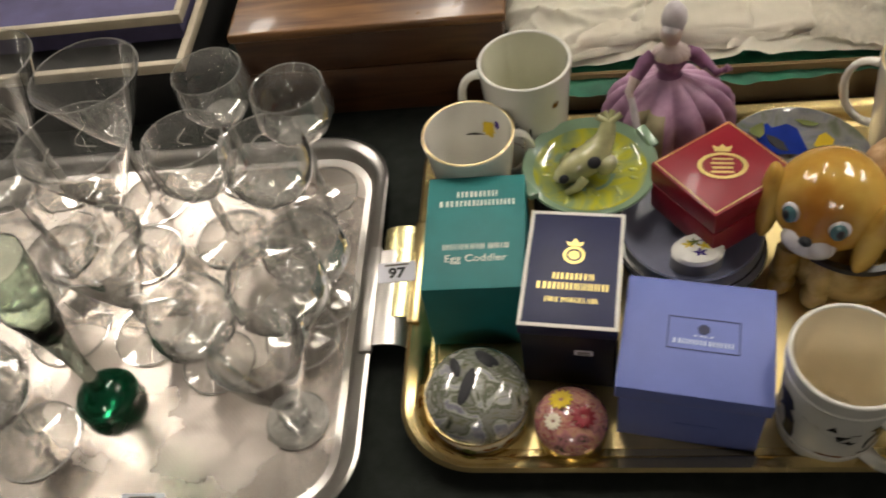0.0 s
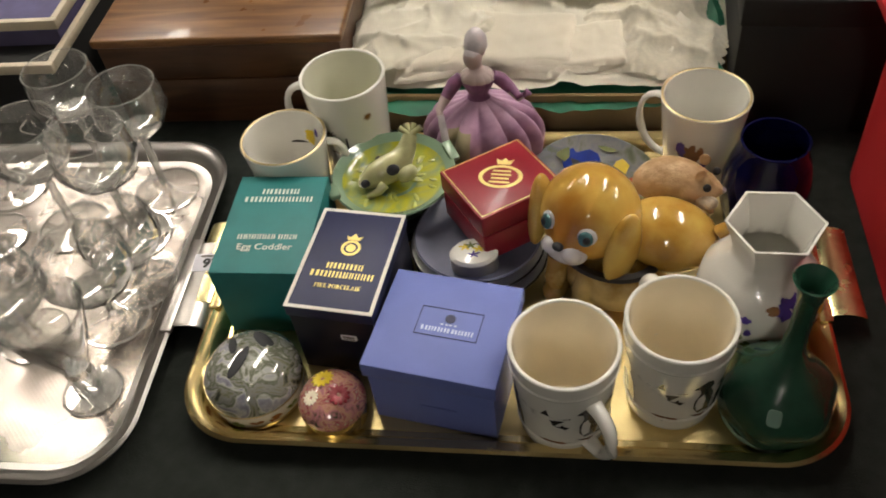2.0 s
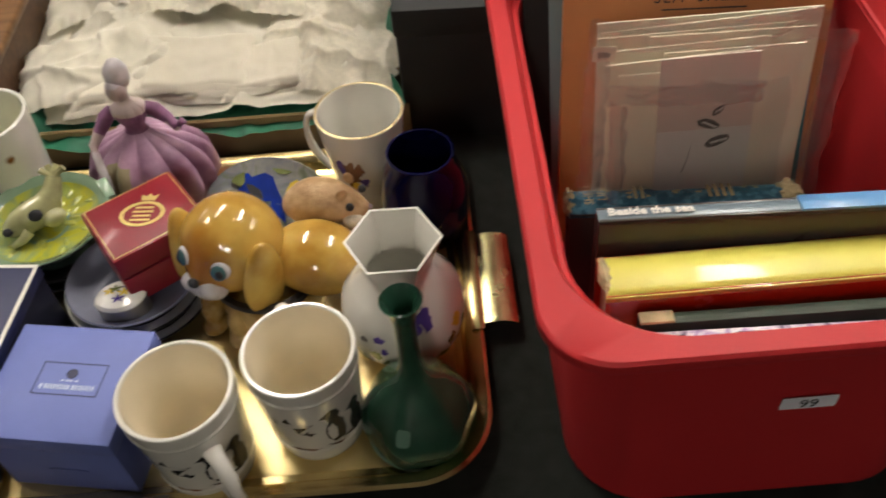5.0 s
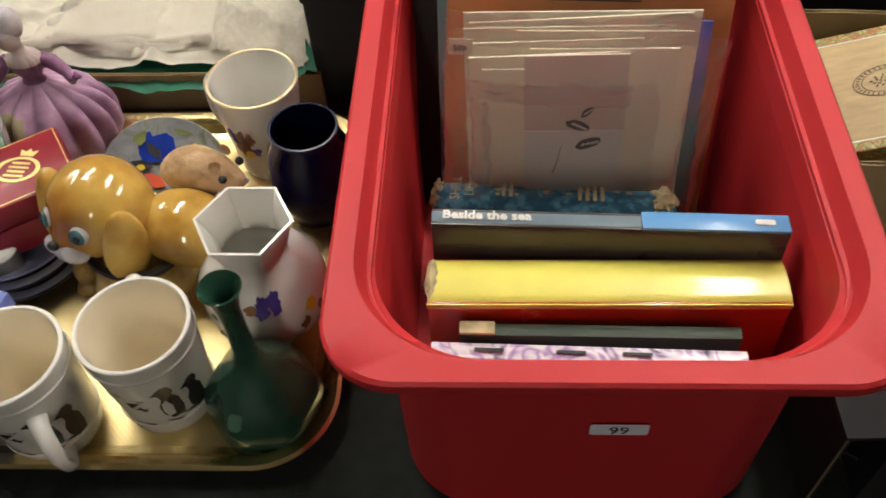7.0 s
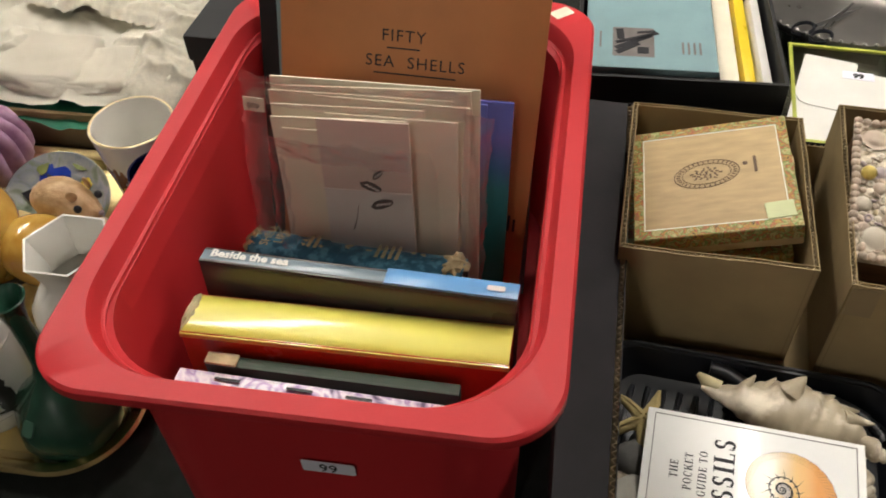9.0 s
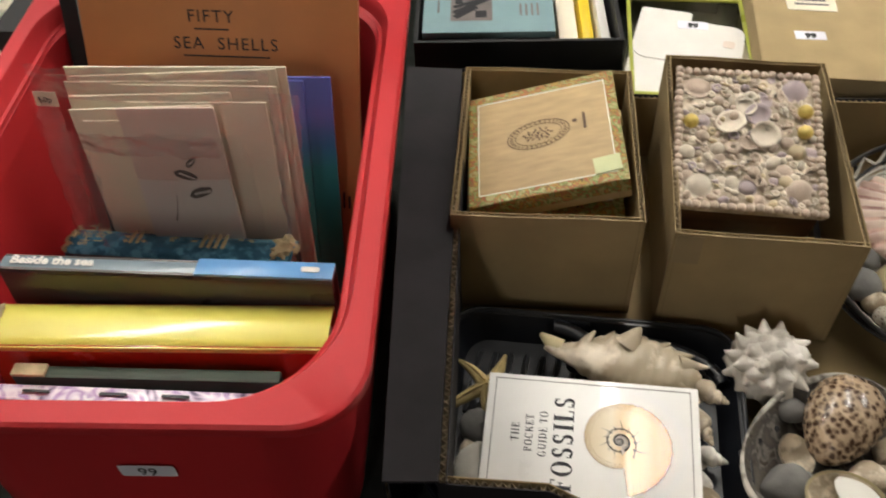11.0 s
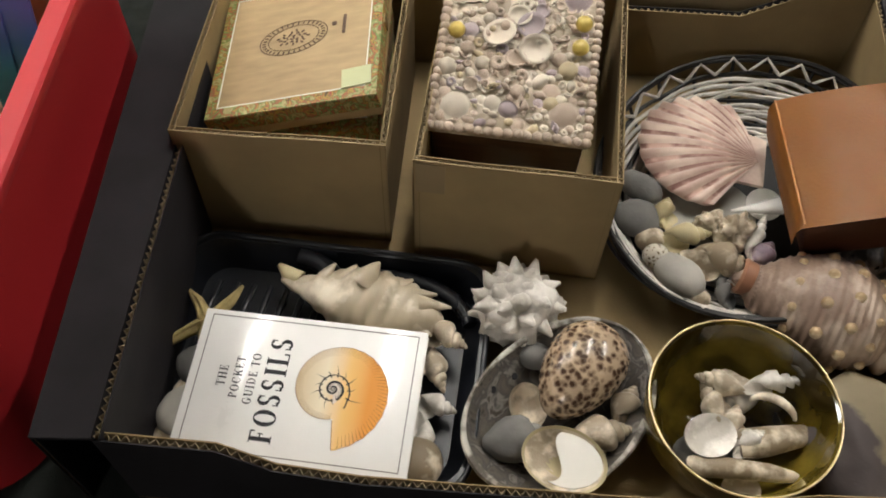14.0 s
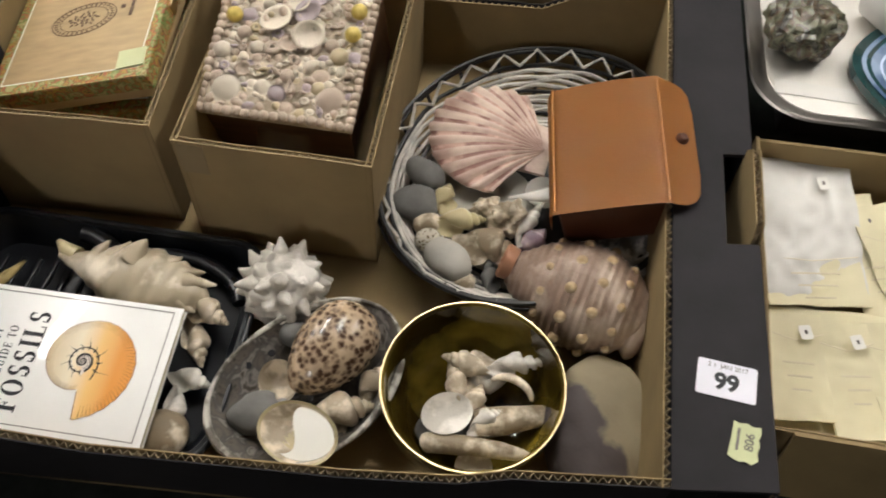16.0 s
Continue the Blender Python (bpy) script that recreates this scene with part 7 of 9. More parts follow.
# spiny white shell
mu = shell("spiny_murex", blob(0.028, 0.026, 0.024, pose(0, 0, 0.03), rough=0.3, freq=70, seg=4), SHELLW, 1.220, 0.829, CF + 0.002, 0, "chalky white spiny murex shell covered in blunt points")
rnd = random.Random(4)
for k in range(46):
    z = 1 - 2 * (k + 0.5) / 46
    a = k * 2.39996
    q = math.sqrt(1 - z * z)
    d = Vector((q * math.cos(a), q * math.sin(a), z))
    c = Vector((0, 0, 0.03)) + Vector((d.x * 0.021, d.y * 0.020, d.z * 0.018))
    ln = rnd.uniform(0.009, 0.0165)
    if c.z + d.z * ln < 0.001:
        continue
    sdir = (d.orthogonal().normalized() + Vector((rnd.uniform(-1, 1), rnd.uniform(-1, 1), 0))) * 0.0014
    bm = tube([c, c + d * ln * 0.5 + sdir, c + d * ln], [0.0085, 0.0052, 0.0014], 9)
    for v in bm.verts:
        v.co += 0.002 * noise.noise_vector(v.co * 220)
    part("spine", bm, SHELLW, mu, smooth=60)

# abalone with contents
bm = bmesh.new()
grid = []
for side in (0, 1):
    g_ = []
    for i in range(11):
        f = i / 10
        row = []
        for j in range(48):
            a = 2 * math.pi * j / 48
            rx_, ry_ = 0.0515 * (1 + 0.08 * math.cos(a + 0.8)), 0.073
            z = 0.004 + 0.030 * f ** 2.4 - (0.0022 if side else 0) + 0.0014 * noise.noise(Vector((math.cos(a) * 3, math.sin(a) * 3, f * 2))) * f
            row.append(bm.verts.new((rx_ * f * math.cos(a), ry_ * f * math.sin(a), z)))
        g_.append(row)
    for p, q in zip(g_, g_[1:]):
        for j in range(48):
            bm.faces.new((p[j], p[(j + 1) % 48], q[(j + 1) % 48], q[j]))
    grid.append(g_)
for j in range(48):
    bm.faces.new((grid[0][-1][j], grid[0][-1][(j + 1) % 48], grid[1][-1][(j + 1) % 48], grid[1][-1][j]))
bmesh.ops.remove_doubles(bm, verts=bm.verts, dist=1e-6)
ab = solo("abalone_shell", bm, ABALONE, pose(1.256, 0.760, CF, 0, 0, -38), "large open abalone shell with nacre lining, holding smaller shells", "shell")
part("pearly_rim", tube([(0.0515 * (1 + 0.08 * math.cos(a + 0.8)) * math.cos(a), 0.073 * math.sin(a), 0.0335 + 0.0014 * noise.noise(Vector((math.cos(a) * 3, math.sin(a) * 3, 2)))) for a in np.linspace(0, 2 * math.pi, 60, endpoint=False)], [0.0021 + 0.0008 * math.sin(3 * a) for a in np.linspace(0, 2 * math.pi, 60, endpoint=False)], 8, closed=True), ABRIM, ab, "worn brownish rim")
hol = bmesh.new()
for k in range(5):
    lathe([(0, 0.0006), (0.0024 - 0.0002 * k, 0.0006), (0.003 - 0.0002 * k, 0)], 10, pose(-0.041 + 0.003 * k, -0.042 + 0.018 * k, 0.0235, 0, 35, 0), hol)
part("breathing_hole", hol, INK, ab, "row of dark holes")
bm = blob(0.0265, 0.038, 0.0245, pose(0, 0, 0.024), seg=4)
for v in bm.verts:
    v.co.x *= 1 + 0.24 * v.co.y / 0.038
    v.co.z = 0.024 + (v.co.z - 0.024) * (1 + 0.2 * v.co.y / 0.038)
shell("tiger_cowrie", bm, COWRIE, 1.268, 0.783, CF + 0.012, -28, "glossy tiger cowrie shell with dark brown spots", rx=4)
bm = lathe([(0, 0), (0.0055, 0), (0.008, 0.004), (0.0075, 0.009), (0.004, 0.011), (0.0035, 0.006), (0, 0.006)], 16)
shell("shell_tip", bm, NACRE, 1.2425, 0.745, CF + 0.014, 0, "small rounded nacre top shell beside the cowrie", rx=60)
shell("pebble", blob(0.019, 0.015, 0.013, pose(0, 0, 0.013), rough=0.25, freq=45), GREYST, 1.228, 0.730, CF + 0.012, 20, "blue-grey pebble in the abalone", "pebbles", cat="pebble")
shell("pebble", blob(0.012, 0.01, 0.009, pose(0, 0, 0.009), rough=0.1), GREYST, 1.236, 0.795, CF + 0.014, 0, "small dark pebble behind the cowrie", "pebbles", cat="pebble")
shell("whelk_shell", whelk(0.052, 4.5, 0.74), SHELLC, 1.281, 0.740, CF + 0.012, 22, "fat cream whelk shell in the abalone")
shell("whelk_shell", whelk(0.036, 4, 0.80), SHELLC, 1.300, 0.765, CF + 0.014, 70, "small cream whelk shell in the abalone")
slp = shell("slipper_shell", valve(0.0225, 0.62, 0, 1.22, n=40, rings=10, t=0.0016), SHELLY, 1.262, 0.719, CF + 0.025, -12, "slipper shell showing its white inner shelf", rx=8)
part("lining", valve(0.0208, 0.60, 0, 1.22, n=40, rings=10, t=0.0004), SHELLC, slp, "pale inner lining").matrix_basis = pose(0, 0, 0.0012)
part("shelf", plate([(0.0245 * math.cos(a), 0.0180 * math.sin(a)) for a in np.linspace(-1.6, 1.6, 26)] + [(-0.004 - 0.005 * math.sin(2.4 * b), 0.0175 * math.sin(b)) for b in np.linspace(1.45, -1.45, 16)], 0.0012, pose(0.0, 0.0018, 0.0108, 0, -3, 0)), CHINA, slp, "white inner shelf")
shell("broken_whelk", valve(0.017, 0.75, 0, 0.8, n=32, rings=8), SHELLC, 1.232, 0.757, CF + 0.014, 20, "hollow broken shell piece, cream coloured", rx=12, ry=14)

# amber glass bowl
ag = thing("amber_glass_bowl", 1.368, 0.763, CF, 0, "amber brown glass bowl with gilt rim, holding small shells", "bowl")
part("body", lathe([(0, 0.0), (0.036, 0.0), (0.048, 0.01), (0.0585, 0.034), (0.0605, 0.06), (0.0598, 0.0625), (0.0575, 0.0605), (0.055, 0.036), (0.045, 0.014), (0.034, 0.006), (0, 0.005)], 64), AMBER, ag)
part("gilt_line", lathe([(0.0590, 0.0622), (0.0594, 0.0630), (0.0602, 0.0630), (0.0605, 0.0620)], 64), GILT, ag, "worn gilt rim")
BWL = [("whelk_shell", whelk(0.044, 4.5, 0.62, ridge=0.7), SHELLC, 1.3650, 0.7900, 0.024, 175, "cream knobbly whelk shell"), ("whelk_shell", whelk(0.047, 6, 0.5, ridge=0.8), SHELLW, 1.3950, 0.7940, 0.028, 14, "white ribbed spiral shell"),
       ("whelk_shell", whelk(0.040, 4, 0.62), SHELLC, 1.3590, 0.7730, 0.020, 120, "cream whelk shell"), ("whelk_shell", whelk(0.032, 4.5, 0.7), SHELLC, 1.3710, 0.7640, 0.018, 80, "smooth cream whelk shell"),
       ("cockle_shell", valve(0.0160, 0.50, 0, 1.1, n=40), SHELLW, 1.3540, 0.7510, 0.026, 30, "small white cockle shell, hollow side up"), ("whelk_shell", whelk(0.030, 4, 0.7, ridge=0.8), SHELLW, 1.3790, 0.7520, 0.022, 40, "broken cream whelk shell"),
       ("whelk_shell", whelk(0.034, 4.5, 0.75), SHELLW, 1.3780, 0.7860, 0.012, 200, "white whelk shell")]
for nm, b_, mm, dx, dy, dz, rz, lb in BWL:
    shell(nm, b_, mm, dx, dy, CF + dz, rz, lb + " in the amber bowl")
bm = tube([(-0.034, 0, 0.005), (-0.033, 0, 0.006), (-0.01, 0.001, 0.006), (0.015, 0.001, 0.0055), (0.03, 0, 0.0045), (0.036, 0.001, 0.0035)], [0.0066, 0.0070, 0.0068, 0.0058, 0.004, 0.001], 16)
shell("belemnite_fossil", bm, SHELLT, 1.3780, 0.7330, CF + 0.022, 3, "long tan belemnite fossil in the amber bowl", cat="fossil")
bm = tube([(-0.030, 0, 0.006), (-0.012, 0, 0.007), (0.012, 0.001, 0.006), (0.026, 0.002, 0.005), (0.030, 0.002, 0.004)], [0.011, 0.0105, 0.008, 0.006, 0.004], 14, flat=0.8)
shell("tan_stone_piece", bm, SHELLT, 1.4020, 0.7600, CF + 0.018, 17, "tapered tan fossil piece in the amber bowl", cat="fossil")
shell("cockle_shell", valve(0.0125, 0.3), SHELLC, 1.3770, 0.7250, CF + 0.015, 0, "small cream cockle shell at the bowl's edge", rx=20)
bm = tube([(0.0155 * math.cos(a), 0.0105 * math.sin(a), 0) for a in np.linspace(0.2, 2.9, 14)], [0.0012 + 0.0019 * math.sin(k / 13 * 3.14) for k in range(14)], 10)
shell("shell_ring", bm, SHELLC, 1.3930, 0.7720, CF + 0.036, -18, "curved broken shell lip, cream coloured", rx=12)
shell("pebble", blob(0.022, 0.014, 0.008, pose(0, 0, 0.008), rough=0.1), GREYST, 1.3550, 0.7460, CF + 0.010, 10, "dark flat pebble in the amber bowl", "pebbles", cat="pebble")

# stone in the corner
shell("large_stone", blob(0.041, 0.052, 0.024, pose(0, 0, 0.024), rough=0.22, freq=13, seed=3, seg=5), ROCK, 1.4565, 0.764, CF, -8, "smooth two-tone brown and dark grey stone", cat="stone")

# wicker basket
bk = thing("wicker_basket", 1.388, 0.965, CF, -30, "shallow oval cane basket, black and whitewashed, full of shells", "basket")
AX, AY = 0.108, 0.128
for k in range(15):
    f = 0.60 + 0.40 * k / 14
    zz = 0.006 + 0.030 * (k / 14) ** 1.6
    part("cane_ring", tube([(AX * f * math.cos(a) + 0.0012 * math.sin(9 * a + k), AY * f * math.sin(a), zz + 0.0012 * math.sin(14 * a + 2 * k)) for a in np.linspace(0, 2 * math.pi, 72, endpoint=False)], 0.0019, 6, closed=True), WICKB if k % 5 == 4 else WICKW, bk)
for k in range(22):
    a = 2 * math.pi * k / 22
    part("rib", tube([(AX * f * math.cos(a), AY * f * math.sin(a), z - 0.002) for f, z in ((0.58, 0.006), (0.8, 0.014), (1.0, 0.034), (1.055, 0.046))], 0.0016, 6), WICKB, bk)
part("woven_base", lathe([(0, 0), (0.62, 0), (0.62, 0.004), (0, 0.004)], 40, Matrix.Diagonal((AX, AY, 1, 1))), WICKB, bk)
for k, (f, z, r_) in enumerate(((1.075, 0.048, 0.0020), (1.062, 0.0455, 0.0017), (1.085, 0.0445, 0.0016))):
    part("rim", tube([(AX * (f + 0.006 * math.sin(4 * a + 2 * k)) * math.cos(a), AY * (f - 0.006 + 0.006 * math.sin(4 * a + 2 * k)) * math.sin(a), z + 0.0018 * math.sin(5 * a + k)) for a in np.linspace(0, 2 * math.pi, 72, endpoint=False)], r_, 6, closed=True), WICKB, bk, "twisted black cane rim")
Z = 26
for k in range(Z):
    a0, a1, a2 = (2 * math.pi * (k + q) / Z for q in (0, 0.5, 1))
    p = lambda a, f, z: (AX * f * math.cos(a), AY * f * math.sin(a), z)
    part("zigzag_cane", tube([p(a0, 1.0, 0.0365), p(a1, 1.055, 0.0475), p(a2, 1.0, 0.0365)], 0.0015, 6), WICKW, bk)


def scallop(r=0.05, ribs=13):
    bm = bmesh.new()
    grid = []
    for side in (0, 1):
        g_ = []
        for i in range(15):
            f = i / 14
            row = []
            for j in range(ribs * 6 + 1):
                u = j / (ribs * 6)
                a = radians(-62 + 124 * u)
                rib = math.cos(2 * math.pi * ribs * u)
                R = r * 2 * f * (0.3 + 0.7 * math.cos(a)) * (1 + 0.014 * rib * f)
                z = 0.010 * math.sin(math.pi * min(1, f * 0.92 + 0.08)) * math.cos(a * 0.9) + 0.0016 * rib * f - (0.0018 if side else 0)
                row.append(bm.verts.new((-R * math.cos(a), R * math.sin(a), z + 0.003)))
            g_.append(row)
        for p, q in zip(g_, g_[1:]):
            for j in range(ribs * 6):
                bm.faces.new((p[j], p[j + 1], q[j + 1], q[j])).material_index = 1 if math.cos(2 * math.pi * (j + 0.5) / 6) < -0.2 else 0
        grid.append(g_)
    for j in range(ribs * 6):
        bm.faces.new((grid[0][-1][j], grid[0][-1][j + 1], grid[1][-1][j + 1], grid[1][-1][j]))
    plate([(0.0, 0.0), (-0.022, 0.026), (0.004, 0.024), (0.006, -0.024), (-0.022, -0.026)], 0.003, pose(0, 0, 0.003), bm)
    return bm


sca = shell("scallop_shell", scallop(0.0475), SCALLOP, 1.392, 0.985, CF + 0.034, -8, "pink and cream ribbed scallop shell in the basket", ry=4)
sca.data.materials.append(SCALLOPL)
shell("flat_shell", valve(0.038, 0.1, 0, 1.05), PALEST, 1.352, 0.938, CF + 0.024, 0, "pale grey flat shell under the scallop")
for nm, x, y, a_, b_, c_, mm, rz, z, lb in [("pebble", 1.302, 0.946, 0.019, 0.012, 0.011, GREYST, -35, 0.026, "small grey-blue pebble"), ("pebble", 1.300, 0.919, 0.019, 0.016, 0.012, GREYST, 0, 0.020, "dark slate pebble"), ("pebble", 1.333, 0.872, 0.021, 0.015, 0.013, PALEST, -35, 0.020, "smooth pale oval pebble"), ("pebble", 1.316, 0.886, 0.0105, 0.010, 0.009, SPECK, 0, 0.024, "small speckled round shell"), ("pebble", 1.348, 0.858, 0.009, 0.008, 0.007, SHELLT, 10, 0.02, "brownish grey pebble"), ("pebble", 1.312, 0.903, 0.012, 0.010, 0.009, SHELLT, 10, 0.02, "small tan pebble")]:
    shell(nm, blob(a_, b_, c_, pose(0, 0, c_), rough=0.12 if mm is GREYST else 0.05, freq=40, seed=rz), mm, x, y, CF + z, rz, lb + " in the basket", "pebbles", cat="pebble")
shell("whelk_shell", whelk(0.053, 4.2, 0.74), SHELLT, 1.360, 0.889, CF + 0.020, -16, "fat tan whelk shell in the basket")
shell("whelk_shell", whelk(0.036, 4, 0.80), SHELLP, 1.393, 0.898, CF + 0.020, 60, "greyish mauve whelk shell in the basket")
shell("whelk_shell", whelk(0.030, 4, 0.80, ridge=0.4), SHELLY, 1.321, 0.925, CF + 0.026, 80, "yellowish knobbly whelk shell in the basket")
shell("whelk_shell", whelk(0.046, 4, 0.6), SHELLY, 1.334, 0.906, CF + 0.024, 14, "yellow ochre open whelk shell in the basket")
for x, y, r_, mm in ((1.371, 0.915, 0.013, SHELLC), (1.356, 0.922, 0.010, SHELLC)):
    shell("knobbly_shell", blob(r_, r_ * 0.9, r_ * 0.85, pose(0, 0, r_ * 0.8), rough=0.6, freq=130, seg=4), mm, x, y, CF + 0.028, 0, "knobbly encrusted cream shell in the basket")
shell("whelk_shell", whelk(0.050, 8, 0.36, ridge=0.3), SHELLW, 1.389, 0.914, CF + 0.030, 70, "white ribbed wentletrap shell in the basket")
shell("whelk_shell", whelk(0.036, 6, 0.5, ridge=0.15), GREYST, 1.366, 0.867, CF + 0.022, 100, "dark banded spiral shell in the basket")
shell("cockle_shell", valve(0.014, 0.4), CHINA, 1.396, 0.948, CF + 0.03, 0, "white shell fragment by the leather case", rx=20)
shell("shell_spike", tube([(-0.02, -0.004, 0.004), (0.0, 0, 0.006), (0.016, 0.004, 0.008)], [0.001, 0.005, 0.0085], 12, flat=0.6), CHINA, 1.390, 0.938, CF + 0.034, 0, "smooth white pointed shell piece by the leather case")
for x, y, rz in ((1.394, 0.880, 20), (1.407, 0.884, 80), (1.381, 0.874, 140)):
    shell("shell_fragment", valve(0.011, 0.5, 0, 1.3), SHELLW, x, y, CF + 0.024, rz, "broken white shell fragment in the basket", rx=15)

# helmet shell
bm = bmesh.new()
rings = []
n = 96
HR = lambda f: 0.0395 * float(np.interp(f, [0, 0.06, 0.18, 0.32, 0.5, 0.68, 0.84, 0.95, 1], [0.24, 0.42, 0.68, 0.9, 1.02, 0.98, 0.78, 0.5, 0.22]))
for i in range(111):
    f = i / 110
    r = HR(f)
    row = []
    for j in range(n):
        a = 2 * math.pi * j / n
        gr = 0.0009 * math.cos(f * 120) * (0.6 + 0.7 * math.cos(32 * a)) + 0.0003 * math.cos(f * 30)
        row.append(bm.verts.new((-0.054 + 0.106 * f, (r + gr) * math.cos(a), (r + gr) * 0.92 * math.sin(a))))
    rings.append(row)
for a, b in zip(rings, rings[1:]):
    for j in range(n):
        bm.faces.new((a[j], a[(j + 1) % n], b[(j + 1) % n], b[j]))
bm.faces.new(rings[0])
bm.faces.new(rings[-1])
tube([(-0.046, 0, 0.0), (-0.053, 0.002, 0.004), (-0.058, 0.004, 0.008)], [0.012, 0.011, 0.010], 12, bm)
blob(0.010, 0.024, 0.018, pose(0.046, -0.006, -0.006), bm, 0.1)
hs_ = part("helmet_shell", bm, HELMET, None)
for row_, f in enumerate((0.28, 0.46, 0.64, 0.8)):
    for k in range(11):
        a = 2 * math.pi * (k + 0.5 * (row_ % 2)) / 11
        q = (0.0032, 0.0043, 0.0041, 0.0034)[row_]
        part("knob", blob(q, q, q * 1.1, seg=2), KNOBM, hs_).matrix_basis = pose(-0.054 + 0.106 * f, HR(f) * 1.01 * math.cos(a), HR(f) * 0.89 * math.sin(a))
hs_.matrix_basis = pose(1.432, 0.858, CF + 0.036, 0, 0, -14)
part("lip", lathe([(0.006, -0.006), (0.0125, -0.004), (0.0135, 0.004), (0.0115, 0.006), (0.009, 0.002)], 24, pose(-0.0555, 0.002, 0.004, 0, -82, 0)), mat("orange_shell_lip", (0.33, 0.16, 0.09), 0.4, var=0.2), hs_, "orange-brown curled lip")
tagged(hs_, "large brown helmet shell with rows of knobs", "shell", "loose shells")
shell("grey_clump", blob(0.032, 0.03, 0.02, pose(0, 0, 0.02), rough=0.6, freq=55, seg=4), FLAKE, 1.462, 0.897, CF + 0.005, 0, "grey-white crumpled shell clump against the wall")

# leather case, its lid sheet bent over the front edge and the flap
lc = thing("leather_case", 1.4333, 0.9505, 0.1035, 7, "tan leather camera case with rounded flap and stud", "leather case", ry=-16)
SEC = [(-0.0440, -0.030, 0.052), (-0.0438, -0.018, 0.055), (-0.0428, -0.008, 0.057), (-0.0400, -0.0025, 0.058), (-0.0350, 0.0, 0.059), (-0.012, 0.0012, 0.0592), (0.012, 0.0010, 0.0592), (0.0340, 0.0004, 0.0592), (0.0395, 0.0004, 0.0592), (0.0418, -0.0012, 0.0590), (0.0450, -0.0038, 0.0585), (0.0520, -0.0080, 0.0570), (0.0575, -0.0110, 0.0530), (0.0610, -0.0128, 0.0460), (0.0625, -0.0136, 0.0300)]
bm = bmesh.new()
rows = []
for x, z, hl_ in SEC:
    rows.append([bm.verts.new((x, hl_ * (2 * j / 24 - 1), z + 0.0008 * math.sin(j * 0.55 + x * 60) * (abs(x) < 0.036))) for j in range(25)])
for a, b in zip(rows, rows[1:]):
    for j in range(24):
        bm.faces.new((a[j], a[j + 1], b[j + 1], b[j]))
bmesh.ops.solidify(bm, geom=bm.faces[:], thickness=0.0028)
part("lid", bm, LEATHER, lc, "worn tan leather lid and flap in one piece", smooth=60)
for x in (-0.038, 0.0405):
    part("crease", tube([(x, -0.0575, 0.0012), (x, 0.0, 0.0018), (x, 0.0575, 0.0012)], 0.0009, 6, flat=0.6), LEATHER, lc, "raised stitched crease")
# Sides and mouth coloured dark for the shade under the propped lid.
part("body", block(0.076, 0.108, 0.044, pose(0.001, 0.001, -0.048), 0.004), LEATHERD, lc, "sides darkened for the shade under the lid")
part("body_mouth", block(0.070, 0.102, 0.002, pose(0.001, 0.001, -0.0045)), BLACKC, lc, "black sheet standing for the shade in the open case")
part("stud", lathe([(0, 0.004), (0.003, 0.0038), (0.0048, 0.0015), (0.0048, 0)], 18, pose(0.0530, 0.002, -0.0085, 0, 28, 0)), LEATHERD, lc, "round leather stud")

# shell-covered box
sx_ = thing("shell_box", 1.1945, 1.010, 0.0225, 1.0, "keepsake box with its lid crusted with small glued shells", "shell box", rx=15)
part("box_body", block(0.108, 0.128, 0.101, pose(0, 0, 0.003), 0.001), WOODD, sx_)
part("lid", block(0.114, 0.134, 0.006, pose(0, 0, 0.104), 0.001), SHELLC, sx_, "cream plaster bed")
SM = [mat("pinkish_small_shell", (0.50, 0.40, 0.31), 0.5, random=0.14, var=0.2, scale=120, bump=0.3), mat("white_small_shell", (0.60, 0.53, 0.42), 0.4, random=0.14, var=0.2, scale=120), mat("mauve_small_shell", (0.34, 0.27, 0.29), 0.4, random=0.2, var=0.2, scale=120, second=(0.48, 0.40, 0.38)), mat("ochre_small_shell", (0.52, 0.43, 0.27), 0.4, random=0.15, var=0.2, scale=120)]
bases = []
for k, bm in enumerate([blob(1, 1, 0.8, seg=2), valve(1, 0.45, n=16, rings=4, t=0.06), blob(1, 0.7, 0.6, seg=2, rough=0.15, freq=1.5), whelk(2.4, 3, 0.6, 10, 10), lathe([(0.3, 0.3), (0.6, 0.5), (0.95, 0.3), (1.0, 0.0), (0.5, 0.15)], 14)]):
    for mm in SM:
        me = bpy.data.meshes.new("small_shell")
        bm.to_mesh(me)
        me.materials.append(mm)
        me.shade_smooth()
        bases.append((k, me))
    bm.free()


def glue(kind, mi, x, y, r, z=0.11, rz=0.0, rx=0.0):
    ob = new("small_shell", bases[kind * 4 + mi][1])
    ob.parent = sx_
    ob.matrix_basis = pose(x, y, z, rx, 0, rz) @ Matrix.Scale(r, 4)


rnd = random.Random(11)
for k in range(17):
    for sy in (-1, 1):
        glue(0, 0, -0.055 + 0.11 * k / 16, sy * 0.065 + rnd.uniform(-0.0006, 0.0006), rnd.uniform(0.0034, 0.004), 0.1115)
for k in range(20):
    for sx in (-1, 1):
        glue(0, 0, sx * 0.0555 + rnd.uniform(-0.0006, 0.0006), -0.060 + 0.12 * k / 19, rnd.uniform(0.0032, 0.0039), 0.1115)
placed = []
for x, y, mi in ((-0.040, 0.050, 0), (0.040, 0.050, 2), (-0.038, -0.048, 1), (0.038, -0.047, 0)):
    glue(1, mi, x, y, 0.0125, 0.1155, rnd.uniform(0, 360), 172)
    placed.append((x, y, 0.012))
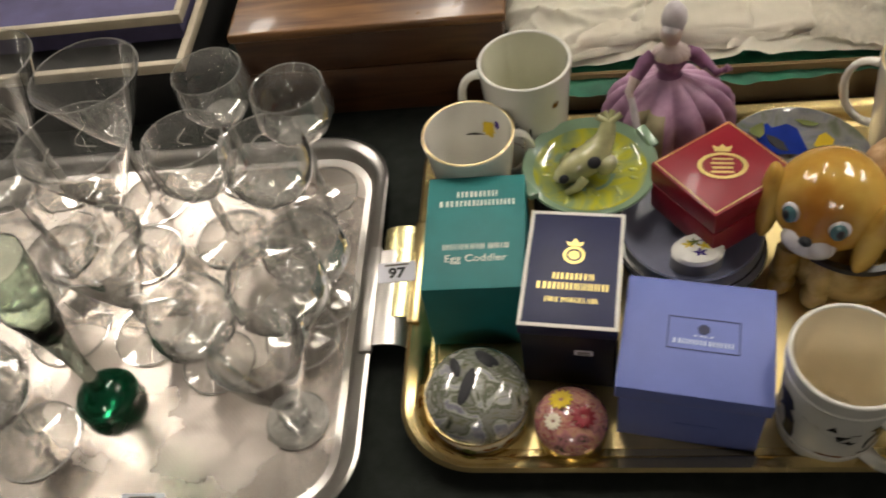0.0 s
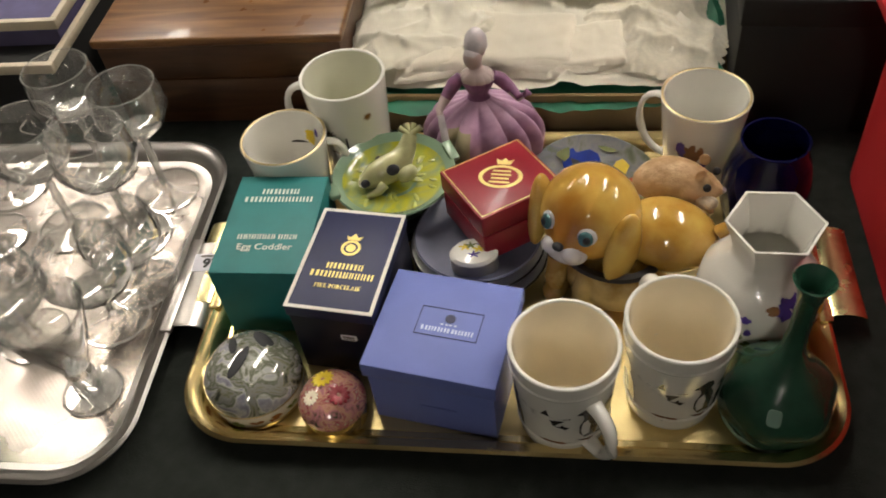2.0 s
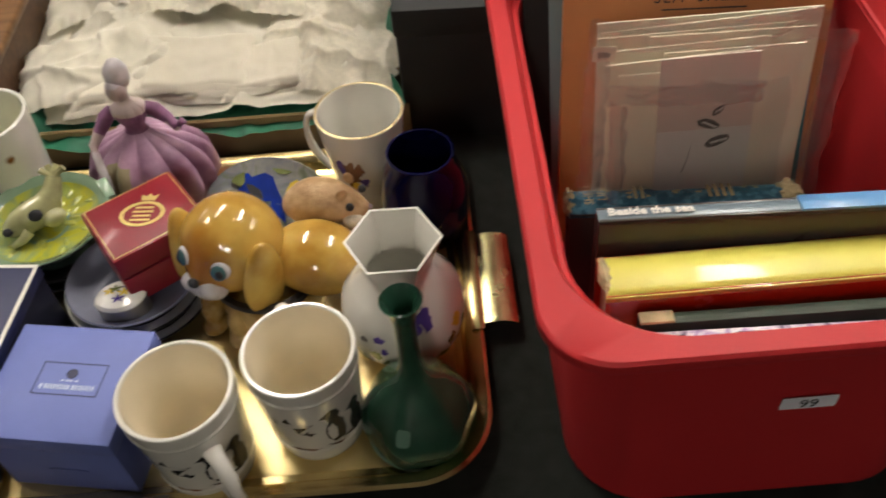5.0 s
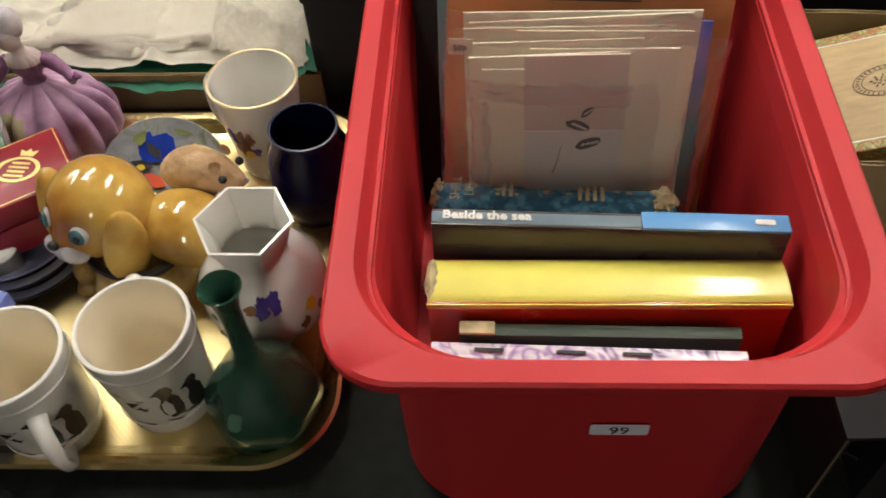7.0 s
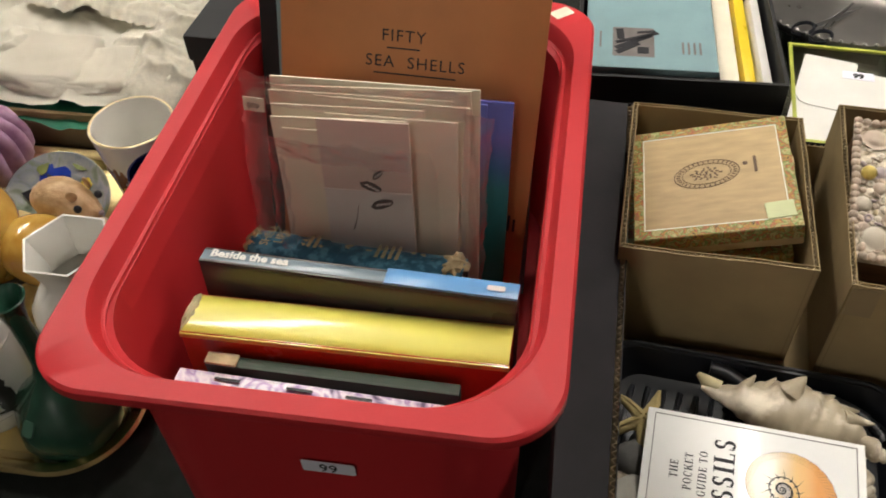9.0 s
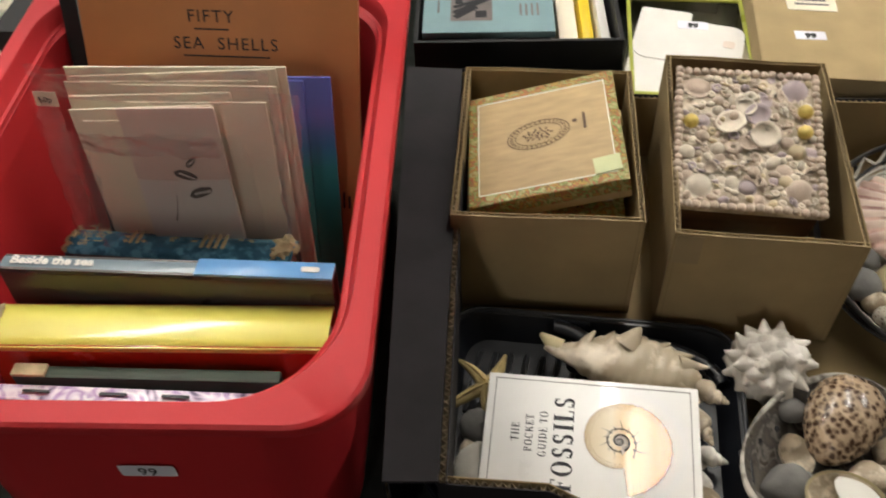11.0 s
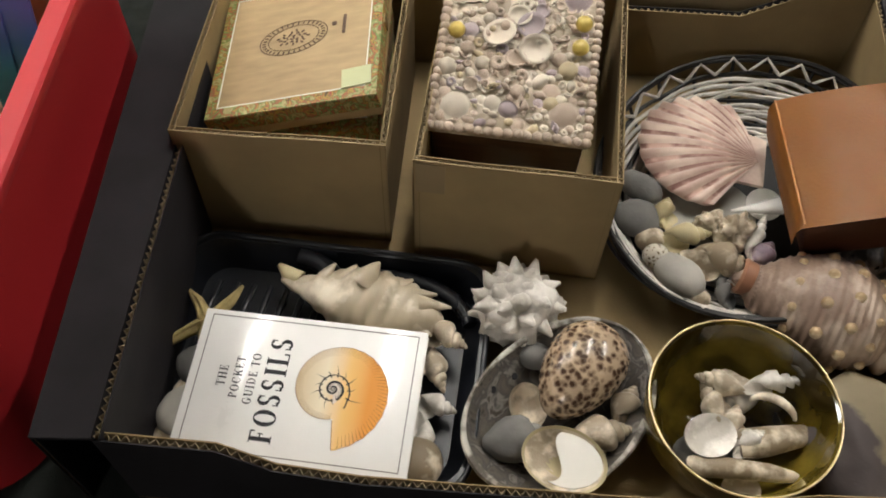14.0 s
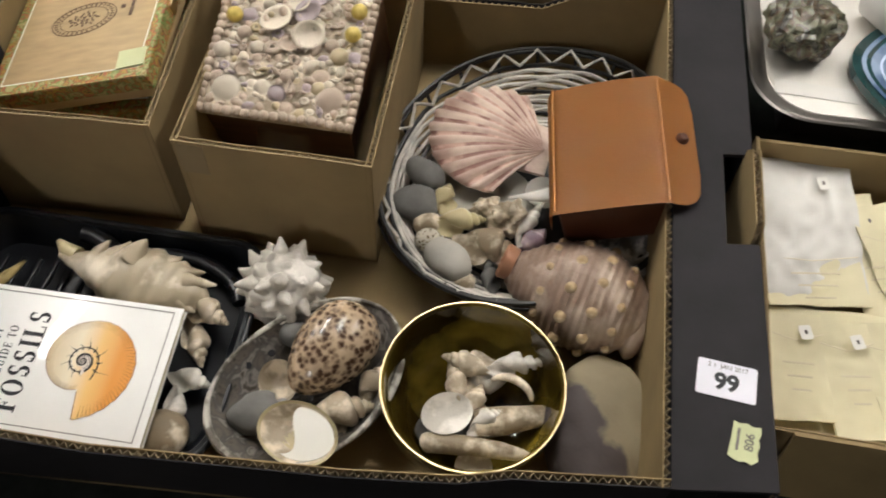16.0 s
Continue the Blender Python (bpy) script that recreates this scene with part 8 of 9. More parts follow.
feature = [(-0.014, 0.012, 0.0125, 1, 1), (0.012, 0.003, 0.0125, 1, 1), (0.008, 0.022, 0.011, 1, 2), (-0.002, 0.030, 0.009, 1, 1), (-0.001, -0.006, 0.008, 1, 0)]
for x, y, r, kd, mi in feature:
    glue(kd, mi, x, y, r, 0.112 if r > 0.013 else 0.110, rnd.uniform(0, 360), rnd.uniform(-12, 12))
    placed.append((x, y, r * 0.8))
for x, y in ((-0.046, 0.012), (0.045, 0.028), (0.044, 0.008)):
    ob = part("yellow_shell", blob(0.0062, 0.0062, 0.0055, seg=3), PERIW, sx_, "bright yellow periwinkle shell")
    ob.matrix_basis = pose(x, y, 0.114)
    placed.append((x, y, 0.006))
for k in range(2600):
    r = rnd.choice((0.0075, 0.006, 0.0048, 0.004, 0.0034, 0.003))
    x, y = rnd.uniform(-0.050, 0.050), rnd.uniform(-0.060, 0.060)
    if any((x - a) ** 2 + (y - b) ** 2 < (0.66 * (r + c)) ** 2 for a, b, c in placed):
        continue
    placed.append((x, y, r))
    kd = rnd.choice((0, 1, 1, 1, 2, 2, 3, 3, 4))
    up = kd == 1 and rnd.random() < 0.8
    glue(kd, rnd.choice((0, 0, 0, 1, 1, 1, 2, 3)), x, y, r, 0.1105 + (0.42 * r if up else 0), rnd.uniform(0, 360), (180 if up else 0) + rnd.uniform(-20, 20))
    if len(placed) > 215:
        break
bm = film(0.04, 0.03, 0, 5.0, 0.01)
pf = solo("film_wrap", bm, FILM, pose(1.2, 0.905, 0.07, -40, 0, 0), "crumpled clear film tucked beside the shell box", "plastic film")


# ---- things along the back ----
def crumple(w, d, seg, amp, freq, seed, base=0.0, droop=0.0, edge=0.0):
    """A crumpled paper sheet with ridged folds."""
    bm = bmesh.new()
    bmesh.ops.create_grid(bm, x_segments=seg, y_segments=int(seg * d / w), size=0.5)
    for v in bm.verts:
        x, y = v.co.x * w, v.co.y * d
        p = Vector((x * freq, y * freq * 1.3, seed))
        warp = Vector((noise.noise(p * 0.5 + Vector((5, 0, 0))), noise.noise(p * 0.5 + Vector((0, 7, 0))), 0)) * 0.8
        ridge = 1 - abs(noise.noise(p + warp)) * 2
        e = max(abs(v.co.x), abs(v.co.y)) * 2
        v.co = Vector((x + 0.02 * warp.x, y + 0.02 * warp.y, base + amp * (0.7 * ridge + 0.12 * noise.noise(p * 7)) - droop * max(0, e - 0.75) * 4))
    return bm


def heap(x, y):
    """The height of the linen heap over the carton's own plan."""
    up = min(1.0, max(0.0, (y + 0.165) / 0.13))
    side = max(0.0, 1 - (abs(x) / 0.205) ** 5)
    return 0.050 + 0.012 * up * up * (3 - 2 * up) * side + 0.022 * max(0, (y + 0.05) / 0.2) * side


def drape(cx, cy, w, d, rz, lift, seed, creases=26, amp=0.0042, seg=84, scallop=0.0, fine=0.00022):
    """A cloth laid over the heap: sharp creases, small puckers, a worked edge and real thickness."""
    rnd = random.Random(seed)
    ca, sa = math.cos(radians(rz)), math.sin(radians(rz))
    cr = []
    for k in range(creases):
        a = rnd.uniform(0, math.pi)
        cr.append((rnd.uniform(-w, w) / 2, rnd.uniform(-d, d) / 2, math.cos(a), math.sin(a), rnd.choice((1, 1, -0.7)) * amp * rnd.uniform(0.6, 2.3), rnd.uniform(0.003, 0.011), rnd.uniform(0.02, 0.075)))
    ny = max(8, int(seg * d / w))
    bm = bmesh.new()
    rows = []
    for j in range(ny + 1):
        row = []
        for i in range(seg + 1):
            u, v = i / seg - 0.5, j / ny - 0.5
            x, y = u * w, v * d
            eu, ev = max(0.0, abs(u) - 0.42) / 0.08, max(0.0, abs(v) - 0.42) / 0.08
            wob = 0.006 * noise.noise(Vector((x * 22, y * 22, seed))) + 0.003 * noise.noise(Vector((x * 70, y * 70, seed)))
            z = 0.0
            for px_, py_, dx_, dy_, a, wd, ln in cr:
                s_ = (x - px_) * dx_ + (y - py_) * dy_
                t_ = -(x - px_) * dy_ + (y - py_) * dx_ + wob
                z += a * math.exp(-abs(t_) / (wd if t_ > 0 else 2.6 * wd) - (s_ / ln) ** 2)
            q = Vector((x, y, seed * 1.3))
            z += fine * noise.fractal(q * 90, 0.7, 2.0, 3) + 0.004 * noise.noise(q * 14) + 0.0022 * (0.5 - abs(noise.noise(q * 30 + Vector((wob * 60, 0, 0)))))
            z -= 0.006 * max(eu, ev) ** 2
            ex = x + scallop * eu * abs(math.sin(y * 260)) * (1 if u > 0 else -1) + wob * 0.8
            ey = y + scallop * ev * abs(math.sin(x * 260)) * (1 if v > 0 else -1) + wob * 0.6
            gx, gy = cx + ex * ca - ey * sa, cy + ex * sa + ey * ca
            row.append(bm.verts.new((gx, gy, heap(gx, gy) + lift + z)))
        rows.append(row)
    for a, b in zip(rows, rows[1:]):
        for i in range(seg):
            bm.faces.new((a[i], a[i + 1], b[i + 1], b[i]))
    bmesh.ops.solidify(bm, geom=bm.faces[:], thickness=0.0014)
    return bm


lb = thing("lace_carton", 0.3005, 1.165, 0, 6.6, "shallow cardboard carton lined with green tissue, heaped with lace", "carton")
c = [(-0.205, -0.175), (0.205, -0.175), (0.205, 0.175), (-0.205, 0.175)]
part("bottom", block(0.41, 0.35, 0.003), CARD, lb)
for k in range(4):
    card_wall(lb, c[k], c[(k + 1) % 4], [(0, 0, 0.047), (1, 0, 0.047)], th=0.004, outside=CARD, inside=CARD)
bm = crumple(0.425, 0.375, 90, 0.008, 24, 3.0, 0.044, 0.006)
for v in bm.verts:
    rise = max(0.0, abs(v.co.x) - 0.165) / 0.045 + max(0.0, v.co.y - 0.14) / 0.045
    q = min(1.0, rise) * (0.6 + 0.8 * noise.noise(v.co * 22))
    v.co.z += 0.040 * q
    v.co.x -= 0.020 * q * (1 if v.co.x > 0 else -1) * (abs(v.co.x) > 0.165)
ts = solo("green_tissue", bm, TISSUE, pose(0.3005, 1.165, -0.004, 0, 0, 6.6), "crumpled dark green tissue paper lining the carton", "tissue paper")
LACE2 = mat("ivory_crochet", (0.88, 0.83, 0.71), 0.9, var=0.08, scale=160, bump=0.35, bscale=420, sheen=0.3)
for cx, cy, w, d, rz, lift, seed, mm, cr, am, sc_, nm, lab in [
        (0.0, -0.004, 0.350, 0.320, 0, 0.004, 1, LACE, 46, 0.0050, 0.0, "lace_cloth", "cream cotton tablecloth spread over the whole heap"),
        (-0.125, -0.060, 0.165, 0.175, 9, 0.013, 2, LACE, 26, 0.0056, 0.003, "lace_cloth", "small creased cream cotton cloth"),
        (0.135, -0.055, 0.150, 0.200, -12, 0.012, 3, LACE2, 30, 0.0048, 0.004, "lace_cloth", "cream crochet lace with a scalloped edge"),
        (0.010, 0.055, 0.300, 0.150, 4, 0.020, 4, LACE, 34, 0.0058, 0.003, "lace_cloth", "cream lace cloth gathered on the heap"),
        (-0.010, -0.010, 0.230, 0.050, -6, 0.023, 5, LACE2, 22, 0.0040, 0.005, "lace_edging", "gathered strip of cream lace edging"),
        (-0.150, 0.060, 0.120, 0.170, 14, 0.024, 6, LACE, 22, 0.0056, 0.003, "lace_cloth", "folded cream embroidered cloth"),
        (0.140, 0.060, 0.140, 0.160, -6, 0.024, 7, LACE, 24, 0.0056, 0.003, "lace_cloth", "crumpled cream cutwork cloth")]:
    solo(nm, drape(cx, cy, w, d, rz, lift, seed, cr, am, scallop=sc_, seg=110 if w > 0.35 else 72), mm, pose(0.3005, 1.165, 0, 0, 0, 6.6), lab, "linen", "lace and linen", smooth=75)
for k, (cx, cy, w, d, rz, lift, lab) in enumerate([(-0.020, -0.112, 0.125, 0.085, -4, 0.012, "folded cream linen napkins with neat stacked edges"), (-0.105, -0.128, 0.090, 0.060, 8, 0.010, "folded cream linen napkin, slightly creased"), (0.055, -0.120, 0.085, 0.070, 4, 0.009, "smooth folded cream linen square")]):
    nk = thing("linen_napkin", 0.3005, 1.165, 0, 6.6, lab, "linen", "lace and linen")
    for j in range(4):
        part("fold", drape(cx + 0.002 * j, cy + 0.0015 * j, w - 0.004 * j, d - 0.002 * j, rz + 0.8 * j, lift + 0.0032 * j, 20 + 5 * k + j, 3, 0.0012, 30, fine=0.0004), LINEN, nk, smooth=60)

wb_ = thing("wooden_box", -0.033, 1.085, 0, 8.3, "polished brown wooden box, its front darkened for shade", "wooden box")
# Body and lid sides take the darker copy, shade put into the colour.
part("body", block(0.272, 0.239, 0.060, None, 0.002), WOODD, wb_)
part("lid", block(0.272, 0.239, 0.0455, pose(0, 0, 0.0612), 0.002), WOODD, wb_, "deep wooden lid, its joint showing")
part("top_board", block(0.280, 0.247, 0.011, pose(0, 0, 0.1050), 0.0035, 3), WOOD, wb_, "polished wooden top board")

fbx = thing("lined_case", -0.380, 1.022, 0, 9, "open presentation case with indigo lining and cream edges", "presentation case")
part("base", block(0.30, 0.21, 0.07, None, 0.002), BLACKC, fbx)
for zz, yy, w, d in ((0.07, 0.0, 0.30, 0.21), (0.095, 0.03, 0.29, 0.17)):
    bm = bmesh.new()
    for sx, sy, a, b in ((0, d / 2 - 0.004, w, 0.008), (0, -d / 2 + 0.004, w, 0.008), (w / 2 - 0.004, 0, 0.008, d - 0.017), (-w / 2 + 0.004, 0, 0.008, d - 0.017)):
        box(bm, a, b, 0.012, pose(sx, sy + yy, zz), 0.001)
    part("cream_edge", bm, CREAMED, fbx, "cream edge strip")
part("lining", block(0.275, 0.155, 0.024, pose(0, 0.03, 0.0705)), NAVYLIN, fbx, "indigo satin lining")
part("lid", block(0.30, 0.012, 0.16, pose(0, 0.13, 0.07, -14, 0, 0), 0.002), NAVYLIN, fbx, "raised lid lined in indigo")

bx_ = thing("black_box", 0.598, 1.135, 0, 4, "plain matt black card box behind the tub", "box")
part("body", block(0.175, 0.22, 0.128, None, 0.003), BLACKC, bx_)
part("lid", block(0.179, 0.224, 0.030, pose(0, 0, 0.1255), 0.003), BLACKC, bx_, "black lift-off lid")
solo("grey_box", block(0.13, 0.12, 0.03, None, 0.003), GLASSINE, pose(0.60, 1.19, 0.156, 0, 0, 4), "pale grey card box lying on the black one", "box")
solo("dark_bag", blob(0.10, 0.16, 0.12, pose(0, 0, 0.11), rough=0.25, freq=12, seg=4), BLACKC, pose(0.50, 1.45, 0, 0, 0, 0), "crumpled black bag in the shadow behind", "bag")

# black box file with booklets
bf = thing("box_file", 0.975, 1.275, 0, 8, "open black box file holding booklets and papers", "box file")
part("bottom", block(0.215, 0.225, 0.004), BLACKC, bf)
for sx, sy, w, d in ((0, -0.1105, 0.215, 0.004), (0, 0.1105, 0.215, 0.004), (0.1055, 0, 0.004, 0.217), (-0.1055, 0, 0.004, 0.217)):
    part("side", block(w, d, 0.08, pose(sx, sy, 0)), BLACKC, bf)
bb = thing("blue_grey_booklet", 0.945, 1.272, 0.0745, 8, "blue-grey booklet with a dark picture on its cover", "booklet")
part("cover", block(0.138, 0.2, 0.008, None, 0.001), BLUEGREY, bb)
bm = bmesh.new()
for sx, sy, w, h, a in ((0, 0, 0.046, 0.006, 35), (0.004, 0.008, 0.05, 0.005, 25), (-0.006, -0.012, 0.03, 0.007, 40), (0.01, -0.016, 0.012, 0.012, 0), (-0.014, 0.014, 0.008, 0.02, 5), (0.014, 0.02, 0.02, 0.004, 10)):
    box(bm, w, h, 0.0003, pose(sx, sy, 0, 0, 0, a))
e = part("cover_picture", plate(rrect(0.044, 0.055, 0.001, 1), 0.0002), GREYINK, bb)
e.matrix_basis = pose(-0.018, -0.052, 0.0081)
e2 = part("picture_shape", bm, INK, bb, smooth=0)
e2.matrix_basis = pose(-0.018, -0.052, 0.0085)
for k in range(4):
    bar("small_print", 0.022, 0.0022, GREYINK, bb, pose(0.034 + 0.006 * k, -0.06, 0.0082, 0, 0, 90))
for k in range(3):
    bar("small_print", 0.018, 0.002, GREYINK, bb, pose(-0.053, -0.055 + 0.006 * k, 0.0082, 0, 0, 90))
for k, (dx, mm, w, lab) in enumerate([(1.028, MANILA, 0.02, "cream booklet"), (1.043, YELLOWP, 0.012, "yellow and white booklet"), (1.055, PAPER, 0.01, "curled white paper sheet")]):
    solo("booklet", block(w, 0.19, 0.06, None, 0.001), mm, pose(dx, 1.285, 0.0045, 0, 6 * k, 8), lab + " standing in the box file", "booklet")

# clear box with white card, brown parcel
ac = thing("clear_plastic_box", 1.166, 1.212, 0, 3, "clear acrylic box with yellowish edges holding white cards", "plastic box")
for sx, sy, w, d in ((0, -0.085, 0.125, 0.003), (0, 0.085, 0.125, 0.003), (0.061, 0, 0.003, 0.167), (-0.061, 0, 0.003, 0.167)):
    part("side", block(w, d, 0.055, pose(sx, sy, 0)), ACRYL, ac)
bm = bmesh.new()
for sx, sy, w, d in ((0, -0.085, 0.127, 0.004), (0, 0.085, 0.127, 0.004), (0.061, 0, 0.004, 0.165), (-0.061, 0, 0.004, 0.165)):
    box(bm, w, d, 0.0025, pose(sx, sy, 0.055))
part("edge", bm, mat("yellow_edge", (0.42, 0.45, 0.08), 0.3), ac, "yellow-green edge")
part("bottom", block(0.124, 0.17, 0.002), MANILA, ac)
cd = thing("white_card", 1.166, 1.215, 0.0572, -8, "white card with rounded end and pink stamp, on the clear box", "card")
part("sheet", plate(rrect(0.11, 0.075, 0.015, 5), 0.001), PAPER, cd)
part("sheet", plate(rrect(0.055, 0.15, 0.004, 3), 0.001, pose(-0.03, -0.02, -0.0011)), PAPER, cd)
sticker(cd, 0.032, 0.014, pose(0.0, 0.03, 0.0012, 0, 0, 8), "99", 0.011)
bar("stamp", 0.012, 0.012, MAUVE, cd, pose(0.04, 0.004, 0.0011))
pr = thing("brown_parcel", 1.345, 1.222, 0, 1, "flat brown cardboard parcel with stickers on top", "parcel")
part("body", block(0.235, 0.175, 0.084, None, 0.002), CARD_L, pr)
sticker(pr, 0.03, 0.014, pose(-0.066, -0.02, 0.0843, 0, 0, 2), "99", 0.011)
sticker(pr, 0.05, 0.03, pose(-0.058, 0.04, 0.0843), bars=((0, 0.004, 0.03, 0.004), (0, -0.004, 0.034, 0.003)), label="printed paper label", name="paper_label", paper=MANILA)
sticker(pr, 0.02, 0.014, pose(0.05, -0.03, 0.0843, 0, 0, 20), "99", 0.009)

ot = thing("oval_metal_tray", 1.165, 1.40, 0, -6, "oval plated tray with beaded rim holding scissors", "tray")
part("body", lathe([(0, 0.03), (0.9, 0.03), (1.0, 0.04), (1.0, 0.043), (0.9, 0.034), (0, 0.033)], 40, Matrix.Diagonal((0.1, 0.07, 1, 1))), SILVER, ot)
part("foot", block(0.1, 0.07, 0.03), BLACKC, ot)
bm = bmesh.new()
for k in range(48):
    a = 2 * math.pi * k / 48
    blob(0.0035, 0.0035, 0.0035, pose(0.1 * math.cos(a), 0.07 * math.sin(a), 0.044), bm, seg=1)
part("beaded_rim", bm, SILVER, ot)
sc = thing("scissors", 1.145, 1.375, 0.0365, -35, "pair of dark steel scissors lying in the oval tray", "scissors")
for s in (-1, 1):
    part("finger_ring", tube([(0.012 * s + 0.010 * math.cos(a), -0.03 + 0.016 * math.sin(a), 0.003) for a in np.linspace(0, 2 * math.pi, 18, endpoint=False)], 0.0022, 6, closed=True), BLACKP, sc)
    part("blade", tube([(0.006 * s, -0.014, 0.003), (0, 0.01, 0.003), (-0.006 * s, 0.06, 0.003)], [0.003, 0.004, 0.001], 6, flat=0.5), CHROME, sc)

# ---- right-hand neighbours ----
pc_ = thing("paper_carton", 1.69, 0.891, 0, 1, "open shallow carton full of yellowed envelopes and glassine bags", "carton")
c = [(-0.135, -0.1225), (0.135, -0.1225), (0.135, 0.1225), (-0.135, 0.1225)]
part("bottom", block(0.27, 0.245, 0.003), CARD, pc_)
for k in range(4):
    card_wall(pc_, c[k], c[(k + 1) % 4], [(0, 0, 0.07), (0.3, 0, 0.0685), (0.6, 0, 0.0705), (1, 0, 0.068)], th=0.0025, outside=CARD, inside=CARD_L)
part("front_flap", block(0.2, 0.0025, 0.075, pose(-0.022, -0.137, -0.0005, -9, 0, 0)), CARD, pc_, "loose torn front flap")
rnd = random.Random(8)
ENV = [(1.628, 0.835, 0.110, 0.110, ENVEL, 3, 2, 0.020), (1.606, 0.915, 0.075, 0.050, ENVEL, 10, 6, 0.028), (1.588, 0.834, 0.043, 0.080, ENVEL, 5, 4, 0.032), (1.628, 0.832, 0.040, 0.086, ENVEL, 10, 4, 0.030), (1.602, 0.956, 0.077, 0.118, GLASSINE, 8, 10, 0.036),
       (1.652, 0.930, 0.036, 0.130, ENVEL, 16, 8, 0.028), (1.672, 0.925, 0.038, 0.125, ENVEL, 22, 9, 0.030), (1.660, 0.838, 0.040, 0.088, ENVEL, 14, 5, 0.028), (1.700, 0.850, 0.045, 0.090, GLASSINE, -8, 5, 0.026), (1.725, 0.930, 0.060, 0.090, ENVEL, 9, 8, 0.026), (1.750, 0.845, 0.060, 0.090, ENVEL, 5, 5, 0.026), (1.775, 0.935, 0.050, 0.080, GLASSINE, -12, 8, 0.030)]
for k, (x, y, w, d, mm, rz, tilt, z0) in enumerate(ENV):
    en = thing("envelope", x, y, z0, rz, ("translucent glassine envelope" if mm is GLASSINE else "small yellowed paper envelope with faint writing") + ", piled in the carton", "envelope", "envelopes", rx=tilt)
    bm = bmesh.new()
    bmesh.ops.create_grid(bm, x_segments=26, y_segments=30, size=0.5)
    for v in bm.verts:
        q = Vector((v.co.x * w, v.co.y * d, k * 1.7))
        v.co = Vector((v.co.x * w + 0.002 * noise.noise(q * 40), v.co.y * d + 0.002 * noise.noise(q * 50), 0.003 + 0.004 * noise.noise(q * 22) + (0.0035 if mm is GLASSINE else 0.0012) * (0.5 - abs(noise.noise(q * 55)))))
    bmesh.ops.solidify(bm, geom=bm.faces[:], thickness=0.0012)
    part("paper", bm, mm, en, smooth=60)
    if mm is ENVEL:
        part("flap_line", tube([(-w * 0.48, d * 0.30, 0.0065), (0, d * 0.22, 0.0075), (w * 0.48, d * 0.30, 0.0065)], 0.0005, 5, flat=0.5), PAGES, en, "pasted flap edge")
    if mm is ENVEL:
        for j in range(3):
            bar("faint_writing", w * (0.5 - 0.1 * j), 0.0012, PAGES, en, pose(0, -0.010 * j, 0.0082))
    if w < 0.045 or k == 4:
        sticker(en, 0.009, 0.011, pose(w * 0.18, d * 0.30, 0.0082, 0, 0, 10), bars=((0, 0, 0.002, 0.0035),), label="small white sticker", name="small_sticker", paper=PAPER)
mt = thing("mineral_tray", 1.672, 1.172, 0, 2, "shallow silver metal tray with embossed floor holding minerals", "tray")
part("body", loops([(0.2, 0.2, 0.04, 0.045), (0.22, 0.22, 0.045, 0.047), (0.238, 0.238, 0.05, 0.0545), (0.242, 0.242, 0.05, 0.056), (0.239, 0.239, 0.05, 0.0572), (0.232, 0.232, 0.048, 0.0555), (0.218, 0.218, 0.045, 0.0490), (0.2, 0.2, 0.04, 0.0480)], n=10), SILVER, mt, "rolled silver rim")
part("tray_floor", plate(rrect(0.206, 0.206, 0.042, 10), 0.0008, pose(0, 0, 0.0482)), embossed(mat("pale_aluminium", (0.72, 0.69, 0.64), 0.5, 0.7, var=0.1, scale=10), 0.0032, 0.3), mt, "embossed metal floor")
part("stand", block(0.16, 0.16, 0.0455), BLACKC, mt)
part("paper_slip", block(0.075, 0.016, 0.0006, pose(-0.060, -0.078, 0.0492, 0, 0, -2), 0.0002), GLASSINE, mt, "pale paper slip")
bm = blob(0.031, 0.034, 0.024, pose(0, 0, 0.022), rough=0.25, freq=30, seg=5, seed=2)
for v in bm.verts:
    q = 1 + 0.12 * (abs(noise.noise(v.co * 85)) * 2 - 0.5) + 0.03 * noise.noise(v.co * 260)
    v.co = Vector((v.co.x * q, v.co.y * q, 0.022 + (v.co.z - 0.022) * q))
mn = solo("mineral_lump", bm, MINERAL, pose(1.596, 1.148, 0.0488, 0, 0, 20), "rough dark grey-green mineral lump", "mineral", smooth=25)
agt = thing("agate_slice", 1.700, 1.112, 0.0515, 20, "polished blue agate slice with dark teal rim", "agate", ry=4)
part("rim", plate([((0.058 + 0.003 * math.sin(3 * a)) * math.cos(a), (0.068 + 0.002 * math.sin(5 * a)) * math.sin(a)) for a in np.linspace(0, 6.283, 40, endpoint=False)], 0.007), AGATER, agt, "dark teal edge")
part("face", plate([((0.05 + 0.003 * math.sin(3 * a)) * math.cos(a), (0.06 + 0.002 * math.sin(5 * a)) * math.sin(a)) for a in np.linspace(0, 6.283, 40, endpoint=False)], 0.0006, pose(0, 0, 0.0072)), AGATE, agt, "banded blue face")
for k_, (f_, mm_) in enumerate(((0.93, AGATER), (0.86, AGATE), (0.72, PALEB), (0.68, AGATE), (0.5, PALEB), (0.47, AGATE))):
    part("band", plate([((0.05 + 0.003 * math.sin(3 * a)) * f_ * math.cos(a), (0.06 + 0.002 * math.sin(5 * a)) * f_ * math.sin(a)) for a in np.linspace(0, 6.283, 40, endpoint=False)], 0.0002, pose(0, 0, 0.0078 + 0.0002 * k_)), mm_, agt)
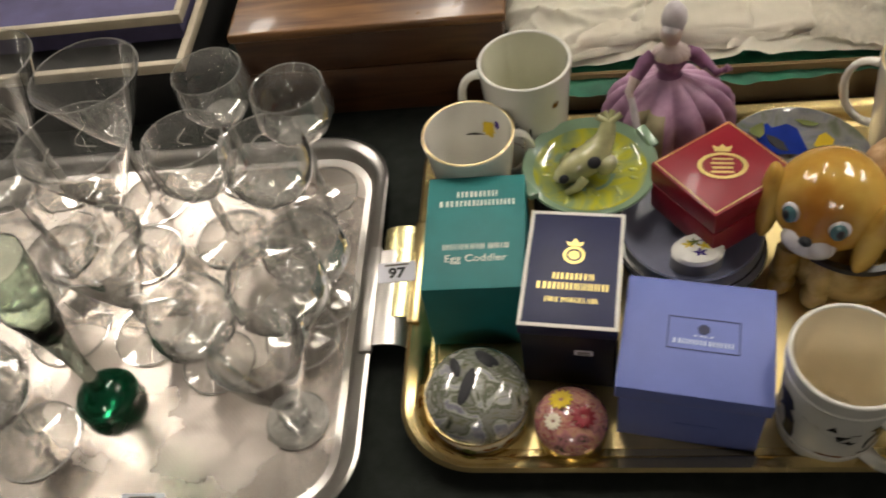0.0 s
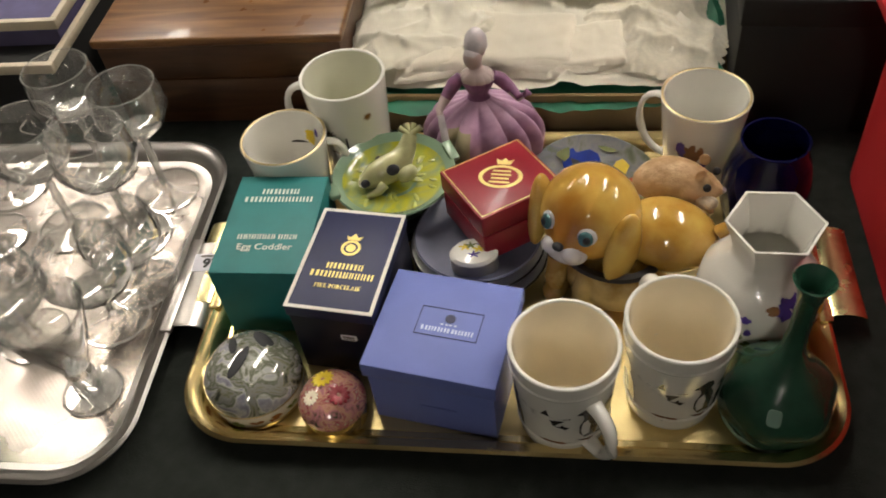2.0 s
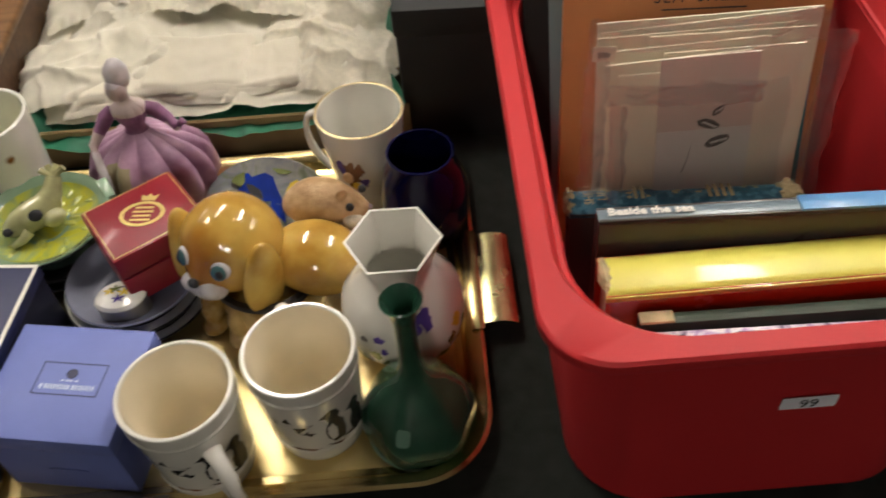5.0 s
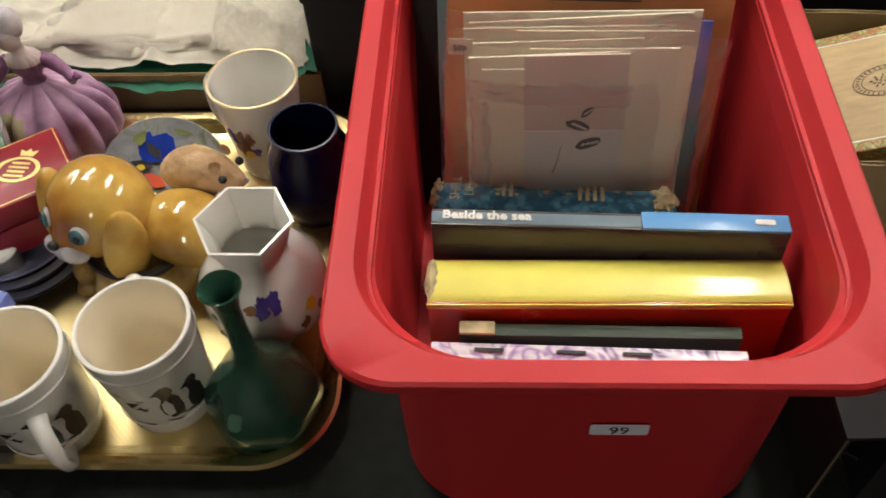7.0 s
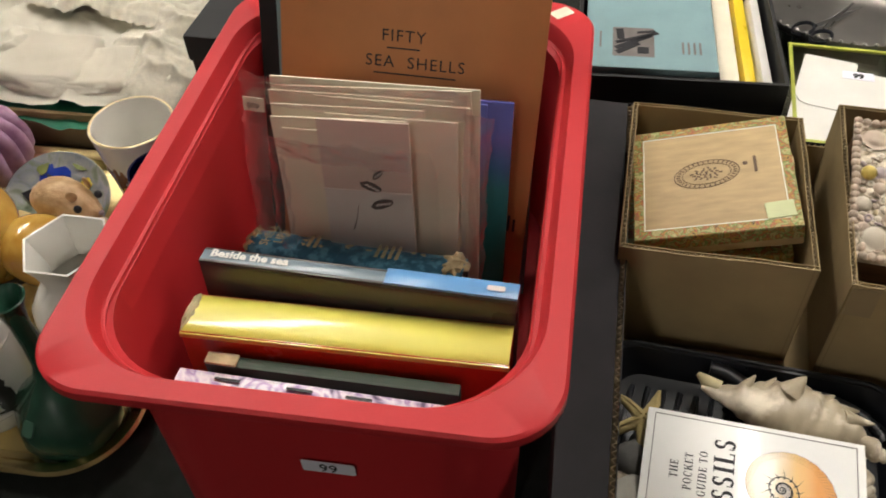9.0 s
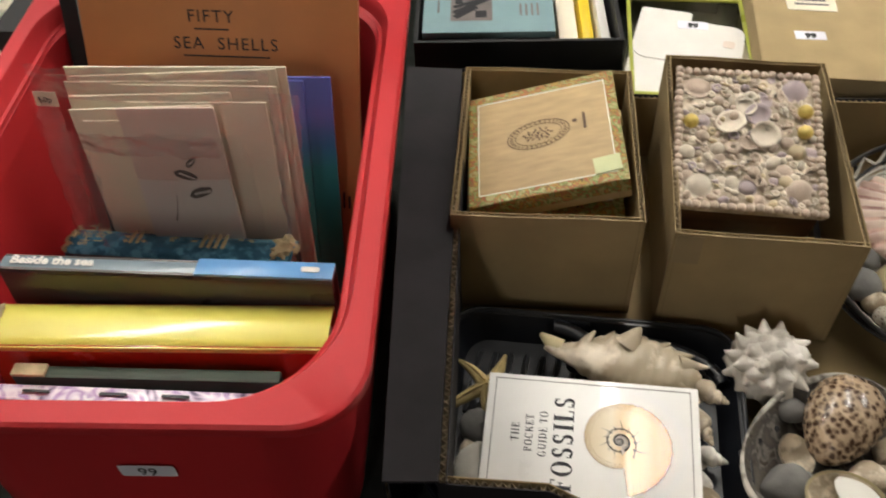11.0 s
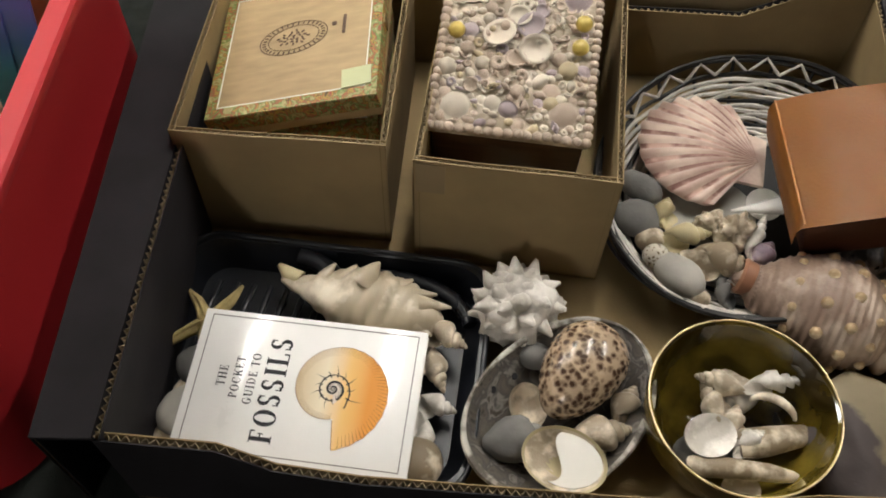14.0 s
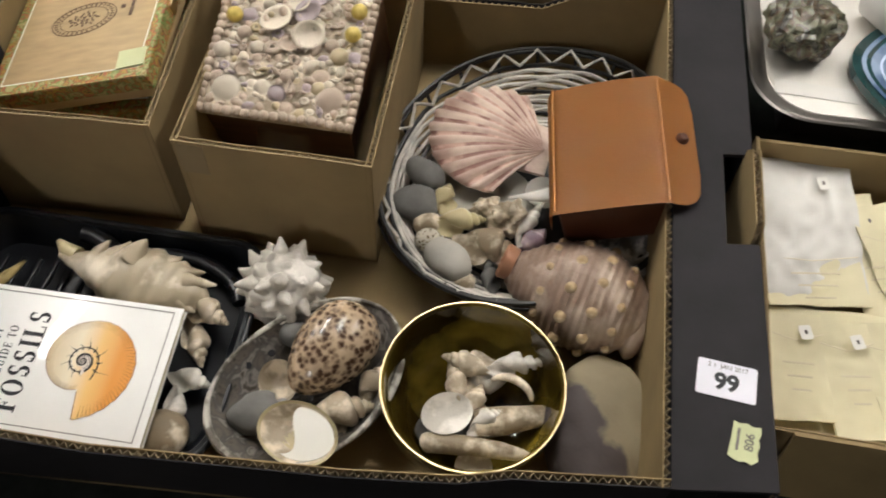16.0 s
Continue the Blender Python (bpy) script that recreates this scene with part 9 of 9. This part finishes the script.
part("core", plate([((0.014 + 0.004 * math.sin(4 * a)) * math.cos(a), (0.02 + 0.004 * math.sin(3 * a)) * math.sin(a)) for a in np.linspace(0, 6.283, 30, endpoint=False)], 0.0004, pose(0.01, 0.005, 0.0091)), VIOLET, agt, "dark crystal core")
solo("glass_jar_end", lathe([(0, 0), (0.02, 0), (0.022, 0.003), (0.022, 0.04), (0.018, 0.045), (0, 0.045)], 24), GLASSINE, pose(1.665, 1.205, 0.071, 90, 0, 35), "small wrapped clear jar lying on the metal tray", "jar")

# ---- drinking glasses on the silver tray ----
GZ = 0.0045


def wine_glass(name, x, y, h, r_rim, r_foot, bowl_h, label, cut=False, belly=1.1, stem=0.0035, flute=False, material=None, rz=0):
    g = thing(name, x, y, GZ, rz, label, "drinking glass", "glasses on the silver tray")
    zb = h - bowl_h
    if flute:
        outer = [(stem * 1.4, zb)] + [(stem * 1.4 + (r_rim - stem * 1.4) * f ** 0.85, zb + bowl_h * f) for f in (0.08, 0.2, 0.4, 0.6, 0.8, 1.0)]
    else:
        outer = [(stem * 1.3, zb), (r_rim * 0.45, zb + bowl_h * 0.06), (r_rim * 0.85, zb + bowl_h * 0.25), (r_rim * belly, zb + bowl_h * 0.52), (r_rim * (belly * 0.6 + 0.4), zb + bowl_h * 0.8), (r_rim, h)]
    part("bowl", lathe(outer, 40), BOWLGLASS, g, "thin clear glass bowl")
    part("rim", lathe([(r_rim - 0.0013, h), (r_rim - 0.0005, h + 0.0009), (r_rim + 0.0003, h)], 40), GLASSR, g)
    part("foot_edge", lathe([(r_foot - 0.0012, 0.0006), (r_foot + 0.0006, 0.0006), (r_foot + 0.0006, 0.002), (r_foot - 0.0012, 0.002)], 40, close=True), GLASSR, g)
    part("stem", lathe([(stem * 2.2, 0.004), (stem * 1.2, 0.009), (stem, zb * 0.5), (stem * 1.35, zb * 0.62), (stem, zb * 0.75), (stem * 1.6, zb + 0.002), (0, zb + 0.003)], 16), GLASSR, g, "solid glass stem")
    part("foot", lathe([(r_foot, 0.0018), (r_foot * 0.5, 0.0032), (stem * 2.2, 0.0055)], 40), BOWLGLASS, g, "round glass foot")
    zt = zb + bowl_h * 0.16
    rt = float(np.interp(zt, [z for _, z in outer], [r for r, _ in outer])) * 0.97
    part("bowl_base", lathe([(0, zb + 0.001), (stem * 1.2, zb + 0.001), (rt * 0.75, zb + bowl_h * 0.08), (rt, zt), (rt * 0.6, zt - bowl_h * 0.03), (0, zt - bowl_h * 0.05)], 12), GLASSR, g, "thick faceted base of the bowl", smooth=15)
    if cut:
        bm = bmesh.new()
        for k in range(9):
            a = 2 * math.pi * k / 9
            rr = r_rim * belly * 0.93 + 0.0004
            pts = [((rr) * math.cos(a + 0.28 * math.sin(t * 3.1)), rr * math.sin(a + 0.28 * math.sin(t * 3.1)), zb + bowl_h * (0.38 + 0.28 * t)) for t in np.linspace(0, 1, 7)]
            tube(pts, 0.0005, 4, bm)
        part("engraving", bm, SHELLW, g, "frosted engraved swirls")
    return g


for x, y, h in ((-0.036, 0.827, 0.14), (-0.122, 0.848, 0.138)):
    wine_glass("port_glass", x - 0.012, y + 0.014, h, 0.033, 0.034, 0.062, "small clear port glass with rounded bowl")
for x, y, h in ((-0.045, 0.768, 0.138), (-0.118, 0.77, 0.138)):
    wine_glass("port_glass", x - 0.006, y + 0.006, h, 0.036, 0.036, 0.066, "clear port glass with engraved swirls", cut=True)
wine_glass("sherry_glass", -0.088, 0.640, 0.088, 0.034, 0.032, 0.055, "short clear sherry glass")
wine_glass("sherry_glass", -0.020, 0.672, 0.098, 0.038, 0.033, 0.06, "short clear engraved glass", cut=True)
wine_glass("sherry_glass", -0.012, 0.716, 0.09, 0.034, 0.032, 0.055, "short clear sherry glass")
fg = thing("firing_glass", -0.001, 0.594, GZ, 0, "conical clear glass with a thick foot and short stem", "drinking glass", "glasses on the silver tray")
part("bowl", lathe([(0.012, 0.04), (0.017, 0.055), (0.027, 0.08), (0.0365, 0.115)], 40), BOWLGLASS, fg)
part("rim", lathe([(0.0357, 0.115), (0.0364, 0.1162), (0.0372, 0.115)], 40), GLASSR, fg)
part("stem", lathe([(0, 0.006), (0.012, 0.006), (0.0115, 0.02), (0.012, 0.041), (0, 0.041)], 24), STEM, fg, "thick glass stem")
part("foot", lathe([(0, 0), (0.025, 0), (0.0265, 0.002), (0.024, 0.0055), (0, 0.007)], 36), GLASSR, fg)
for x, y, h, r in ((-0.225, 0.82, 0.168, 0.05), (-0.205, 0.748, 0.158, 0.05), (-0.335, 0.83, 0.17, 0.048), (-0.162, 0.664, 0.13, 0.042)):
    wine_glass("champagne_glass", x, y, h, r, 0.036, 0.085, "tall clear wine glass with a flared bowl", flute=True, cut=(y < 0.8), stem=0.004)
for x, y, h in ((-0.244, 0.656, 0.12), (-0.30, 0.743, 0.15), (-0.31, 0.6, 0.14)):
    wine_glass("wine_glass", x, y, h, 0.037, 0.037, 0.07, "clear stemmed wine glass")
wine_glass("wine_glass", -0.222, 0.548, 0.12, 0.034, 0.037, 0.066, "clear stemmed wine glass near the tray edge")
gg = thing("green_footed_flute", -0.172, 0.592, GZ, 0, "tall flute with pale green stem and bubbled green foot", "drinking glass", "glasses on the silver tray")
part("foot", lathe([(0, 0), (0.024, 0), (0.027, 0.004), (0.027, 0.012), (0.022, 0.02), (0.012, 0.028), (0, 0.03)], 36), GREENG, gg, "heavy bubbled green glass foot")
part("stem", lathe([(0.0065, 0.027), (0.0062, 0.05), (0.008, 0.08), (0.012, 0.11), (0.02, 0.15), (0.026, 0.2), (0.0252, 0.2), (0.019, 0.15), (0.011, 0.112), (0, 0.1)], 28), PALEG, gg, "pale green flared stem")
